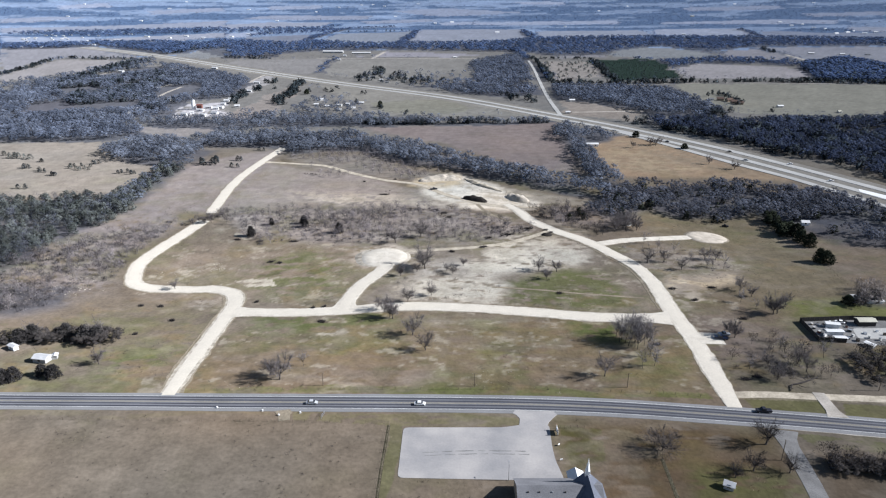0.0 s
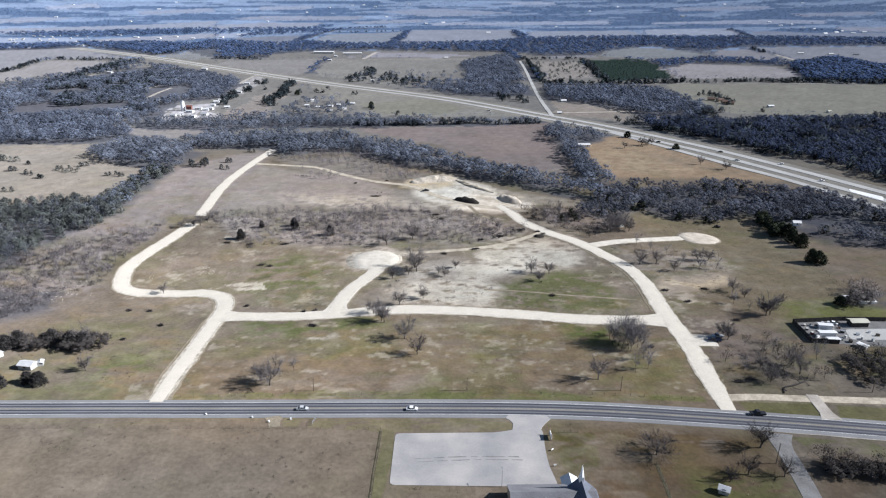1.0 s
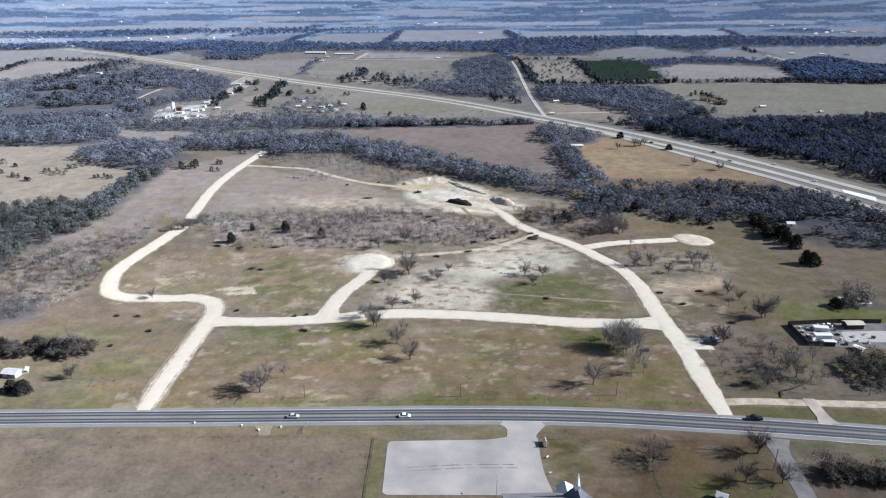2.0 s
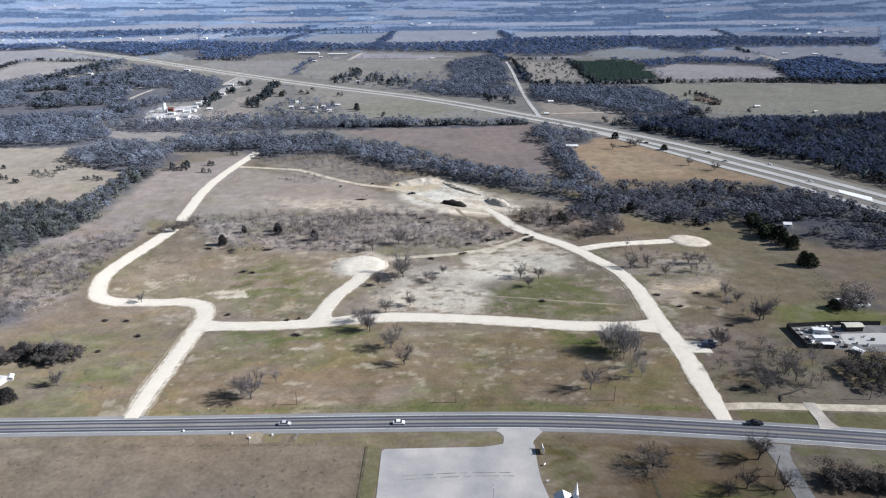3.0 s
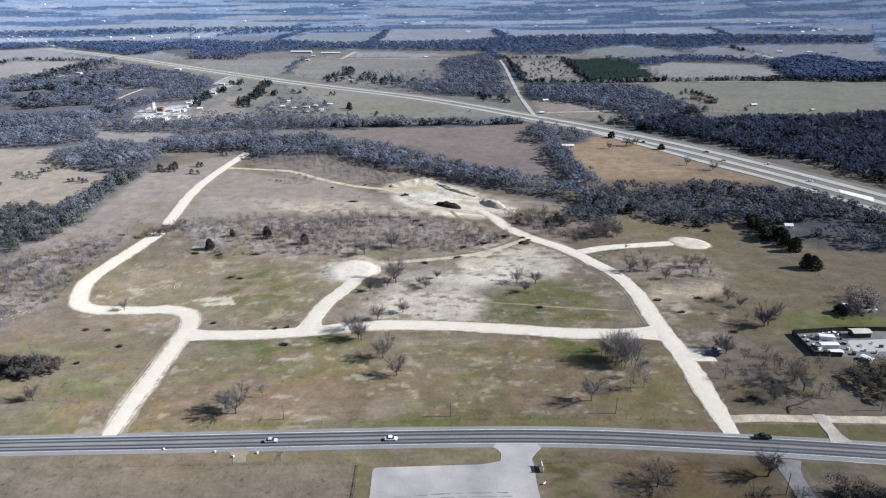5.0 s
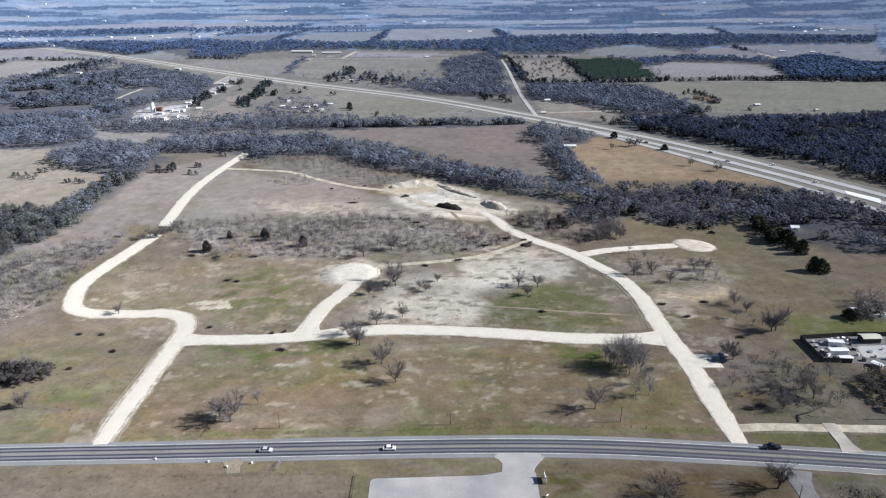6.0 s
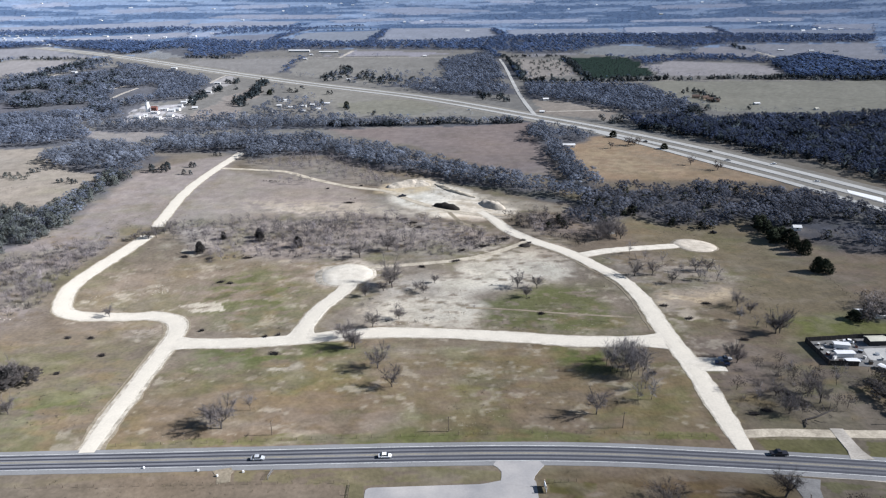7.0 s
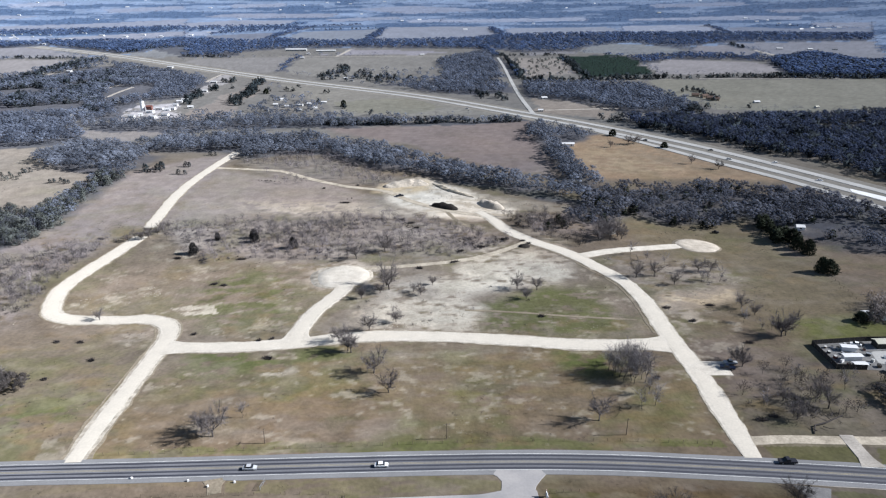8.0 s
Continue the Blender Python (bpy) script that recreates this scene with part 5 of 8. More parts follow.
wood("grey thicket of leafless trees beside a meadow", [(221.3, 327.2), (238.0, 331.7), (247.1, 324.0), (236.2, 307.2), (212.8, 307.2)], 5.0, 6, 9)
wood("dark evergreen thicket beside a meadow", [(219.4, 321.2), (245.2, 321.1), (236.2, 307.2), (215.0, 308.5)], 5.5, 3.5, 6.0, "scrub")
wood("brown brush beside a gravel road", [(111.7, 396.7), (140.4, 394.8), (177.0, 377.3), (170.4, 353.2), (137.0, 352.1), (114.8, 367.5)], 6.0, 1.0, 2.5, "brush", 0.3, "brush", "brush_thicket")
wood("dark brush for cut windrows and shadow streaks on bare ground", belt([(-22.9, 465.1), (-8.6, 463.3), (3.5, 457.8), (3.3, 438.4)], 2.2), 2.2, 0.7, 1.9, "scrub", 0.85, "brush", "brush_windrow")
wood("dark brush for cut windrows and shadow streaks on bare ground", belt([(37.7, 411.8), (50.8, 413.5), (59.5, 424.0)], 2.5), 2.2, 0.7, 1.9, "scrub", 0.85, "brush", "brush_windrow")
wood("dark brush for cut windrows and shadow streaks on bare ground", belt([(18.9, 398.3), (30.6, 398.9)], 2.2), 2.2, 0.7, 1.9, "scrub", 0.85, "brush", "brush_windrow")
wood("dark brush for cut windrows and shadow streaks on bare ground", belt([(60.5, 463.5), (75.7, 455.4), (84.8, 450.2)], 4), 2.2, 0.7, 1.9, "scrub", 0.85, "brush", "brush_windrow")
# next four belts: low dark brush put in for shadows and logs
wood("dark brush for cut windrows and shadow streaks on bare ground", belt([(-111.8, 405.8), (-94.0, 408.7)], 1.4), 2.2, 0.7, 1.9, "scrub", 0.85, "brush", "brush_windrow")
wood("dark brush for cut windrows and shadow streaks on bare ground", belt([(-36.3, 404.0), (-17.8, 404.9)], 1.4), 2.2, 0.7, 1.9, "scrub", 0.85, "brush", "brush_windrow")
wood("dark brush for cut windrows and shadow streaks on bare ground", belt([(-88.5, 413.9), (-65.8, 412.0)], 1.2), 2.2, 0.7, 1.9, "scrub", 0.85, "brush", "brush_windrow")
wood("dark brush for cut windrows and shadow streaks on bare ground", belt([(-94.4, 459.3), (-83.6, 458.8)], 1.5), 2.2, 0.7, 1.9, "scrub", 0.85, "brush", "brush_windrow")
wood("dark brush for cut windrows and shadow streaks on bare ground", belt([(33.6, 430.4), (43.4, 413.7)], 3), 2.2, 0.7, 1.9, "scrub", 0.85, "brush", "brush_windrow")
wood("dark brush for cut windrows and shadow streaks on bare ground", belt([(-141.4, 569.7), (-119.2, 567.1), (-92.3, 564.4)], 1.6), 2.2, 0.7, 1.9, "scrub", 0.85, "brush", "brush_windrow")
wood("dark brush for cut windrows and shadow streaks on bare ground", belt([(-63.7, 567.1), (-19.8, 563.8)], 1.8), 2.2, 0.7, 1.9, "scrub", 0.85, "brush", "brush_windrow")
wood("dark brush for cut windrows and shadow streaks on bare ground", belt([(-45.3, 518.6), (-32.7, 518.2)], 2.5), 2.2, 0.7, 1.9, "scrub", 0.85, "brush", "brush_windrow")
wood("dark tangle of leafless trees and brush", [(58.0, 476.9), (111.6, 471.8), (107.4, 434.6), (75.1, 426.9), (59.3, 453.3)], 5.0, 4, 8, "gloom", 0.6)
wood("dark tangle of leafless trees and brush", [(84.1, 434.7), (121.6, 429.4), (118.1, 402.1), (93.8, 407.1)], 5.0, 4, 8, "gloom", 0.6)
wood("tangled brushwood beside an earth bank", [(22.8, 442.4), (41.7, 435.9), (62.9, 435.2), (58.8, 418.5), (39.3, 408.6), (18.0, 420.0)], 3.6, 0.8, 2.6, "brush", 0.8, "brush", "brush_thicket")
# three low dark belts stand in for the trees' shadow streaks
wood("dark brush laid as shadow streaks under leafless trees", belt([(43.6, 356.5), (64.8, 353.3)], 2.0), 2.0, 0.5, 1.3, "scrub", 0.85, "brush", "brush_windrow")
wood("dark brush laid as shadow streaks under leafless trees", belt([(50.1, 340.0), (59.7, 341.9)], 1.2), 2.0, 0.5, 1.3, "scrub", 0.85, "brush", "brush_windrow")
wood("dark brush laid as shadow streaks under leafless trees", belt([(95.7, 354.7), (104.7, 352.0)], 1.0), 2.0, 0.5, 1.3, "scrub", 0.85, "brush", "brush_windrow")
wood("low brush on bare earth", [(-29.6, 336.4), (-7.7, 351.7), (27.8, 343.1), (31.7, 313.4), (-6.8, 303.7), (-27.4, 307.5)], 6.0, 0.8, 2.0, "brush", 0.4, "brush", "brush_thicket")
wood(GREY, [(262.2, 515.3), (360.3, 502.6), (299.4, 414.0), (273.6, 412.3), (265.2, 435.3), (252.6, 454.4), (239.3, 467.7)], 6.5, 6, 11, keep=0.85)
wood("scattered leafless trees by a field", [(261.2, 437.6), (301.5, 421.2), (313.8, 398.9), (287.7, 360.9), (275.7, 380.2), (257.5, 409.1)], 11.0, 6, 9, keep=0.6)
wood("dark scrub beside a gravel road", [(59.7, 463.1), (78.7, 467.7), (79.7, 448.8), (60.7, 448.1)], 4.0, 1.5, 3.5, "scrub", 0.8, "brush", "brush_thicket")
wood("dark scrub beside a gravel road", [(53.7, 428.6), (67.3, 431.5), (61.4, 416.4), (53.8, 414.6)], 4.0, 1.0, 2.6, "scrub", 0.7, "brush", "brush_thicket")
# more dark clumps where the driveway trees' shadow lies
wood("dense dark brush filling the shade along a driveway", [(121.5, 183.2), (129.2, 186.1), (141.1, 187.0), (159.1, 185.5), (153.3, 177.4), (121.9, 178.6)], 2.4, 2.0, 3.6, "scrub")
wood("grey thicket of leafless trees in brush", [(-266.5, 336.1), (-237.6, 340.1), (-205.8, 333.6), (-201.3, 313.6), (-219.7, 300.3), (-236.2, 291.0)], 5.5, 5, 8, keep=0.8)
wood("brown brush under leafless trees", [(73.6, 474.5), (129.9, 474.2), (121.1, 424.7), (99.0, 427.5), (82.0, 439.2)], 5.0, 1.0, 2.8, "brush", 0.5, "brush", "brush_thicket")
wood("thin leafless trees in brush", [(75.6, 474.4), (129.9, 474.2), (125.9, 428.3), (99.4, 429.7), (82.4, 441.5)], 9, 5, 9, "thin", 0.7)
# woods between the site and the freeway, and past it
wood(GREY, [(-707, 840), (-574, 857), (-483.9, 865.9), (-381.6, 818.0), (-336.8, 747.8), (-368.9, 704.7), (-478.5, 704.1), (-591.1, 692.1)], 7.5, 7, 14)
wood(GREY, [(-895, 1078), (-695, 1048), (-712, 1171), (-683, 1287), (-654, 1472), (-612, 1521), (-351, 1255), (-320, 1039), (-382, 993), (-358.4, 866.7), (-391.9, 841.6), (-473.8, 833.1), (-580, 865), (-714, 848)], 8.8, 7, 12, keep=0.95)
wood("dark cedars among bare woods", [(-651, 1114), (-711, 1545), (-551, 1365), (-427, 1115), (-383.8, 892.9), (-514, 939)], 22, 7, 10, "cedar")
wood(GREY, [(-384.7, 841.6), (-276.8, 842.3), (-195.6, 867.7), (-103.8, 843.4), (-56.9, 790.3), (-180.6, 796.8), (-258.3, 782.0), (-325.4, 781.6), (-361.7, 795.7)], 9, 8, 12)
wood("dark hedgerow of cedars", belt([(-100.7, 815.9), (-16.6, 816.4), (81.9, 820.8), (144.3, 836.8)], 6), 5.5, 4, 8, "cedar", name="hedgerow", category="hedge")
wood("leafless hedgerow", belt([(-156.6, 815.6), (-58.7, 816.1), (46.4, 816.8), (143.7, 832.9)], 9), 8, 7, 11, name="hedgerow", category="hedge")
wood(GREY, [(247.9, 764.2), (257.1, 818.0), (324.0, 837.9), (362.7, 818.6), (564, 839), (674, 840), (407.7, 485.1), (380.5, 547.1), (368.3, 611.5), (353.2, 634.5), (316.2, 664.2), (280.4, 725.9)], 7.2, 9, 13, "dusk")
wood("dark cedars among bare woods", [(247.9, 764.2), (257.1, 818.0), (324.0, 837.9), (362.7, 818.6), (564, 839), (674, 840), (407.7, 485.1), (380.5, 547.1), (368.3, 611.5), (353.2, 634.5), (316.2, 664.2), (280.4, 725.9)], 11, 6, 11, "cedar")
wood("dark cedars beside the freeway", [(228.5, 829.4), (281.9, 829.8), (256.3, 792.1), (222.6, 806.5)], 11, 7, 10, "cedar")
wood(GREY, [(187, 1163), (285, 1142), (370, 1108), (383, 1009), (384.0, 897.9), (333.6, 854.2), (287.5, 870.8), (272.7, 897.2), (248.5, 954.7), (173, 1014)], 8.5, 9, 13)
wood("dark cedars beside a farmstead", [(345.6, 897.7), (395.4, 916.5), (378.6, 871.4), (336.6, 862.6)], 12, 7, 10, "cedar")
wood(GREY, [(67, 1581), (202, 1794), (161, 1226), (115, 1178), (57, 1209)], 9.5, 9, 13)
wood(GREY, [(-24, 1192), (47, 1225), (165, 1178), (161, 1067), (85, 1042), (15, 1079)], 11, 8, 12, keep=0.8)
wood("dark hedgerow of trees", belt([(194, 1210), (299, 1203), (442, 1220), (636, 1230), (795, 1207), (924, 1200)], 8), 7.5, 5, 10, "cedar", name="hedgerow", category="hedge")
wood("tree row along a country road", belt([(199, 1226), (214, 1482), (222, 1697)], 6), 9, 6, 10, "cedar", name="hedgerow", category="hedge")
wood(GREY, [(798, 1537), (997, 1691), (988, 1514), (1080, 1381), (944, 1200), (800, 1215), (701, 1256)], 10.5, 9, 13)
wood("dark cedars among bare woods", [(798, 1537), (997, 1691), (988, 1514), (1080, 1381), (944, 1200), (800, 1215), (701, 1256)], 26, 8, 12, "cedar")
wood("bushes scattered over pasture", [(232, 1582), (345, 1611), (318, 1305), (212, 1260)], 22, 4, 7, "olive", 0.7)
wood("bushes and trees round homesteads", [(-183, 1256), (-95, 1349), (-15, 1275), (6, 1177), (-83, 1176)], 26, 6, 10, "cedar", 0.5)
wood("leafless trees round homesteads", [(-177, 1478), (-35, 1757), (65, 1695), (60, 1276), (-44, 1192), (-169, 1231)], 30, 7, 11, keep=0.5)
wood("hedge clumps on straw-coloured pasture", belt([(-438.5, 640.5), (-417.4, 633.3), (-394.0, 626.4)], 5), 7, 4, 7, "olive")
wood("hedge clumps on straw-coloured pasture", belt([(-352.7, 597.4), (-332.2, 591.1), (-314.6, 587.0)], 5), 7, 3, 5, "olive")
for spot in [(-379.4, 614.9), (-327.7, 608.4), (-381.4, 590.9), (-363.0, 578.6), (-344.8, 568.7), (-283.3, 574.9), (-272.5, 571.0), (-347.6, 521.6), (-183.8, 661.8), (-194.0, 622.6), (-190.1, 598.1)]:
    wood("dark bush on straw-coloured pasture", belt([(spot[0] - 5, spot[1]), (spot[0] + 5, spot[1])], 4), 4.5, 3, 5.5, "cedar", name="pasture_bush", category="bush")
wood("young dark pine plantation", [(353, 1611), (518, 1670), (463, 1298), (317, 1261)], 10, 1.4, 2.2, "cedar", category="plantation", name="plantation")
wood("leafless tree row beside a track", belt([(-120.0, 569.7), (-104.3, 565.8), (-81.6, 564.0)], 4), 5, 5, 8, "thin")
wood("leafless tree row beside a track", belt([(-63.9, 562.2), (-41.3, 558.4), (-4.2, 553.0)], 5), 5, 5, 8, "thin")
wood("dark evergreens among bare woods", belt([(-668, 1171), (-693, 1353), (-711, 1545)], 14), 11, 7, 10, "cedar")
wood("dark evergreens among bare woods", belt([(-519, 1081), (-536, 1270), (-525, 1385)], 10), 12, 7, 10, "cedar")
wood("leafless trees beside a country road", [(46, 1193), (155, 1178), (156, 1080), (102, 1042), (51, 1079)], 10, 7, 11, keep=0.8)
wood("scattered dark trees on pasture", [(87, 1067), (155, 1043), (161.6, 944.0), (117.4, 943.7)], 16, 6, 9, "cedar", 0.6)
wood("dark hedge round a far farmhouse", belt([(414, 1045), (444, 1070), (447, 1021), (434, 966)], 6), 9, 4, 7, "cedar", name="garden_hedge", category="hedge")
wood(GREY, [(-266.4, 893.5), (-236.8, 937.4), (-169.6, 949.4), (-96.0, 846.2), (-115.6, 784.9), (-216.9, 775.3)], 15, 6, 10, keep=0.7)
wood("leafless trees round homesteads", [(-192, 1337), (-41, 1401), (48, 1200), (43, 1074), (-89, 1132)], 20, 6, 10, keep=0.6)
# far belts
wood(GREY, [(-1378, 2137), (-1141, 2190), (-1005, 2027), (-1267, 1960)], 16, 9, 13)
wood(GREY, [(-1154, 2215), (-903, 2273), (-775, 2146), (-693, 1890), (-720, 1799), (-1022, 2072)], 16, 9, 13)
wood("far winter woods tinted blue for haze", [(-1710, 2738), (-1377, 2887), (-973, 3109), (-575, 3148), (-499, 3333), (-453, 2855), (-626, 2696), (-721, 2484), (-890, 2835), (-1084, 2682), (-1257, 2539), (-1628, 2603)], 26, 9, 13)
wood(GREY, [(-775, 2146), (-744, 2360), (-514, 2200), (-406, 2309), (-258, 2179), (142, 2263), (308, 2408), (214, 1902), (104, 1901), (-169, 1976), (-357, 1933), (-427, 1820), (-425, 1689), (-542, 1703), (-694, 1928)], 20, 9, 13)
wood(GREY, [(312, 2439), (450, 2538), (816, 2579), (1015, 2549), (1157, 2585), (1661, 2452), (1467, 2157), (945, 2102), (831, 1991), (735, 1909), (674, 2121), (466, 1906), (410, 1796), (261, 1794), (214, 1902)], 21, 9, 13)
wood(GREY, [(431, 1700), (540, 1642), (672, 1703), (757, 1704), (841, 1645), (782, 1512), (742, 1549), (615, 1587), (502, 1485), (512, 1641)], 13, 6, 11, keep=0.8)
wood(GREY, [(1042, 3031), (1114, 2991), (1027, 2722), (973, 2758)], 22, 9, 13)
wood(GREY, [(-152, 2206), (-122, 2943), (-101, 2944), (-116, 2207)], 14, 6, 11)
wood(GREY, [(-201.3, 1016.6), (-111.7, 983.7), (-109.7, 894.7), (-143.8, 868.1), (-220.6, 912.4)], 13, 6, 11, keep=0.6)
wood(GREY, [(-781, 1185), (-741, 1314), (-734, 1626), (-725, 1685), (-615, 1497), (-622, 1187), (-608.3, 991.0), (-641.7, 964.0)], 11, 6, 11, keep=0.75)
wood("dark hedgerow between far fields", belt([(-873, 1332), (-891, 1458), (-945, 1667), (-877, 1668), (-746, 1655)], 6), 8, 4, 8, "cedar", name="hedgerow", category="hedge")
wood("dark hedgerow between far fields", belt([(-720, 1799), (-712, 1968), (-643, 2033)], 7), 10, 4, 8, "cedar", name="hedgerow", category="hedge")
wood("dark hedgerow between far fields", belt([(-542, 1703), (-481, 1688), (-422, 1674)], 7), 9, 4, 8, "cedar", name="hedgerow", category="hedge")
wood("tree row between far fields, tinted blue for haze", belt([(-464, 2365), (-463, 2777), (-413, 3085), (-222, 3241)], 14), 16, 7, 11, "bare", name="hedgerow", category="hedge")
wood("thin leafless hedgerow", belt([(-269, 1738), (-261, 1538), (-253, 1368)], 5), 9, 3, 6, "bare", name="hedgerow", category="hedge")
wood("dark hedgerow on a slope of pasture", belt([(-238.8, 956.5), (-248.7, 1096.7), (-251, 1256)], 8), 7, 5, 9, "cedar", name="hedgerow", category="hedge")
wood("dark hedgerow on a slope of pasture", belt([(-308.1, 931.0), (-311.0, 1039.3), (-312.0, 1144.6)], 7), 7, 5, 9, "cedar", name="hedgerow", category="hedge")
wood("dark clump of trees on pasture", belt([(-315, 1213), (-289, 1214)], 8), 9, 5, 9, "cedar", name="hedgerow", category="hedge")
wood("dark trees round a homestead", belt([(-175, 1274), (-147, 1310), (-119, 1369), (-135, 1444)], 7), 9, 5, 9, "cedar", name="hedgerow", category="hedge")
wood("dark trees round a homestead", belt([(-98, 1240), (-77, 1275), (-48.6, 1184.1), (7, 1258)], 8), 11, 5, 9, "cedar", name="hedgerow", category="hedge")
wood("dark trees beside the freeway", belt([(-48.0, 1169.0), (6.0, 1147.3), (59.7, 1066.7)], 8), 9, 5, 9, "bare", name="hedgerow", category="hedge")
wood("tree row between far fields", belt([(-429, 2856), (-294, 2899), (-119, 2982)], 8), 22, 6, 9, "cedar", name="hedgerow", category="hedge")
wood("dark hedgerow beside an orchard", belt([(358, 1654), (324, 1306), (331, 1270)], 7), 8, 5, 9, "cedar", name="hedgerow", category="hedge")
wood("dark hedgerow beside an orchard", belt([(232, 1682), (364, 1684)], 7), 10, 4, 8, "cedar", name="hedgerow", category="hedge")
wood("dark hedgerow at a field corner", belt([(706, 1615), (745, 1644), (753, 1616), (786, 1630)], 8), 10, 5, 9, "cedar", name="hedgerow", category="hedge")
wood("dark hedgerow at a field corner", belt([(933, 2035), (907, 1856)], 10), 14, 5, 9, "cedar", name="hedgerow", category="hedge")
wood("dark tree row between far fields", belt([(344, 2987), (322, 2439)], 16), 16, 7, 12, "bare", name="hedgerow", category="hedge")
wood("dark tree row beside a country road", belt([(130, 1940), (192, 2002), (206, 1760), (199, 1482), (190, 1251)], 9), 9, 6, 10, "bare", name="hedgerow", category="hedge")
wood("dark tree row beside a country road", belt([(221, 1582), (209, 1403), (204, 1268)], 6), 7, 5, 9, "cedar", name="hedgerow", category="hedge")
wood("leafless tree row along a field", belt([(-106.7, 868.3), (-60.8, 847.7), (-2.7, 844.0)], 8), 7, 5, 10, "bare", name="hedgerow", category="hedge")
wood("hedgerow far off, tinted blue for haze", belt([(1303, 3036), (1218, 2651)], 14), 18, 6, 10, "bare", name="hedgerow", category="hedge")
wood("hedgerow far off, tinted blue for haze", belt([(1328, 2871), (1578, 2901), (1796, 2804)], 12), 26, 6, 10, "bare", name="hedgerow", category="hedge")
wood("dark trees in far-off woods", belt([(-647, 1114), (-613, 1149), (-592, 1187), (-549, 1203)], 12), 9, 6, 10, "cedar", name="hedgerow", category="hedge")
wood("dark trees in far-off woods", belt([(-519, 1081), (-502, 1115)], 10), 9, 6, 10, "cedar", name="hedgerow", category="hedge")
wood("dark trees in far-off woods", belt([(-527.6, 949.4), (-555.8, 1019.7), (-569, 1062)], 10), 9, 6, 10, "cedar", name="hedgerow", category="hedge")
wood("dark trees in far-off woods", belt([(-716, 1472), (-700, 1520), (-700, 1627)], 9), 9, 6, 10, "cedar", name="hedgerow", category="hedge")
wood("dark trees in far-off woods", belt([(-485, 1220), (-474, 1245)], 10), 9, 6, 10, "cedar", name="hedgerow", category="hedge")
wood("dark trees in far-off woods", belt([(-483.1, 817.4), (-441.5, 825.4)], 10), 9, 5, 9, "cedar", name="hedgerow", category="hedge")
wood("dark trees in far-off woods", belt([(-241.5, 818.9), (-210.1, 834.7)], 9), 8, 5, 9, "cedar", name="hedgerow", category="hedge")
for spot in [(-217.9, 1090.3), (-126.3, 1078.0), (-114.5, 1078.1), (-84.3, 927.6), (-184.0, 1097.2), (-175.2, 1131.5), (-162.8, 1145.9), (-54, 1330), (-32, 1232), (-237.2, 1064.4), (-286.3, 1137.7), (-119.4, 978.3), (-51.5, 877.3), (101.9, 1036.4), (90.2, 1054.5), (249.8, 959.9), (439.8, 1082.5), (450.5, 1063.5), (451.4, 1033.1), (448.1, 912.2), (131.3, 990.9), (-406.6, 892.7)]:
    wood("dark bush on far pasture", belt([(spot[0] - 5, spot[1]), (spot[0] + 5, spot[1])], 5), 6, 5, 8, "cedar", name="pasture_bush", category="bush")


def hedge(x, y):
    """Tree rows along the edges of the far parcels."""
    u, v = x * 0.985 + y * 0.17, y * 0.985 - x * 0.17
    vv = (v + 60 * value_noise(u, v, 900, 17, 1)) / 120.0
    return (np.abs(vv - np.round(vv)) < 0.09) & (value_noise(u, v, 260, 19, 2) > 0.42)


def field_hedges():
    """Tree rows along the sides of the far fields."""
    xs, ys = [], []
    for plot, *_ in BASE_FIELDS:
        if np.hypot(*plot[0]) < 1150:
            continue
        ring = plot + plot[:1]
        for a, b in zip(ring, ring[1:]):
            n = int(np.hypot(b[0] - a[0], b[1] - a[1]) / 13)
            if n < 2 or rng.random() < 0.2:
                continue
            f = np.linspace(0, 1, n)
            xs.append(a[0] + (b[0] - a[0]) * f + rng.normal(0, 4, n))
            ys.append(a[1] + (b[1] - a[1]) * f + rng.normal(0, 4, n))
    x, y = np.concatenate(xs), np.concatenate(ys)
    ok = (value_noise(x, y, 120, 210, 2) > 0.42) & (np.abs(x) < y * 0.85) & (along(x, y, FREEWAY) > 45) & (along(x, y, CROSS_ROAD) > 12)
    grown = planted(x[ok], y[ok], FAINT_TREES, 4, 8.5, 1.7)
    return tagged(new("field_hedgerow", planting("field_hedgerow", TWIG_FAR_HAZE, grown)), "dark leafless hedgerow between far fields, tinted blue for haze", "hedge", kind="stuff")


field_hedges()


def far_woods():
    """The last woods before the horizon, parcel by parcel, in twig colours blued for haze."""
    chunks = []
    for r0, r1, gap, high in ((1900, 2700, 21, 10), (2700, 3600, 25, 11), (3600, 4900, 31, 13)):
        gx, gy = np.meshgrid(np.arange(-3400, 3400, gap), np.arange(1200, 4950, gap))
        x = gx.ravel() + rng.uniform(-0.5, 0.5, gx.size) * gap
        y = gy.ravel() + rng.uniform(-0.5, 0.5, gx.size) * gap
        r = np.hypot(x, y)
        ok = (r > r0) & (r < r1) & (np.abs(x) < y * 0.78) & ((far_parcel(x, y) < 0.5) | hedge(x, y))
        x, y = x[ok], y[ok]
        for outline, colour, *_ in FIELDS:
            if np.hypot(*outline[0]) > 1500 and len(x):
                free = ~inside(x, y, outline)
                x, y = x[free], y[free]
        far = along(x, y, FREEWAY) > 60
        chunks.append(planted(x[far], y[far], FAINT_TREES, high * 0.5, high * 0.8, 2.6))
    return tagged(new("far_woods", planting("far_woods", TWIG_REMOTE_HAZE, [np.concatenate(q) for q in zip(*chunks)])), "far winter woods tinted blue for haze", "woods", kind="stuff")


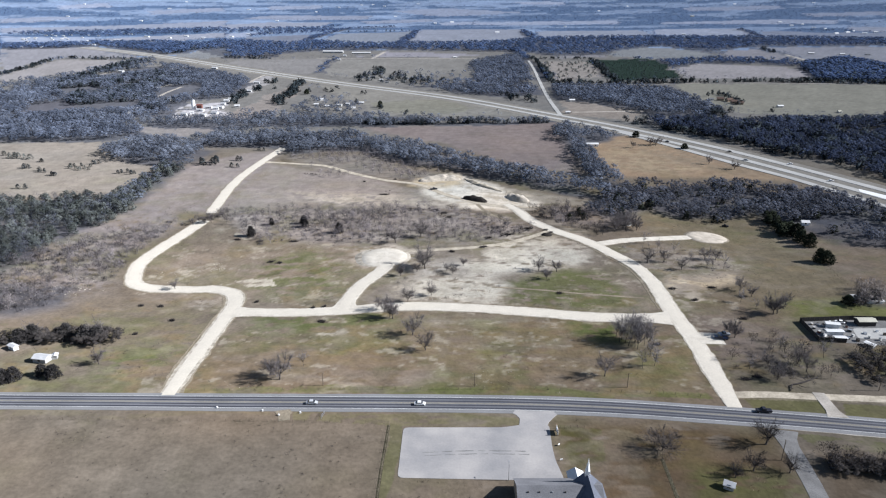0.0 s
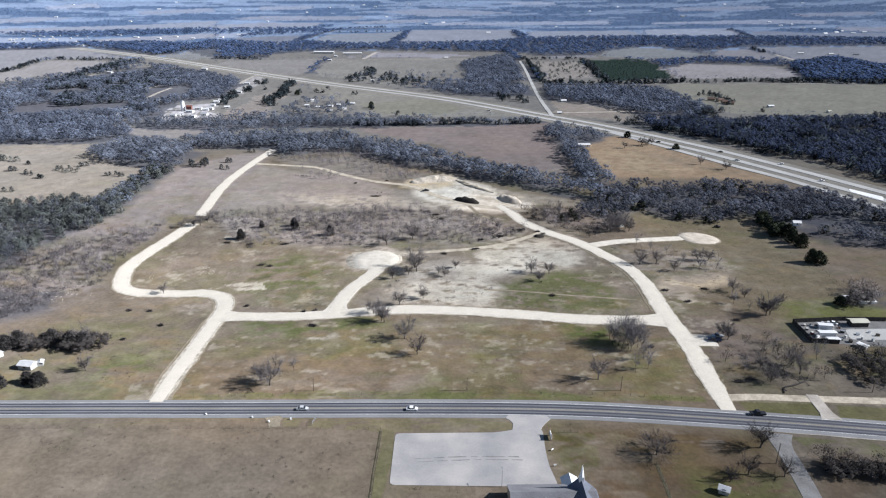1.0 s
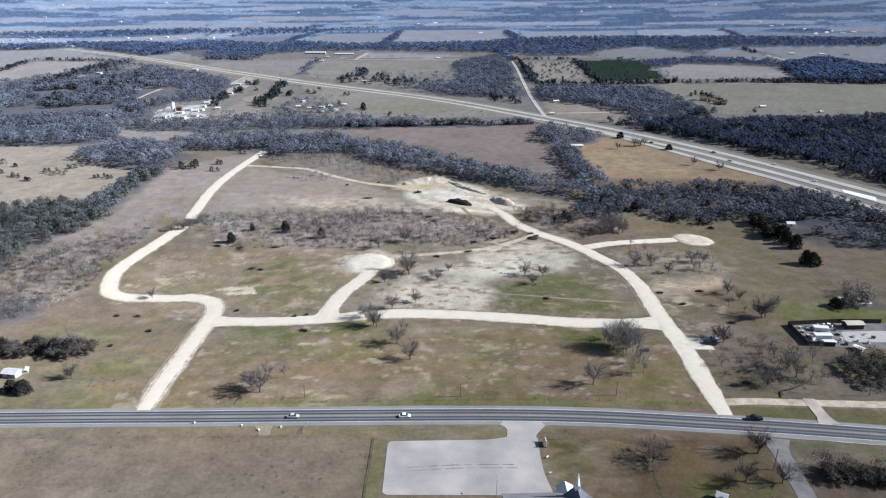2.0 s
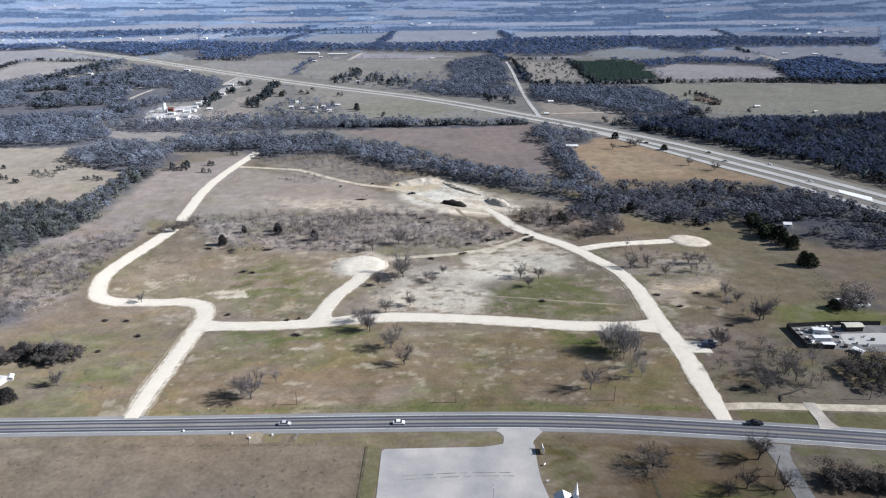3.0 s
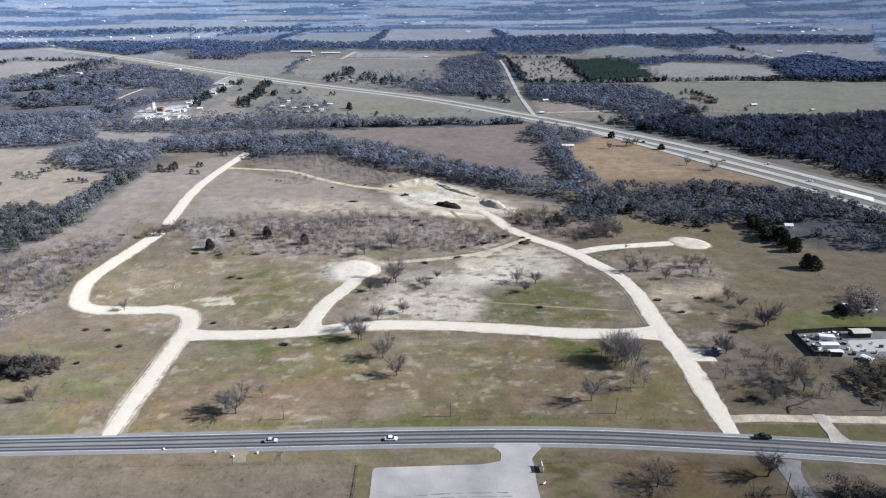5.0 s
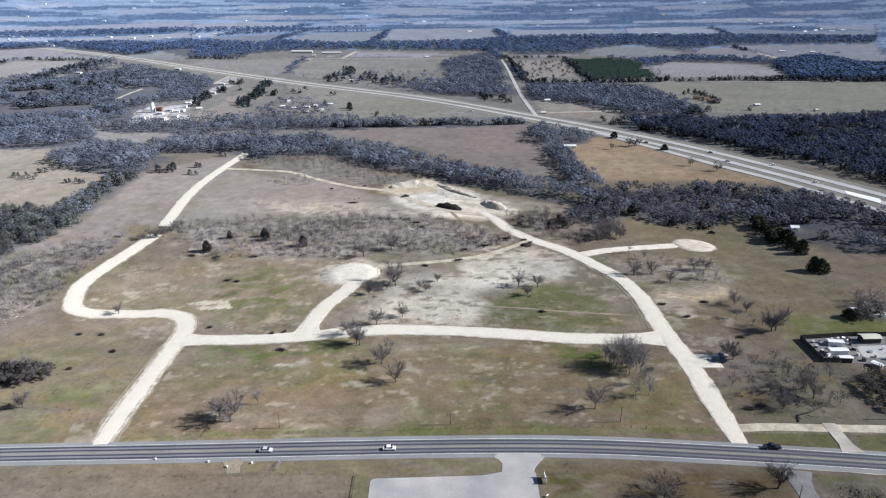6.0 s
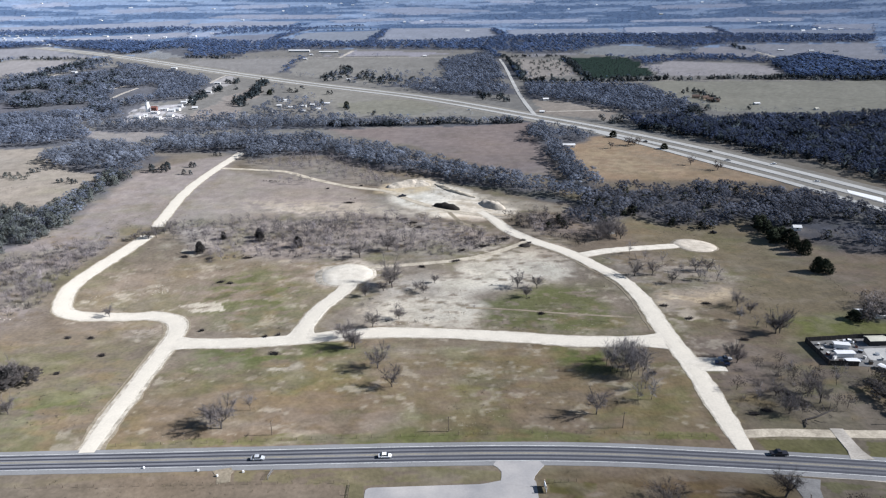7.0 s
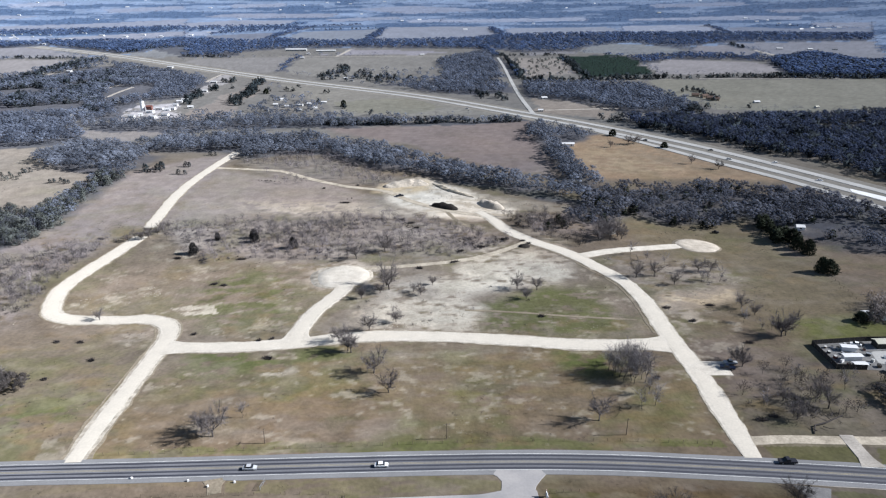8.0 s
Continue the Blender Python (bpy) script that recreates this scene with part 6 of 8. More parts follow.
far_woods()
ground()


# ---- single trees of the site ----
def tube(points, radii, sides):
    """A tapered tube through points, as triangles."""
    pts = [Vector(p) for p in points]
    rings = []
    for i, p in enumerate(pts):
        d = (pts[min(i + 1, len(pts) - 1)] - pts[max(i - 1, 0)]).normalized()
        u = d.orthogonal().normalized()
        v = d.cross(u)
        rings.append([np.array(p + (u * math.cos(6.283 * k / sides) + v * math.sin(6.283 * k / sides)) * radii[i]) for k in range(sides)])
    out = []
    for a, b in zip(rings, rings[1:]):
        for k in range(sides):
            m = (k + 1) % sides
            out += [(a[k], a[m], b[m]), (a[k], b[m], b[k])]
    return out


def bare_tree(height, spread, dense=1.0, stout=1.0):
    """A leafless tree: trunk with forks, limbs and branches, and fine twigs. Returns the wood's and the twigs' triangles."""
    wood_part, twig_part = [], []
    fork = height * rng.uniform(0.20, 0.32)
    lean = np.array([rng.uniform(-0.07, 0.07), rng.uniform(-0.07, 0.07)]) * height
    top = np.array([lean[0], lean[1], fork])
    r0 = height * 0.026 * stout
    wood_part += tube([(0, 0, -0.3), (lean[0] * 0.3, lean[1] * 0.3, fork * 0.5), top], [r0 * 1.35, r0, r0 * 0.85], 7)
    limbs = int(rng.integers(4, 7))
    for k in range(limbs):
        a = k * 6.283 / limbs + rng.uniform(-0.5, 0.5)
        out = spread * rng.uniform(0.5, 1.0)
        end = np.array([math.cos(a) * out, math.sin(a) * out, height * rng.uniform(0.66, 0.98)])
        mid = top * 0.5 + end * 0.5 + np.array([math.cos(a), math.sin(a), -0.3]) * height * 0.06 + rng.normal(0, 0.04, 3) * height
        wood_part += tube([top - np.array([0, 0, 0.2]), mid, end], [r0 * 0.66, r0 * 0.44, r0 * 0.12], 5)
        for q in range(8 if spread > 2 else 4):
            f = rng.uniform(0.3, 1.0)
            s = (top * (1 - f) + mid * f) if q % 2 else (mid * (1 - f) + end * f)
            d = end - top
            d = d / np.linalg.norm(d) + rng.normal(0, 0.6, 3)
            d[2] = max(d[2], -0.1)
            b = s + d * height * rng.uniform(0.16, 0.30)
            wood_part += tube([s, (s + b) / 2 + rng.normal(0, 0.12, 3), b], [r0 * 0.30, r0 * 0.20, r0 * 0.06], 3)
            n = int(44 * dense)
            g = rng.uniform(0.2, 1.0, n)[:, None]
            ts = s * (1 - g) + b * g
            td = d / np.linalg.norm(d) + rng.normal(0, 0.9, (n, 3))
            twig_part.append(sliver(ts, ts + td * height * rng.uniform(0.07, 0.15, n)[:, None], rng.uniform(0.03, 0.06, n)))
    return np.array(wood_part), np.concatenate(twig_part)


def tree_thing(height, spread, dense, label, stout=1.0, twigs=None, haze=0):
    """A leafless tree of the site; haze: how many fine outer twigs fill the crown between the branches."""
    ob = new("bare_tree")
    tagged(ob, label, "tree", "leafless trees of the site")
    trunk, crown = bare_tree(height, spread, dense, stout)
    if haze:
        crown = np.concatenate([crown, wood_tree(haze, 0.0055, 14)[0] * np.array([spread / 0.38, spread / 0.38, height])])
    part("trunk", triangles_of("trunk", trunk, BARK), None, ob)
    part("crown", triangles_of("crown", crown, twigs or TWIG_MID), None, ob)
    return ob


SPREADING = [tree_thing(9, 4.4, d, "grey leafless spreading tree on dry grass", w, None, 650) for d, w in ((1.5, 1.0), (1.7, 0.9), (1.9, 1.1), (1.4, 1.2))]
SLENDER = [tree_thing(9, 1.5, d, "slender pale grey leafless tree on dry grass", 0.36, TWIG_PALE) for d in (0.7, 0.8, 0.9)]
DARK_TREE = [tree_thing(9, 4.4, 1.1, "dark gnarled leafless tree beside a driveway", 1.2, TWIG_DARK, 900)]
DARK_OAK = [tree_thing(7.4, 7.6, 1.0, "dark wide spreading oak on brown grass", 1.3, TWIG_DARK, 3000)]
FIRST_USE = set()


def plant(kind, x, y, height):
    source = kind[int(rng.integers(0, len(kind)))]
    s = height / 9.0
    m = ground_pose(x, y, rng.uniform(0, 360)) @ Matrix.Diagonal((s, s, s, 1))
    if source not in FIRST_USE:
        FIRST_USE.add(source)
        source.matrix_basis = m
        return source
    ob = source.copy()
    scene.collection.objects.link(ob)
    ob.matrix_basis = m
    for child in source.children:
        c = child.copy()
        scene.collection.objects.link(c)
        c.parent = ob
    return ob


for spot, height in zip([(-14.2, 274.8), (-7.7, 260.4), (-68.1, 236.5), (-73.0, 240.1), (68.2, 238.7), (-26.3, 293.3), (-31.0, 301.7), (-11.9, 360.3), (-10.4, 355.1)], (9, 8, 10, 7, 9, 8, 7, 11, 9)):
    plant(SPREADING, *spot, height)
for spot, height in zip([(-60.3, 247.3), (83.2, 269.8), (85.0, 264.5), (89.3, 270.9), (91.3, 267.7), (93.2, 262.5), (94.0, 270.9), (91.6, 246.9), (88.3, 261.5), (91.9, 254.5), (85.9, 245.0), (81.1, 271.9), (89.2, 276.4), (84.0, 266.6), (87.7, 268.7), (89.7, 266.6), (92.2, 264.5), (81.6, 267.7), (95.7, 267.7), (87.8, 263.5)], (7, 12, 11, 12, 11, 12, 11, 9, 10, 9, 8, 10, 11, 11, 12, 11, 10, 11, 10, 11)):
    plant(SLENDER, *spot, height)
for spot, height in zip([(5.9, 347.3), (-18.3, 311.2), (-6.1, 318.6), (-24.8, 291.7), (122.5, 364.6), (133.0, 366.2), (139.7, 354.2), (159.8, 372.1), (166.7, 372.3), (161.3, 324.7), (166.1, 296.2), (168.3, 296.7), (154.5, 248.8), (139.6, 236.0), (154.8, 242.0), (140.7, 247.6)], (5, 7, 6, 7, 8, 7, 6, 7, 6, 7, 9, 8, 8, 7, 7, 5)):
    plant(SPREADING, *spot, height)
for spot, height in zip([(155.6, 357.5), (165.5, 357.5), (155.6, 310.1), (159.9, 302.4), (152.9, 261.2), (131.7, 244.5), (168.4, 253.6), (159.6, 359.2), (164.9, 302.2), (161.1, 329.0), (259.5, 417.7), (130.4, 398.5), (136.2, 388.7), (145.2, 384.2), (150.4, 370.0)], (7, 8, 7, 5, 6, 6, 8, 6, 6, 5, 6, 7, 6, 6, 6)):
    plant(SLENDER, *spot, height)
for spot, height in zip([(105.0, 179.8), (116.7, 178.8), (97.5, 176.5)], (7, 6, 5)):
    plant(DARK_TREE, *spot, height)
for spot, height in zip([(-150.8, 250.7), (-193.3, 274.5), (-166.0, 278.5), (135.4, 275.3), (136.7, 272.1), (-151.4, 338.7), (2.1, 351.5), (12.2, 359.9), (-30.6, 398.4), (-14.4, 408.5), (164.5, 317.3), (177.6, 307.1)], (6, 7, 7, 7, 6, 5, 4, 4, 8, 9, 5, 6)):
    plant(SPREADING, *spot, height)


plant(DARK_TREE, *[(115.5, 193.8)][0], 9.0)
plant(DARK_OAK, *[(77.5, 190.5)][0], 7.6)
for spot, height in zip([(55.8, 352.0), (65.9, 350.1), (58.6, 339.8), (-24.0, 345.5), (-15.0, 350.8)], (7, 6, 5, 5, 5)):
    plant(SPREADING, *spot, height)


for spot, height in zip([(-172.3, 439.9), (-167.6, 437.7), (-163.6, 440.0), (-161.0, 447.0), (-159.2, 451.8), (-157.4, 456.7), (-168.2, 449.3), (-174.7, 435.4)], (5, 5, 6, 5, 6, 5, 4, 5)):
    plant(SPREADING, *spot, height)


for spot, height in zip([(121.1, 428.6), (125.5, 424.4), (131.7, 429.8), (124.9, 437.3), (131.2, 436.9), (132.8, 425.3), (117.0, 421.2)], (9, 8, 9, 8, 8, 7, 8)):
    plant(SPREADING, *spot, height)


for spot, height in zip([(220.6, 693.4), (225.8, 690.6), (232.3, 696.3), (251.4, 608.8), (268.0, 589.5), (198.8, 679.5)], (8, 7, 7, 7, 7, 6)):
    plant(SPREADING, *spot, height)


# ---- evergreens that stand alone ----
def cedar(x, y, height, width, label, mat):
    ob = thing("cedar_tree", x, y, rng.uniform(0, 360), label, "tree", "evergreens")
    part("trunk", triangles_of("trunk", np.array(tube([(0, 0, -0.3), (0.05, 0, height * 0.3), (0, 0, height * 0.85)], [height * 0.03, height * 0.02, 0.02], 6)), BARK), None, ob)
    tris = leaf_crown(2400, 0.036, 0.48, 0.0)
    part("crown", triangles_of("crown", tris * np.array([width, width, height]), mat), None, ob)


for spot, h, w in zip([(230.9, 367.1), (228.0, 369.3), (238.4, 399.6), (237.2, 409.2), (-128.5, 414.9), (-95.4, 430.4), (-119.7, 435.4), (-97.5, 437.2), (-70.1, 418.6), (210.6, 308.5), (-164.2, 239.3), (-170.0, 241.1), (-179.6, 237.2), (-183.2, 235.3), (-168.8, 273.4), (-163.7, 274.8), (-177.9, 275.5), (-192.6, 273.4), (-197.6, 270.7), (312.4, 845.9), (361.0, 897.8), (216.9, 734.9), (250.8, 674.4), (59.1, 576.4), (-88.8, 942.3), (-218, 1071)],
                      (8, 9, 9, 8, 7, 6, 5, 6, 7, 5, 6, 5, 6, 6, 8, 7, 8, 8, 7, 7, 7, 7, 6, 8, 9, 8), (11, 7, 9, 9, 6, 6, 4, 6, 6, 7, 7, 6, 7, 7, 9, 8, 8, 8, 8, 8, 8, 9, 8, 8, 9, 9)):
    cedar(*spot, h, w, "dark green rounded cedar on open ground", SCRUB if math.hypot(*spot) < 480 and spot[0] < 0 else CEDAR)


# ---- buildings ----
ROOF_GREY = material("grey_shingle_roof", (0.185, 0.185, 0.195), 0.9, 0.4, 0.15, 5.0, 0.12)
ROOF_BLUE = material("slate_blue_shingle_roof", (0.13, 0.14, 0.17), 0.9, 0.4, 0.15, 5.0, 0.12)
ROOF_BROWN = material("brown_shingle_roof", (0.16, 0.115, 0.095), 0.9, 0.4, 0.2, 4.0, 0.15)
ROOF_TAN = material("tan_metal_roof", (0.40, 0.385, 0.32), 0.6, 0.4, 0.1, 4.0, 0.12)
ROOF_WHITE = material("white_metal_roof", (0.58, 0.58, 0.58), 0.5, 0.4, 0.06, 4.0, 0.10)
BRICK_WALL = material("tan_brick_wall", (0.36, 0.28, 0.21), 0.9, 0.3, 0.2, 3.0, 0.15)
GREY_WALL = material("grey_siding", (0.40, 0.40, 0.39), 0.8, 0.3, 0.1, 3.0, 0.12)
DARK_WALL = material("dark_weathered_boards", (0.055, 0.052, 0.05), 0.9, 0.4, 0.3, 3.0, 0.2)
GLASS_DARK = material("dark_window_glass", (0.02, 0.022, 0.026), 0.12, 0.5, 0.05, 4.0, 0.05)
RUBBER = material("black_rubber", (0.02, 0.02, 0.02), 0.9, 0.1, 0.2, 1.0, 0.1)
STEEL = material("galvanised_steel", (0.45, 0.46, 0.47), 0.45, 0.2, 0.1, 2.0, 0.1, metal=0.8)
POLE_WOOD = material("weathered_pole_wood", (0.16, 0.13, 0.10), 0.9, 0.2, 0.3, 2.0, 0.2)
WIRE = material("rusty_fence_wire", (0.14, 0.11, 0.09), 0.7, 0.2, 0.2, 2.0, 0.2)
RED_RUST = material("rust_red_metal", (0.17, 0.075, 0.06), 0.7, 0.3, 0.2, 3.0, 0.2)


def gable_roof(half, y0, y1, eave, ridge, over=0.4, thick=0.18):
    """A pitched roof whose ridge runs along y."""
    slope = (ridge - eave) / half
    e, ez = half + over, eave - slope * over
    return prism([(-e, ez), (0, ridge), (e, ez), (e, ez + thick), (0, ridge + thick * 1.25), (-e, ez + thick)], y0 - over, y1 + over)


def gable_wall(half, y0, y1, eave, ridge):
    return prism([(-half, -0.4), (half, -0.4), (half, eave), (0, ridge), (-half, eave)], y0, y1)


def house(x, y, long, wide, eave, ridge, turn, wall, roof, label, name="house", category="house", openings=True, group="far houses"):
    ob = thing(name, x, y, turn, label, category, group)
    w = part("wall", gable_wall(wide / 2, -long / 2, long / 2, eave, ridge), wall, ob)
    part("roof", gable_roof(wide / 2, -long / 2, long / 2, eave, ridge), roof, ob)
    if openings:
        for side in (-1, 1):
            for k in range(max(1, int(long // 5))):
                yy = -long / 2 + (k + 0.5) * long / max(1, int(long // 5))
                part("window", box(side * wide / 2 - 0.05, side * wide / 2 + 0.05, yy - 0.6, yy + 0.6, 0.9, 2.1), GLASS_DARK, w)
        part("door", box(-0.5, 0.5, -long / 2 - 0.06, -long / 2 + 0.04, 0.0, 2.05), GREY_WALL, w)
    return ob


def church():
    ob = thing("church", 40, 165, 0, "grey-roofed church with white steeple beside its parking lot", "church")
    nave = part("nave_wall", gable_wall(7.6, -21.2, 21.2, 3.4, 7.2), BRICK_WALL, ob)
    nave.matrix_basis = pose(36.4, 164.2, 0, 0, 0, 90) @ Matrix.Diagonal((1, 0.62, 1, 1))
    roof = part("nave_roof", gable_roof(7.6, -21.2, 21.2, 3.4, 7.2), ROOF_GREY, ob, "grey shingle roof")
    roof.matrix_basis = nave.matrix_basis
    wing = part("wing_wall", gable_wall(5.1, -14, 12.5, 3.6, 8.4), BRICK_WALL, ob)
    wing.matrix_basis = pose(45.8, 156.6, 0)
    r = part("wing_roof", gable_roof(5.1, -14, 12.5, 3.6, 8.4), ROOF_BLUE, ob, "slate blue shingle roof")
    r.matrix_basis = wing.matrix_basis
    for k, x in enumerate((26.5, 30.0, 34.0, 38.0)):
        part("roof_vent", box(x - 0.22, x + 0.22, 162.0, 162.4, 6.0, 6.75, 0.04), STEEL if k == 2 else DARK_WALL, ob)
    base = part("steeple_base", box(45.1, 46.5, 167.4, 168.8, 7.2, 10.0, 0.05), WHITE_PAINT, ob)
    spire = bmesh.new()
    bmesh.ops.create_cone(spire, cap_ends=True, segments=8, radius1=0.75, radius2=0.02, depth=4.4, matrix=Matrix.Translation((45.8, 168.1, 12.2)))
    part("spire", spire, WHITE_PAINT, base, "white pointed spire")
    porch = part("porch_roof", gable_roof(2.4, -2.6, 2.6, 3.2, 4.6), ROOF_WHITE, ob, "white porch roof")
    porch.matrix_basis = pose(43.6, 172.8, 0)
    for sx in (-2.1, 2.1):
        for sy in (-0.2, 2.2):
            part("porch_post", rod((43.6 + sx, 172.8 + sy, -0.3), (43.6 + sx, 172.8 + sy, 3.3), 0.11, 0.11), WHITE_PAINT, ob)
    for k in range(4):
        y = 158 + k * 3.0
        part("window", box(5.06, 5.16, y - 157.7, y - 156.7, 1.0, 2.8), GLASS_DARK, wing)
    for k in range(5):
        x = 25 + k * 4.0
        part("window", box(x - 0.5, x + 0.5, 156.52, 156.64, 1.0, 2.6), GLASS_DARK, ob)
    for piece in ob.children:
        piece.matrix_basis = pose(-40, -165, 0) @ piece.matrix_basis


church()


def church_sign():
    ob = thing("church_sign", 41.9, 200.2, 2, "white sign board beside the lot entrance", "sign")
    part("board", box(-0.12, 0.12, -1.7, 1.7, 0.5, 2.3, 0.04), WHITE_PAINT, ob)
    for y in (-1.5, 1.5):
        part("post", box(-0.16, 0.16, y - 0.16, y + 0.16, -0.4, 2.7, 0.03), BRICK_WALL, ob)
    for k, (w, z) in enumerate(((2.2, 1.95), (2.6, 1.45), (1.6, 1.0))):
        part("lettering_bar", box(0.121, 0.135, -w / 2, w / 2, z - 0.13, z + 0.13), DARK_WALL, ob)


church_sign()
for spot, turn in zip([(40.9, 184.8), (41.4, 193.0)], (10, 40)):
    ob = thing("yard_sign", *spot, turn, "small white sign on two stakes in the grass", "sign", "small signs")
    part("panel", box(-0.5, 0.5, -0.04, 0.04, 0.35, 0.95, 0.02), WHITE_PAINT, ob)
    for x in (-0.4, 0.4):
        part("stake", rod((x, 0, -0.3), (x, 0, 0.6), 0.05, 0.05, 6), POLE_WOOD, ob)


def light_pole(x, y):
    ob = thing("light_pole", x, y, 0, "slim grey light pole at the edge of the lot", "pole")
    part("post", rod((0, 0, -0.3), (0, 0, 6.8), 0.10, 0.06), STEEL, ob)
    part("arm", rod((0, 0, 6.7), (0, 1.0, 6.9), 0.04, 0.04, 6), STEEL, ob)
    part("lamp_head", box(-0.15, 0.15, 0.8, 1.4, 6.82, 6.98, 0.03), STEEL, ob)


light_pole(*[(21.8, 174.9)][0])


def utility_pole(x, y, height, turn=0.0):
    ob = thing("utility_pole", x, y, turn, "weathered wooden utility pole by the highway", "pole", "utility poles")
    part("post", rod((0, 0, -0.5), (0, 0, height), 0.17, 0.11), POLE_WOOD, ob)
    part("crossarm", box(-1.1, 1.1, -0.06, 0.06, height - 0.7, height - 0.56, 0.01), POLE_WOOD, ob)
    for dx in (-1.0, 0.0, 1.0):
        part("insulator", rod((dx, 0, height - 0.56), (dx, 0, height - 0.34), 0.05, 0.03, 6), STEEL, ob)


for spot, h in zip([(13.1, 231.0), (75.5, 230.2), (177.0, 227.9)], (6.5, 7.0, 7.0)):
    utility_pole(*spot, h, 15)
for spot, h in zip([(117.0, 185.2), (-49.1, 231.8)], (8.5, 6.0)):
    utility_pole(*spot, h, 70)


def fence(line, gap, label):
    """Wooden posts with three wires."""
    pts = spline(line, gap)
    x0, y0 = pts[0]
    ob = thing("wire_fence", float(x0), float(y0), 0, label, "fence", "field fences")
    zb = float(elev(x0, y0))
    shared = None
    for px, py in pts:
        if shared is None:
            shared = part("post", rod((0, 0, -0.3), (0, 0, 1.35), 0.075, 0.065, 6), POLE_WOOD, ob)
            continue
        c = shared.copy()
        scene.collection.objects.link(c)
        c.matrix_basis = pose(px - x0, py - y0, float(elev(px, py)) - zb)
    for z in (0.45, 0.8, 1.15):
        pts3 = [(px - x0, py - y0, float(elev(px, py)) - zb + z) for px, py in pts]
        part("wire", triangles_of("wire", np.array(tube(pts3, [0.012] * len(pts3), 3)), WIRE), None, ob)


fence([(-19.7, 205.1), (-20.1, 195.2), (-20.5, 180.7), (-20.7, 166.8), (-21.0, 155.3)], 4.0, "post and wire fence along a pasture edge")
fence([(-167.4, 208.5), (-124.5, 208.2), (-81.5, 207.3), (-47.3, 206.6), (-20.1, 205.8)], 4.5, "post and wire fence along the highway pasture")
fence([(75.9, 185.4), (75.7, 178.6), (75.3, 170.5), (74.8, 162.4)], 3.0, "dark post and wire fence across a yard")
fence([(43.2, 202.8), (47.5, 203.2), (52.5, 203.2)], 3.0, "short post and wire fence beside the lot")
fence([(233.1, 384.1), (227.8, 355.6), (224.4, 332.6), (222.7, 314.0)], 4.5, "post and wire fence beside a meadow")
fence([(-101.8, 228.3), (-65.0, 228.3), (-19.1, 228.5), (26.8, 228.5), (72.4, 226.9), (103.2, 223.8)], 5.0, "post and wire fence along the highway verge")

def utility_box(x, y):
    ob = thing("utility_box", x, y, rng.uniform(0, 90), "small pale utility box on the grass verge", "utility box", "utility boxes")
    part("cabinet", box(-0.28, 0.28, -0.22, 0.22, 0.05, 0.7, 0.03), WHITE_PAINT, ob)
    part("base_slab", box(-0.4, 0.4, -0.35, 0.35, -0.2, 0.06), CONCRETE, ob)


for spot in [(-87.7, 216.0), (-69.4, 213.9), (-54.6, 212.6), (-62.5, 211.0)]:
    utility_box(*spot)


def pipe_gate(x, y, turn):
    ob = thing("pipe_gate", x, y, turn, "grey steel pipe gate at a field entrance", "gate")
    for dx in (-2.0, 2.0):
        part("gate_post", rod((dx, 0, -0.4), (dx, 0, 1.6), 0.09, 0.09), STEEL, ob)
    for z in (0.35, 0.75, 1.15, 1.45):
        part("rail", rod((-2.0, 0, z), (2.0, 0, z), 0.035, 0.035, 6), STEEL, ob)


pipe_gate(*[(-45.5, 210.6)][0], 78)

# white homestead and sheds west of the site
house(*[(-176.9, 253.4)][0], 6.2, 4.2, 2.2, 3.1, 80, GREY_WALL, ROOF_WHITE, "small white metal-roofed homestead among evergreens", group="near houses")
house(*[(-196.3, 264.0)][0], 4.5, 2.2, 1.9, 2.2, 60, WHITE_PAINT, ROOF_WHITE, "white trailer home beside a homestead", "trailer_home", "trailer", group="near houses")
house(*[(-172.9, 256.1)][0], 2.6, 2, 1.6, 2.0, 20, GREY_WALL, ROOF_WHITE, "small grey shed beside a homestead", "shed", "shed", False, "near houses")
# sheds by the old drive
house(*[(93.3, 171.5)][0], 3.0, 2.4, 1.8, 2.6, 60, GREY_WALL, ROOF_WHITE, "small pale gabled shed in a yard", "shed", "shed", True, "near houses")
house(*[(99.3, 159.6)][0], 14, 7, 2.6, 4.2, 88, WHITE_PAINT, ROOF_WHITE, "long low white-roofed house in a yard", "house", "house", True, "near houses")
house(*[(128.7, 436.6)][0], 6, 4.5, 2.6, 4.4, 30, GREY_WALL, ROOF_GREY, "weathered grey house among leafless trees", group="near houses")
house(*[(256.5, 440.8)][0], 5, 4, 2.2, 3.2, 80, WHITE_PAINT, ROOF_WHITE, "small white shed among leafless trees", "shed", "shed", group="near houses")
house(*[(157.9, 687.5)][0], 12, 5, 2.6, 3.6, 88, WHITE_PAINT, ROOF_WHITE, "long white barn behind a tree row", "barn", "barn")


# ---- fenced yard with sheds and vehicles ----
YARD = [(175.3, 288.3), (174.3, 268.6), (186.3, 267.2), (205.1, 264.5), (225.1, 263.7), (243.2, 287.9), (222.0, 289.3), (200.3, 290.2)]
slab("yard_ground", YARD, material("yard_gravel", (0.20, 0.195, 0.19), 0.95, 0.5, 0.15, 5.0, 0.25), 0.05, "pale gravel ground of a fenced yard", "yard")


slab("yard_pad", [(197.1, 281.3), (216.8, 281.7), (229.2, 280.1), (222.2, 270.3), (194.1, 271.4)], CONCRETE, 0.08, "pale concrete pad in a fenced yard", "yard")


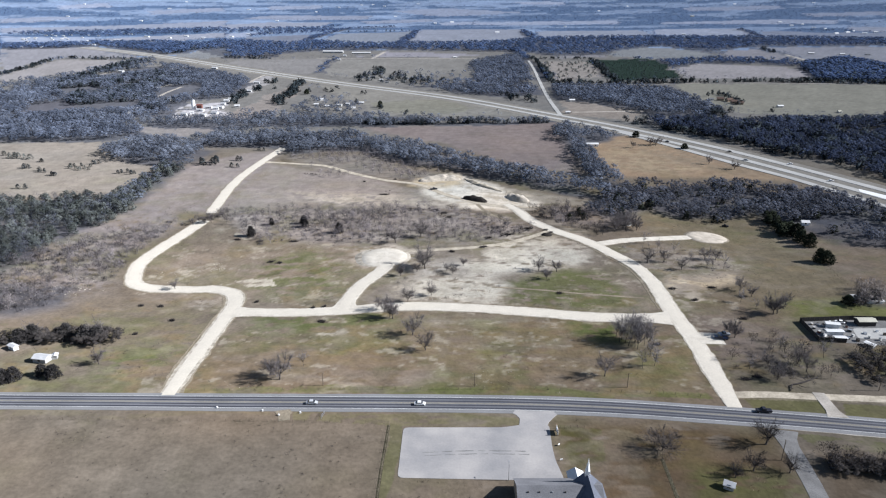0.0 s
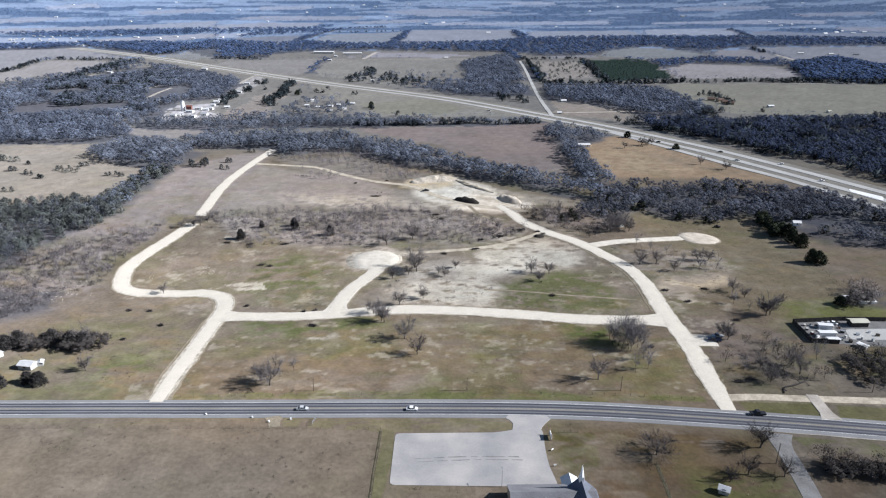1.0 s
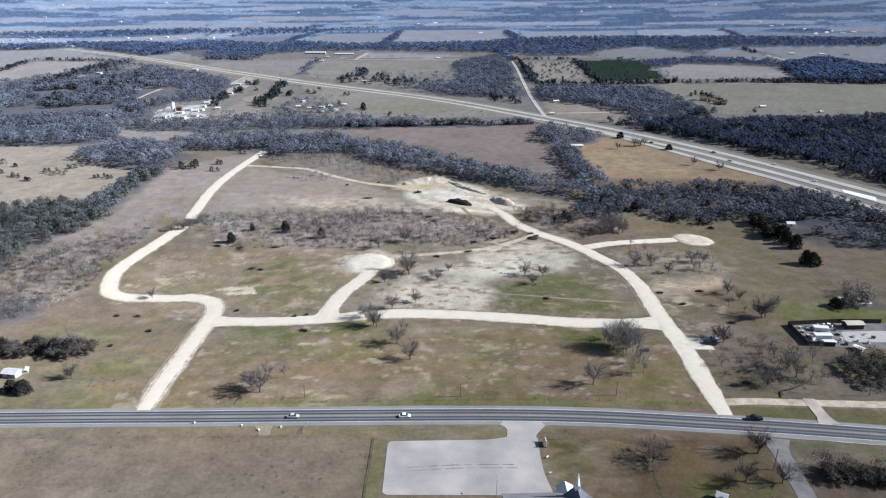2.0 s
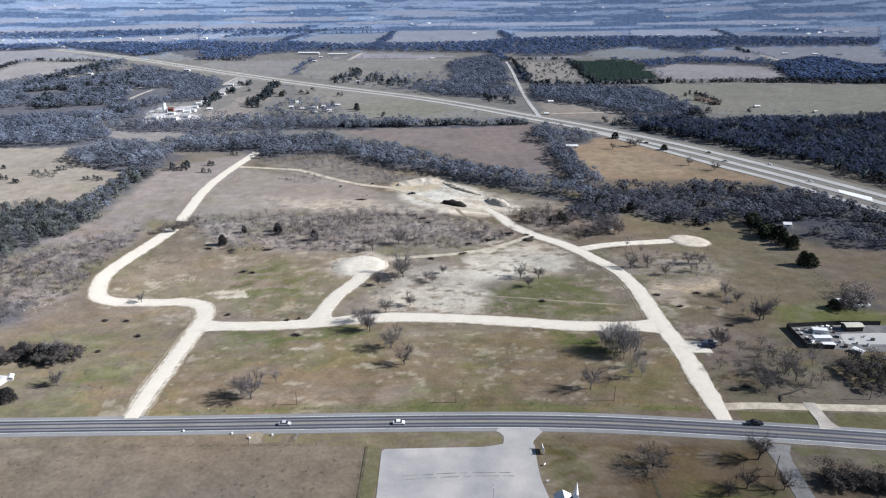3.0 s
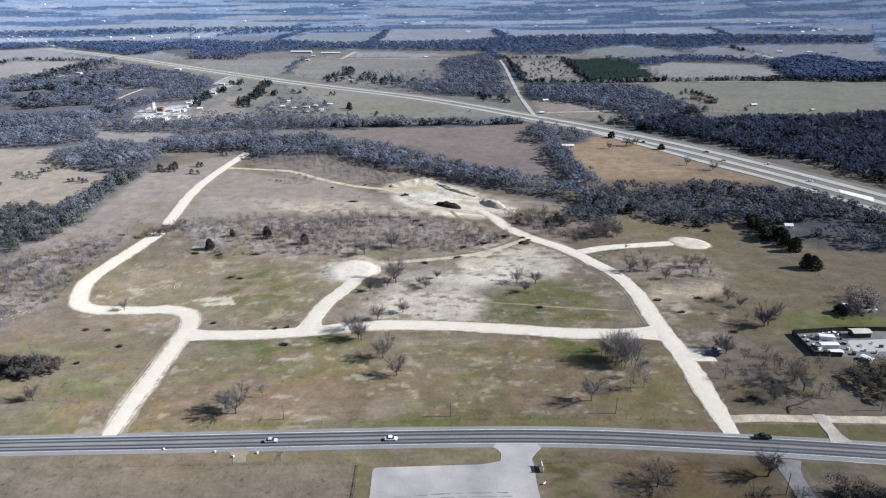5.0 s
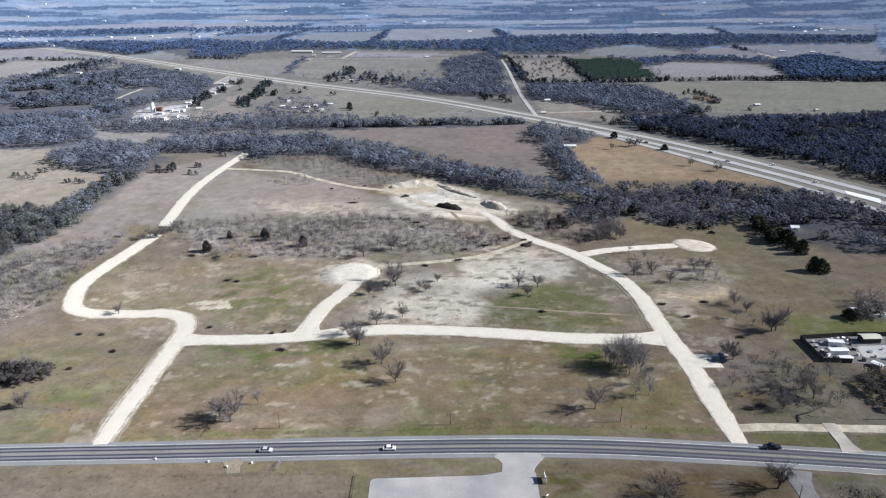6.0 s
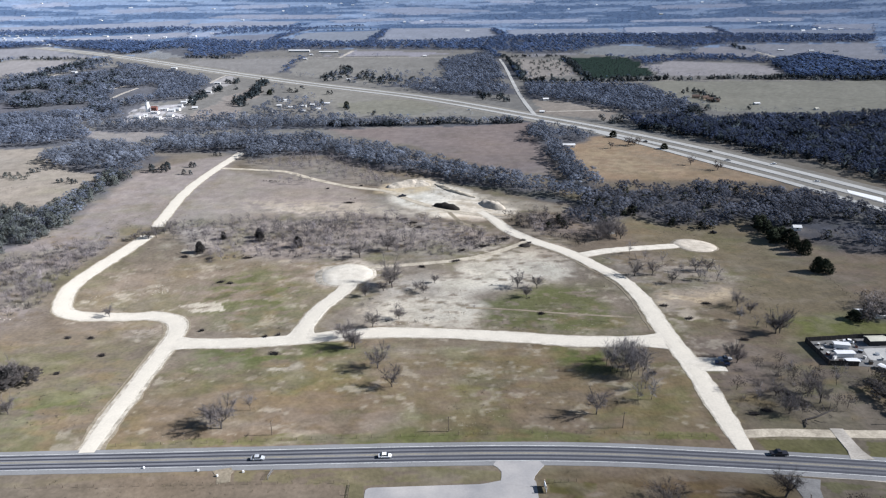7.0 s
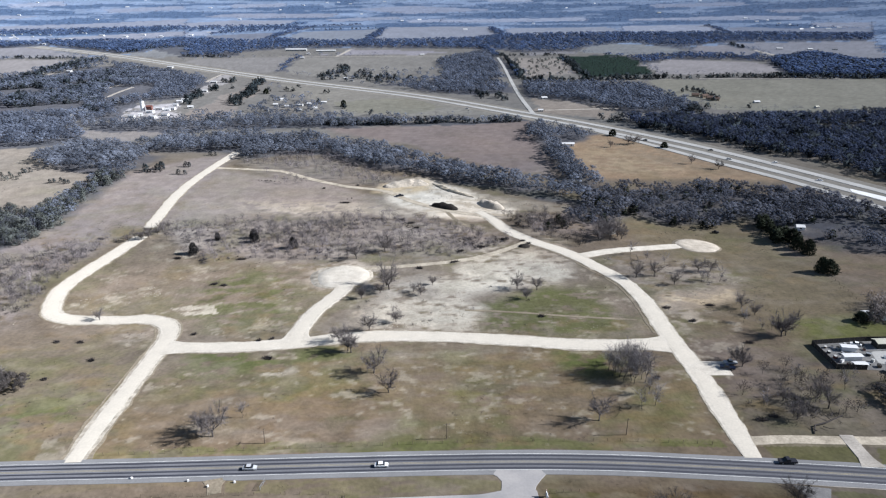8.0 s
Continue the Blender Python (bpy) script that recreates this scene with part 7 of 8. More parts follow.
def board_fence(a, b, height):
    a, b = Vector((*a, 0)), Vector((*b, 0))
    n = max(2, int((b - a).length / 2.4))
    ob = thing("board_fence", a.x, a.y, math.degrees(math.atan2(b.y - a.y, b.x - a.x)), "tall dark board fence round a yard", "fence", "yard fence")
    step = (b - a).length / n
    for k in range(n):
        part("panel", box(k * step + 0.06, (k + 1) * step - 0.06, -0.03, 0.03, -0.1, height), DARK_WALL, ob)
        part("post", box(k * step - 0.06, k * step + 0.06, -0.06, 0.06, -0.3, height + 0.1), POLE_WOOD, ob)


for a, b in ((YARD[0], YARD[1]), (YARD[1], YARD[2]), (YARD[7], YARD[0]), (YARD[6], YARD[7])):
    board_fence(a, b, 2.3)
house(*[(205.6, 285.4)][0], 8.2, 4.2, 2.6, 3.2, 90, DARK_WALL, ROOF_TAN, "dark shed with a flat tan metal roof", "shed", "shed", False, "near houses")
house(*[(188.2, 282.8)][0], 6, 2.3, 2.0, 2.15, 78, WHITE_PAINT, ROOF_WHITE, "white box trailer parked in a yard", "box_trailer", "trailer", False, "yard trailers")
house(*[(185.0, 275.4)][0], 7.5, 2.3, 2.0, 2.15, 88, WHITE_PAINT, ROOF_WHITE, "long white box trailer parked in a yard", "box_trailer", "trailer", False, "yard trailers")
house(*[(184.4, 269.2)][0], 5, 2.3, 1.8, 1.95, 88, DARK_WALL, ROOF_WHITE, "dark box trailer with a pale top in a yard", "box_trailer", "trailer", False, "yard trailers")
house(*[(195.0, 263.9)][0], 4, 2.2, 1.5, 1.7, 30, STEEL, ROOF_WHITE, "pale blue covered cart beside a yard", "cart", "cart", False, "yard trailers")
house(*[(217.8, 314.7)][0], 4.5, 2.0, 1.7, 1.85, 85, WHITE_PAINT, ROOF_WHITE, "white horse trailer beside a thicket", "box_trailer", "trailer", False, "yard trailers")
house(*[(225.6, 309.9)][0], 8, 2.0, 1.2, 1.3, 90, WHITE_PAINT, ROOF_WHITE, "low white flatbed load beside a thicket", "box_trailer", "trailer", False, "yard trailers")


for k, spot in enumerate([(178.6, 281.0), (184.6, 284.0), (184.0, 279.7), (179.7, 273.5), (195.1, 282.5), (194.1, 278.2), (192.5, 273.0), (192.5, 268.9), (200.1, 275.8), (178.8, 276.7), (196.7, 286.9), (203.3, 269.5), (179.7, 285.3), (182.6, 285.2), (175.0, 272.7), (189.5, 287.2), (188.4, 278.4), (188.6, 275.2), (176.9, 270.5), (180.5, 270.4), (189.2, 271.1), (199.5, 271.7), (208.7, 274.5), (206.9, 277.7)]):
    ob = thing("storage_crate", *spot, rng.uniform(0, 180), "weathered storage crate in a cluttered yard", "crate", "yard clutter")
    w, d, h = rng.uniform(0.8, 1.8), rng.uniform(0.7, 1.4), rng.uniform(0.6, 1.4)
    part("crate_body", box(-w / 2, w / 2, -d / 2, d / 2, 0.05, h, 0.03), (DARK_WALL, GREY_WALL, POLE_WOOD, WHITE_PAINT, RED_RUST)[k % 5], ob)
    part("crate_lid", box(-w / 2 - 0.04, w / 2 + 0.04, -d / 2 - 0.04, d / 2 + 0.04, h, h + 0.08, 0.02), (GREY_WALL, DARK_WALL, STEEL)[k % 3], ob)


# ---- vehicles ----
def vehicle(x, y, turn, long, wide, profile, cabin, paint, label, name, category, lift=0.17):
    """A car or pickup: body from a side profile, glazed cabin, wheels with rims, lamps."""
    ob = thing(name, x, y, turn, label, category, "vehicles")
    ob.location.z += lift
    body = prism([(px * long, pz) for px, pz in profile], -wide / 2, wide / 2)
    bmesh.ops.bevel(body, geom=list(body.edges), offset=0.07, segments=2, affect="EDGES")
    b = part("body", body, paint, ob)
    glass = prism([(px * long, pz) for px, pz in cabin], -wide / 2 + 0.12, wide / 2 - 0.12)
    c = part("cabin_glass", glass, GLASS_DARK, ob, "dark tinted windows")
    top = max(pz for _, pz in cabin)
    xs = sorted(px * long for px, pz in cabin if pz > top - 0.05)
    part("cabin_roof", box(xs[0], xs[-1], -wide / 2 + 0.14, wide / 2 - 0.14, top - 0.03, top + 0.05, 0.02), paint, ob)
    for fx in (-0.31, 0.32):
        for side in (-1, 1):
            yy = side * (wide / 2 - 0.1)
            w = part("wheel", rod((fx * long, yy - 0.11, 0.34), (fx * long, yy + 0.11, 0.34), 0.34, 0.34, 16), RUBBER, ob)
            part("rim", rod((fx * long, yy + side * 0.10, 0.34), (fx * long, yy + side * 0.13, 0.34), 0.21, 0.19, 12), STEEL, w)
    for side in (-0.6, 0.6):
        part("headlight", box(long * 0.49, long * 0.503, side - 0.2, side + 0.2, 0.62, 0.78, 0.02), STEEL, ob)
        part("tail_light", box(-long * 0.503, -long * 0.49, side - 0.18, side + 0.18, 0.66, 0.84, 0.02), RED_RUST, ob)
    return ob


SEDAN = [(-0.5, 0.32), (0.5, 0.30), (0.5, 0.66), (0.26, 0.92), (-0.36, 0.96), (-0.5, 0.86)]
SEDAN_CABIN = [(-0.36, 0.94), (0.25, 0.90), (0.10, 1.42), (-0.22, 1.44)]
TRUCK = [(-0.5, 0.45), (0.5, 0.42), (0.5, 1.02), (0.24, 1.14), (-0.5, 1.12)]
TRUCK_CABIN = [(-0.12, 1.10), (0.24, 1.12), (0.12, 1.82), (-0.09, 1.84)]
CAR_WHITE = material("white_car_paint", (0.75, 0.75, 0.75), 0.25, 0.5, 0.03, 3.0, 0.03)
CAR_SILVER = material("silver_car_paint", (0.45, 0.46, 0.48), 0.3, 0.5, 0.03, 3.0, 0.03)
CAR_BLACK = material("black_car_paint", (0.025, 0.025, 0.03), 0.25, 0.5, 0.03, 3.0, 0.03)
CAR_BLUE = material("dark_blue_car_paint", (0.015, 0.022, 0.05), 0.3, 0.5, 0.03, 3.0, 0.03)
vehicle(*[(-8.8, 217.8)][0], 0, 4.5, 1.8, SEDAN, SEDAN_CABIN, CAR_WHITE, "white sedan on the asphalt highway", "sedan_car", "car")
vehicle(*[(-51.2, 218.6)][0], 0, 4.5, 1.8, SEDAN, SEDAN_CABIN, CAR_SILVER, "silver sedan on the asphalt highway", "sedan_car", "car")
vehicle(*[(123.5, 213.2)][0], 176, 5.8, 2.0, TRUCK, TRUCK_CABIN, CAR_BLACK, "black pickup truck on the asphalt highway", "pickup_truck", "truck")
vehicle(*[(129.8, 270.7)][0], 160, 5.9, 2.1, TRUCK, TRUCK_CABIN, CAR_BLUE, "dark blue pickup truck on a gravel spur", "pickup_truck", "truck", 0.2)
vehicle(*[(132.6, 274.2)][0], 175, 5.4, 2.0, TRUCK, TRUCK_CABIN, CAR_SILVER, "silver pickup truck on a gravel spur", "pickup_truck", "truck", 0.2)
vehicle(*[(194.3, 287.0)][0], 150, 4.5, 1.8, SEDAN, SEDAN_CABIN, CAR_WHITE, "white sedan parked in a fenced yard", "sedan_car", "car", 0.06)
vehicle(*[(201.2, 442.8)][0], 170, 4.4, 2.0, TRUCK, TRUCK_CABIN, CAR_BLACK, "dark utility vehicle parked beside a turning circle", "utility_vehicle", "vehicle", 0.0)
vehicle(*[(-7.3, 521.2)][0], 20, 5.6, 2.4, TRUCK, TRUCK_CABIN, CAR_BLACK, "dark machine standing on the earthworks", "work_vehicle", "vehicle", 0.0)


for spot, turn, paint, word in zip([(290.9, 658.9), (327.4, 606.9), (292.5, 622.5), (243.2, 707.8), (332.8, 546.9), (75.0, 914.4)], (165, 165, -15, 165, -15, 165), (CAR_BLACK, CAR_WHITE, CAR_SILVER, CAR_BLACK, CAR_WHITE, CAR_SILVER), ("black", "white", "silver", "black", "white", "silver")):
    vehicle(*spot, turn, 4.8, 1.9, SEDAN, SEDAN_CABIN, paint, word + " car on the far concrete freeway", "freeway_car", "car", 0.42)


# ---- earthworks ----
def mound(name, line, half, height, mat, label, category, rough=0.5):
    """A heap along a line, with a lumpy surface."""
    pts = spline(line, 1.6)
    n, m = len(pts), 13
    d = np.gradient(pts, axis=0)
    d /= np.linalg.norm(d, axis=1)[:, None] + 1e-9
    nrm = np.stack([d[:, 1], -d[:, 0]], -1)
    s = np.linspace(-1, 1, m)
    ends = np.sin(np.clip(np.linspace(0, np.pi, n), 0.02, np.pi)) ** 0.45
    verts = []
    for i in range(n):
        for k in range(m):
            q = pts[i] + nrm[i] * s[k] * half * ends[i] * (0.75 + 0.5 * float(value_noise(np.array([pts[i][0]]), np.array([pts[i][1]]), 6, 33)[0]))
            lump = float(value_noise(np.array([q[0]]), np.array([q[1]]), 3.0, 44, 3)[0])
            z = height * ends[i] * (1 - s[k] ** 2) * (1 - rough + 2 * rough * lump)
            verts.append((q[0], q[1], float(elev(*q)) + (z if 0 < k < m - 1 and 0 < i < n - 1 else -0.3)))
    faces = [(i * m + k, i * m + k + 1, (i + 1) * m + k + 1, (i + 1) * m + k) for i in range(n - 1) for k in range(m - 1)]
    return tagged(new(name, mesh_of(name, verts, faces, mat, smooth=True)), label, category, "earthworks")


CHAR = material("dark_topsoil", (0.045, 0.04, 0.036), 0.95, 0.6, 0.3, 3.0, 0.3, bump=0.6)
mound("topsoil_pile", [(15.3, 497.3), (22.7, 494.2), (29.1, 489.7), (34.1, 485.3)], 4.5, 3.0, CHAR, "long dark heap of topsoil on pale bare ground", "pile")
mound("spoil_mound", [(51.6, 505.2), (58.3, 495.9), (65.8, 484.0)], 7.0, 3.5, SOIL, "lumpy heap of excavated tan soil", "pile", 0.55)
mound("spoil_mound", [(-20.1, 545.5), (-9.1, 552.9), (3.1, 556.7), (15.3, 551.2)], 8.0, 3.2, SOIL, "low ridge of excavated tan soil", "pile", 0.8)
mound("spoil_mound", [(17.9, 556.8), (31.5, 535.0), (48.8, 514.8)], 3.0, 1.6, TRACK, "thin bank of excavated soil", "pile", 0.8)
mound("soil_berm", [(66.1, 415.1), (69.6, 412.9), (73.6, 414.0)], 4.0, 1.5, CHAR, "low dark heap of brush and soil beside the track", "pile", 0.9)

def rubble(outline, count, low, high, mat, label):
    """Stones and clods strewn over a patch of ground."""
    xs, ys = [p[0] for p in outline], [p[1] for p in outline]
    x, y = rng.uniform(min(xs), max(xs), count * 3), rng.uniform(min(ys), max(ys), count * 3)
    ok = inside(x, y, outline) & (value_noise(x, y, 6, 150, 2) > 0.45)
    x, y = x[ok][:count], y[ok][:count]
    octa = np.array([(1, 0, 0), (0, 1, 0), (-1, 0, 0), (0, -1, 0), (0, 0, 0.8), (0, 0, -0.5)], float)
    faces = [(0, 1, 4), (1, 2, 4), (2, 3, 4), (3, 0, 4), (1, 0, 5), (2, 1, 5), (3, 2, 5), (0, 3, 5)]
    stones = []
    for _ in range(6):
        v = octa * rng.uniform(0.6, 1.2, (6, 3))
        stones.append(rounded(np.array([[v[i] for i in f] for f in faces]), (0, 0, 0), 0.2))
    return tagged(new("rubble", planting("rubble", mat, planted(x, y, stones, low, high, 1.6))), label, "rubble", kind="stuff")


PALE_STONE = leafy("pale_limestone", (0.36, 0.325, 0.265), (0.48, 0.44, 0.37), 1.0)
for patch in ([(-48.1, 226.2), (-42.2, 229.4), (-33.9, 237.0), (-31.2, 234.4), (-40.7, 226.9)], [(42.8, 224.9), (47.8, 227.3), (47.9, 225.7), (44.1, 224.5)], [(-60.4, 279.0), (-47.3, 281.9), (-45.1, 276.0), (-56.7, 273.1)], [(-112.4, 348.5), (-97.1, 346.5), (-97.1, 339.6), (-110.2, 340.6)],
              [(153.6, 385.6), (173.4, 404.4), (174.4, 397.4), (157.6, 381.8)]):
    rubble(patch, 110, 0.08, 0.32, PALE_STONE, "pale limestone rubble strewn on grass")
rubble([(-26.4, 336.3), (-7.7, 351.7), (24.9, 347.2), (32.3, 320.4), (13.6, 306.7), (-18.5, 305.2)], 500, 0.12, 0.45, PALE_STONE, "pale stones and clods on bare ground")
rubble([(-173.7, 358.1), (-137.7, 376.9), (-130.3, 363.9), (-157.2, 345.4)], 300, 0.12, 0.4, PALE_STONE, "pale stones and clods on bare ground")
rubble([(30.4, 380.8), (64.2, 395.8), (88.9, 383.0), (58.5, 355.5), (24.6, 343.2)], 300, 0.12, 0.4, PALE_STONE, "pale stones and clods on bare ground")
rubble([(65.1, 316.9), (100.2, 313.5), (99.5, 300.3), (65.3, 301.5)], 150, 0.08, 0.25, PALE_STONE, "pale stones strewn on grass")
rubble([(142.8, 390.8), (185.0, 396.5), (170.4, 353.2), (136.6, 360.9)], 250, 0.12, 0.45, PALE_STONE, "pale stones and clods on bare ground")
rubble([(-92.4, 242.4), (28.2, 243.6), (49.8, 228.5), (-99.8, 229.1)], 220, 0.1, 0.3, PALE_STONE, "pale stones strewn on dry grass")
rubble([(-248.6, 337.5), (-196.0, 359.7), (-188.5, 330.0), (-231.4, 309.9)], 260, 0.15, 0.5, PALE_STONE, "pale stones among brush")


def brush_pile(x, y, long, turn):
    """Cut branches in a tangle, with a few logs in it."""
    ob = thing("brush_pile", x, y, turn, "dark heap of cut branches, partly standing in for shadow", "brush pile", "brush piles")
    part("tangle", triangles_of("tangle", np.concatenate([brush_clump(130, 0.08) * np.array([long * 0.55, 1.6, 1.5]), brush_clump(90, 0.13) * np.array([long * 0.45, 1.2, 1.1])]), TWIG_DARK), None, ob)
    for k in range(3):
        w, a = rng.uniform(0.2, 0.4) * long, rng.uniform(-0.5, 0.5)
        y0, z0 = rng.uniform(-0.6, 0.6), 0.12 + 0.2 * k
        part("log", rod((-w * math.cos(a), y0 - w * math.sin(a), z0), (w * math.cos(a), y0 + w * math.sin(a), z0 + 0.25), 0.14, 0.09, 7), BARK, ob)


# heaps set on dark marks, mostly shadow, so the branches are kept dark
for spot, long in zip([(-150.1, 315.6), (-136.9, 297.4), (-148.4, 281.4), (-160.9, 316.1), (30.3, 406.2), (25.6, 389.6), (5.8, 381.9), (-105.1, 372.9), (-99.4, 370.7), (-99.2, 317.5), (-66.9, 306.7), (-61.2, 307.5), (69.8, 421.9), (72.9, 417.4), (62.7, 320.5), (-59.6, 289.8), (99.0, 265.6), (148.8, 291.0), (126.6, 236.2), (132.1, 238.0), (43.9, 412.7), (58.7, 425.3), (-40.9, 552.8), (-67.0, 545.4), (-46.9, 506.4), (-192.9, 439.4), (-120.3, 405.1), (-53.8, 409.5), (-35.2, 411.0), (-5.7, 466.7), (0.6, 458.6), (4.6, 449.5), (-136.1, 408.4), (-97.7, 403.9), (125.3, 326.5), (132.6, 312.3), (147.6, 328.2)],
                      (4, 4, 3, 4, 5, 7, 5, 5, 4, 3, 2, 2, 4, 4, 4, 6, 2.5, 5, 6, 5, 6, 6, 3, 3, 9, 6, 5, 5, 6, 9, 7, 5, 6, 7, 5, 5, 6)):
    brush_pile(*spot, long, rng.uniform(-25, 25))


def fallen_tree(a, b):
    ob = thing("fallen_tree", a[0], a[1], 0, "dark fallen leafless tree lying on the ground", "fallen tree")
    v = np.array([b[0] - a[0], b[1] - a[1]])
    p = lambda f, z, side=0.0: (v[0] * f - v[1] * side, v[1] * f + v[0] * side, z)
    part("trunk", triangles_of("trunk", np.array(tube([p(0, 0.3), p(0.25, 0.6, 0.12), p(0.55, 0.7, 0.02), p(1, 1.4, -0.08)], [0.2, 0.3, 0.32, 0.22], 7)), BARK), None, ob)
    for f, side, z in ((0.1, 0.22, 0.8), (0.35, -0.2, 1.2), (0.7, 0.3, 2.0), (0.9, 0.2, 3.0), (0.95, -0.3, 2.4), (1.0, 0.02, 3.4)):
        part("branch", triangles_of("branch", np.array(tube([p(f, 0.6), p(f + 0.03, z * 0.6, side * 0.6), p(f + 0.08, z, side)], [0.16, 0.10, 0.03], 5)), BARK), None, ob)


fallen_tree(*[(141.0, 227.5), (155.3, 237.0)])

# ---- far farms, plants and villages ----
for spot, long, wide, h in zip([(-298, 1858), (-218, 1832), (-252, 1754), (34, 1119), (57, 1113), (-134, 1292), (-101, 1215), (-114, 1248), (480, 946), (406, 1010), (193, 997), (168.4, 892.0), (949, 2723), (990, 1839), (1064, 1822), (1122, 1806), (-333, 1205), (-318, 1096), (-291.1, 940.9), (-251, 1646), (30, 1710), (1336, 3735), (538, 899), (-185.7, 912.6), (-182.0, 956.9)],
                               (68, 62, 16, 26, 16, 20, 14, 12, 16, 14, 16, 12, 30, 30, 26, 26, 20, 22, 14, 18, 18, 40, 10, 12, 12),
                               (20, 12, 9, 12, 9, 9, 8, 8, 10, 8, 9, 8, 12, 12, 10, 10, 8, 8, 8, 8, 8, 16, 8, 8, 8),
                               (7, 5, 4, 4, 3.5, 4, 4, 3.5, 3.5, 4, 4, 3.5, 5, 4.5, 4, 4, 4, 4, 4, 4, 4, 7, 3.5, 3.5, 3.5)):
    house(*spot, long * (0.8 if long > 40 else 0.5), wide * 0.55, h * 0.6, h * 0.9, rng.uniform(76, 104), GREY_WALL, ROOF_WHITE if long > 40 else (ROOF_WHITE, ROOF_GREY, ROOF_WHITE, ROOF_TAN)[int(rng.integers(0, 4))], "pale metal-roofed farm building far off", "farm_building", "building")
for spot in [(420, 1010), (429, 999), (430, 982), (433, 972)]:
    house(*spot, 10, 7, 3, 5, rng.uniform(70, 110), BRICK_WALL, ROOF_BROWN, "large brown-roofed farmhouse in a far field", "farmhouse", "house")
for spot in [(-331.5, 907.0), (-327.8, 930.8), (-315.2, 921.2), (-317, 961), (-322, 993), (-335.0, 884.3), (-340.7, 871.1), (-314.0, 867.0), (-304.9, 884.5), (-312.0, 930.9), (-318, 1004)]:
    house(*spot, rng.uniform(5, 10), rng.uniform(3, 5), rng.uniform(2.0, 3.0), rng.uniform(3.2, 4.2), rng.uniform(60, 120), WHITE_PAINT, ROOF_WHITE, "white industrial shed of a far plant", "industrial_shed", "building", group="plant sheds")
house(*[(-337.1, 921.1)][0], 7, 5, 6, 7.5, 90, RED_RUST, RED_RUST, "rust-red hopper building of a far plant", "hopper_building", "building", group="plant sheds")


def silo(x, y, height, radius):
    ob = thing("silo", x, y, 0, "tall white cylindrical silo of a far plant", "silo")
    part("drum", rod((0, 0, -0.4), (0, 0, height), radius, radius, 20), WHITE_PAINT, ob)
    part("cone_top", rod((0, 0, height), (0, 0, height + radius * 0.8), radius * 1.04, 0.2, 20), STEEL, ob)


silo(*[(-345.7, 921.0)][0], 13, 2.6)
for k in range(46):
    u, v = rng.random(), rng.random()
    spot = [(-1391, 2186), (-1169, 2092)][0] if k % 2 else [(-1567, 2521), (-1371, 2409)][0]
    spot = (spot[0] + rng.uniform(0, 330), spot[1] + rng.uniform(-170, 190))
    house(*spot, rng.uniform(6, 10), rng.uniform(5, 6), 2.4, 3.6, rng.uniform(60, 120), GREY_WALL, ROOF_WHITE, "pale-roofed house of a far housing estate", "estate_house", "house", False, "far estate")
for spot in [(-1212, 2675), (-1091, 2543), (-983, 2479), (-959, 2580), (-862, 2481), (-781, 2549), (-758, 2693), (-689, 2770), (-1480, 3411), (-844, 3536), (-39, 3461), (46, 3533), (225, 2870), (570, 3238), (1142, 4344), (1625, 3353), (1593, 3174), (1667, 3219), (1629, 3044), (1644, 2980), (1566, 2751), (1639, 2801), (1691, 2852), (1670, 2737), (1743, 2784), (-263, 3864), (-739, 4078), (-1147, 4130), (-1591, 4071), (-2104, 4119), (-1619, 4433), (-645, 4347), (-372, 4440), (-162, 4579), (-1900, 3530), (-521, 4489), (-452, 4527), (922, 4133), (1783, 4289), (2207, 4179)]:
    house(*spot, rng.uniform(10, 20), rng.uniform(7, 9), 3, 4.6, rng.uniform(70, 110), WHITE_PAINT, ROOF_WHITE, "pale-roofed building in the far distance", "distant_building", "building", False, "distant buildings")
for spot in [(-484, 1129), (-503, 1075), (-460, 1038), (-411, 1004), (-420, 916), (-425.5, 892.6), (-563, 1473), (-564, 1428), (-699, 1363), (-657, 1384), (-600, 1344), (-488, 1451)]:
    house(*spot, rng.uniform(8, 12), rng.uniform(5, 7), 2.4, 4, rng.uniform(60, 120), GREY_WALL, ROOF_WHITE, "pale-roofed house among leafless trees", "wood_house", "house", False, "houses in the woods")
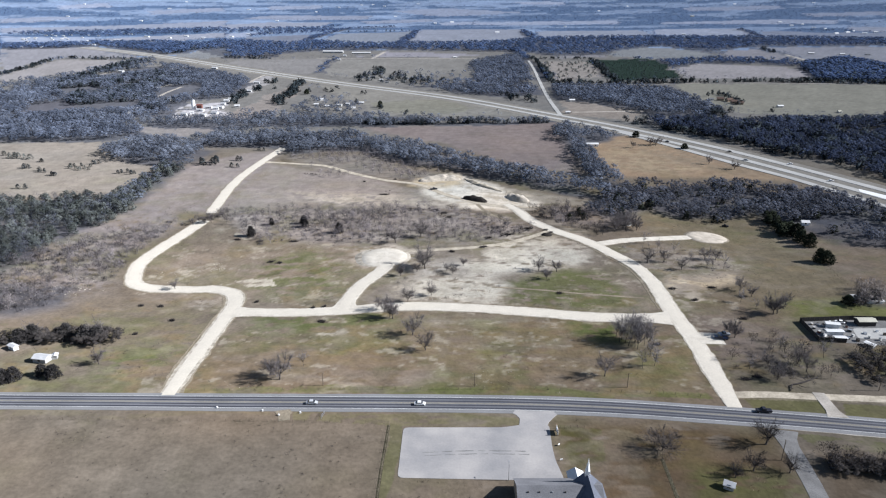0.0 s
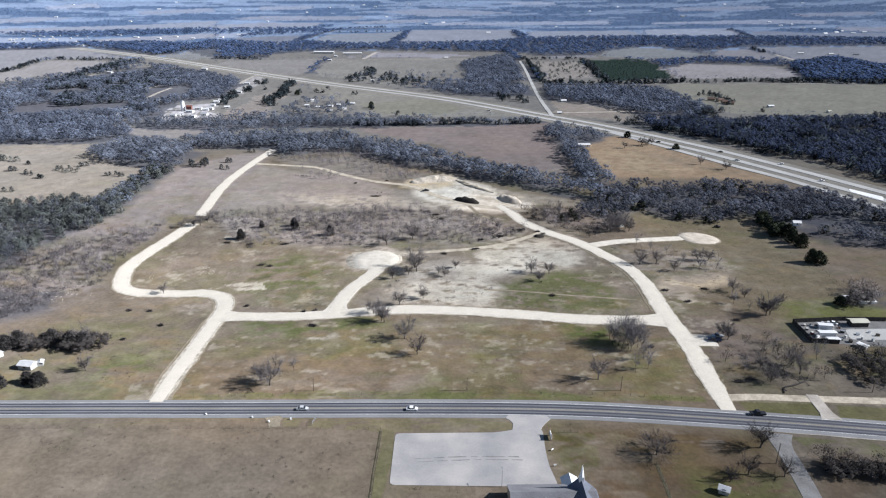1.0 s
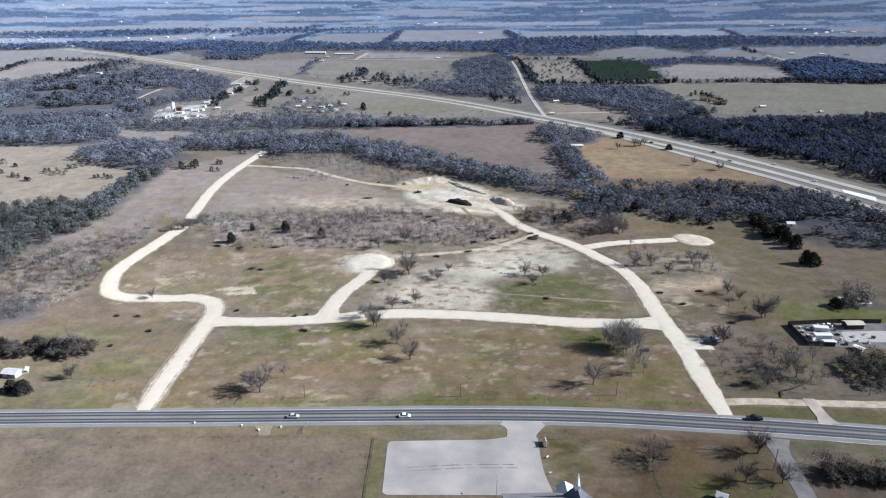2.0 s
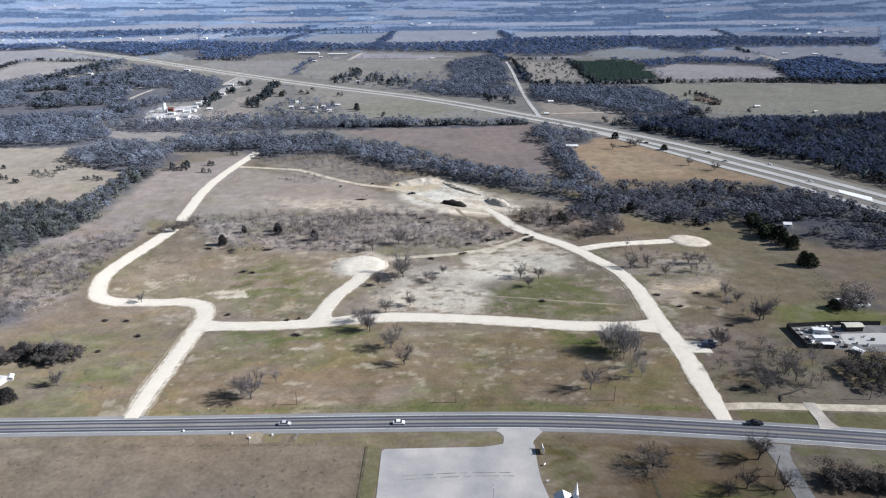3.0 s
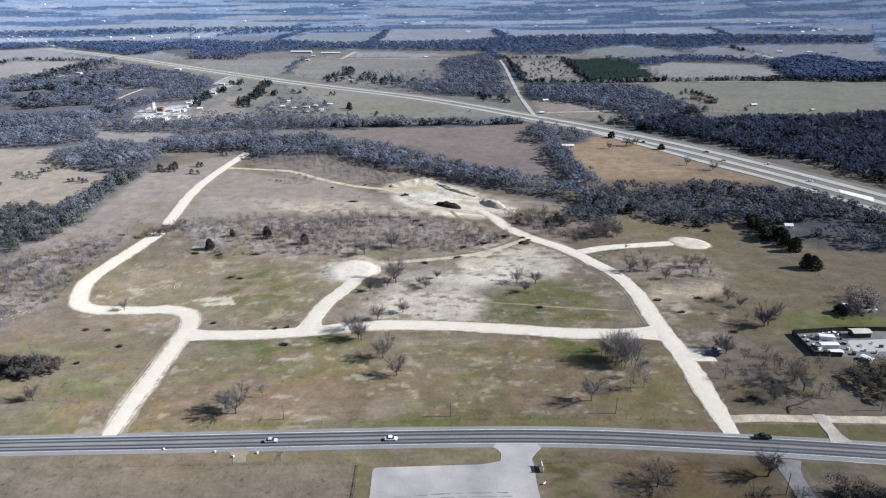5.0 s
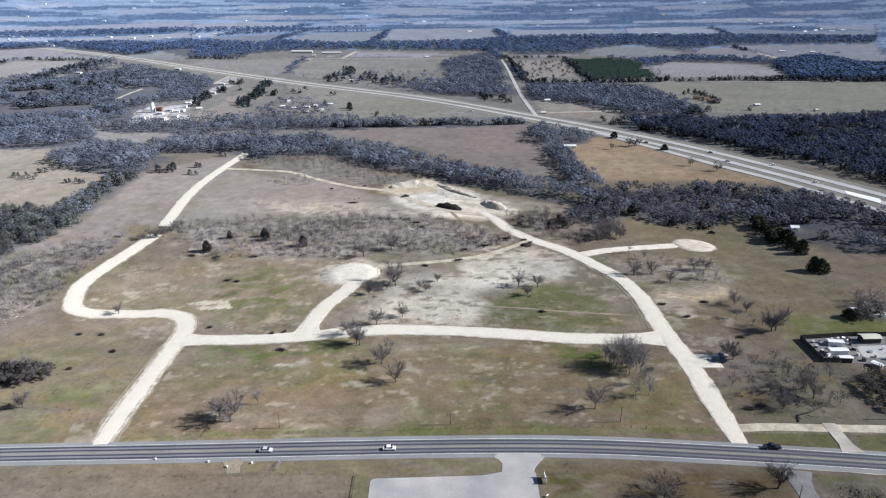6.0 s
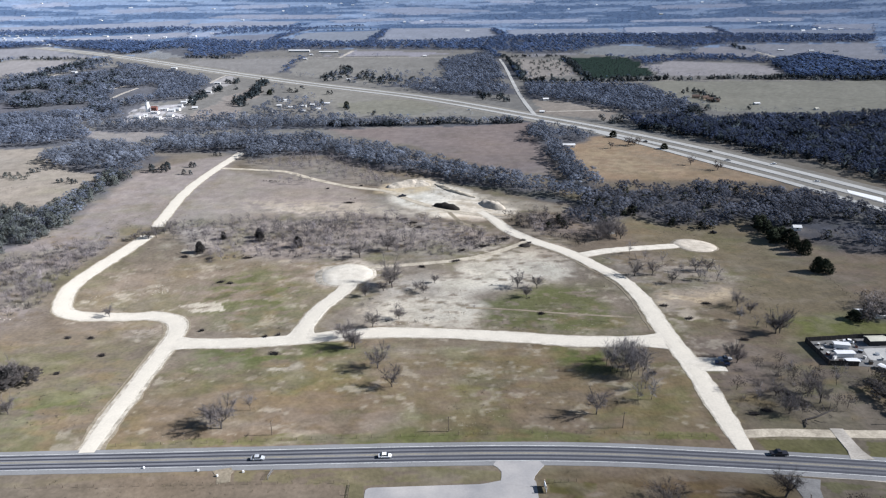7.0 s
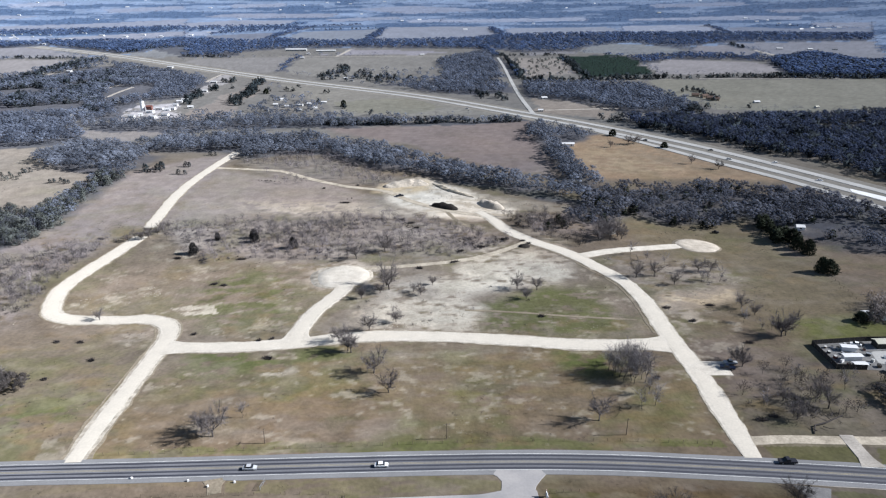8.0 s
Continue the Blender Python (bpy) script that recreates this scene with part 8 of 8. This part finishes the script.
for spot in [(-460.2, 870.3), (-163.2, 941.8), (-148.7, 952.0), (-125.4, 927.3), (-138.0, 962.3), (-182, 1005), (-118.8, 972.9), (-143.0, 912.9)]:
    house(*spot, rng.uniform(5, 9), rng.uniform(3, 5), 2, 3, rng.uniform(60, 120), GREY_WALL, ROOF_WHITE, "pale shed in scrubby pasture far off", "pasture_shed", "shed", False, "far sheds")


# ---- weeds and dry grass ----
def grass_tufts():
    """Dry tufts over the pasture and the verge, off the roads."""
    n = 30000
    x, y = rng.uniform(-330, 330, n), rng.uniform(158, 560, n)
    ok = (np.abs(x) < y * 0.74) & (value_noise(x, y, 18, 120, 3) > 0.44) & (rng.random(n) < np.clip(1.25 - y / 560, 0.25, 1))
    x, y = x[ok], y[ok]
    for line in LANES:
        far = along(x, y, line) > 6.5
        x, y = x[far], y[far]
    lot = [(-17.4, 203.4), (44.0, 207.7), (60.4, 172.6), (-17.4, 175.1)]
    free = ~inside(x, y, lot)
    x, y = x[free], y[free]
    grown = planted(x, y, [brush_tree(6, 0.16) for _ in range(8)], 0.25, 0.75, 1.2)
    return tagged(new("grass_tufts", planting("grass_tufts", DRY_GRASS, grown)), "dry grass tufts and weeds over pasture", "grass", kind="stuff")


def weed_clumps():
    """Dark dead weeds and small bushes strewn over the site."""
    n = 9000
    x, y = rng.uniform(-330, 330, n), rng.uniform(158, 560, n)
    ok = (np.abs(x) < y * 0.74) & ((value_noise(x, y, 25, 170, 3) > 0.56) | (inside(x, y, PASTURE) & (rng.random(n) < 0.8)))
    x, y = x[ok], y[ok]
    for line in LANES:
        far = along(x, y, line) > 6.5
        x, y = x[far], y[far]
    free = ~inside(x, y, [(-17.4, 203.4), (44.0, 207.7), (60.4, 172.6), (-17.4, 175.1)])
    grown = planted(x[free], y[free], [brush_tree(12, 0.10) for _ in range(8)], 0.25, 1.0, 1.3)
    return tagged(new("weed_clumps", planting("weed_clumps", TWIG_DARK, grown)), "dark dead weeds strewn over dry grass", "weeds", kind="stuff")


DRY_GRASS = leafy("dry_grass", (0.15, 0.125, 0.075), (0.20, 0.17, 0.11), 6.0)
grass_tufts()
weed_clumps()
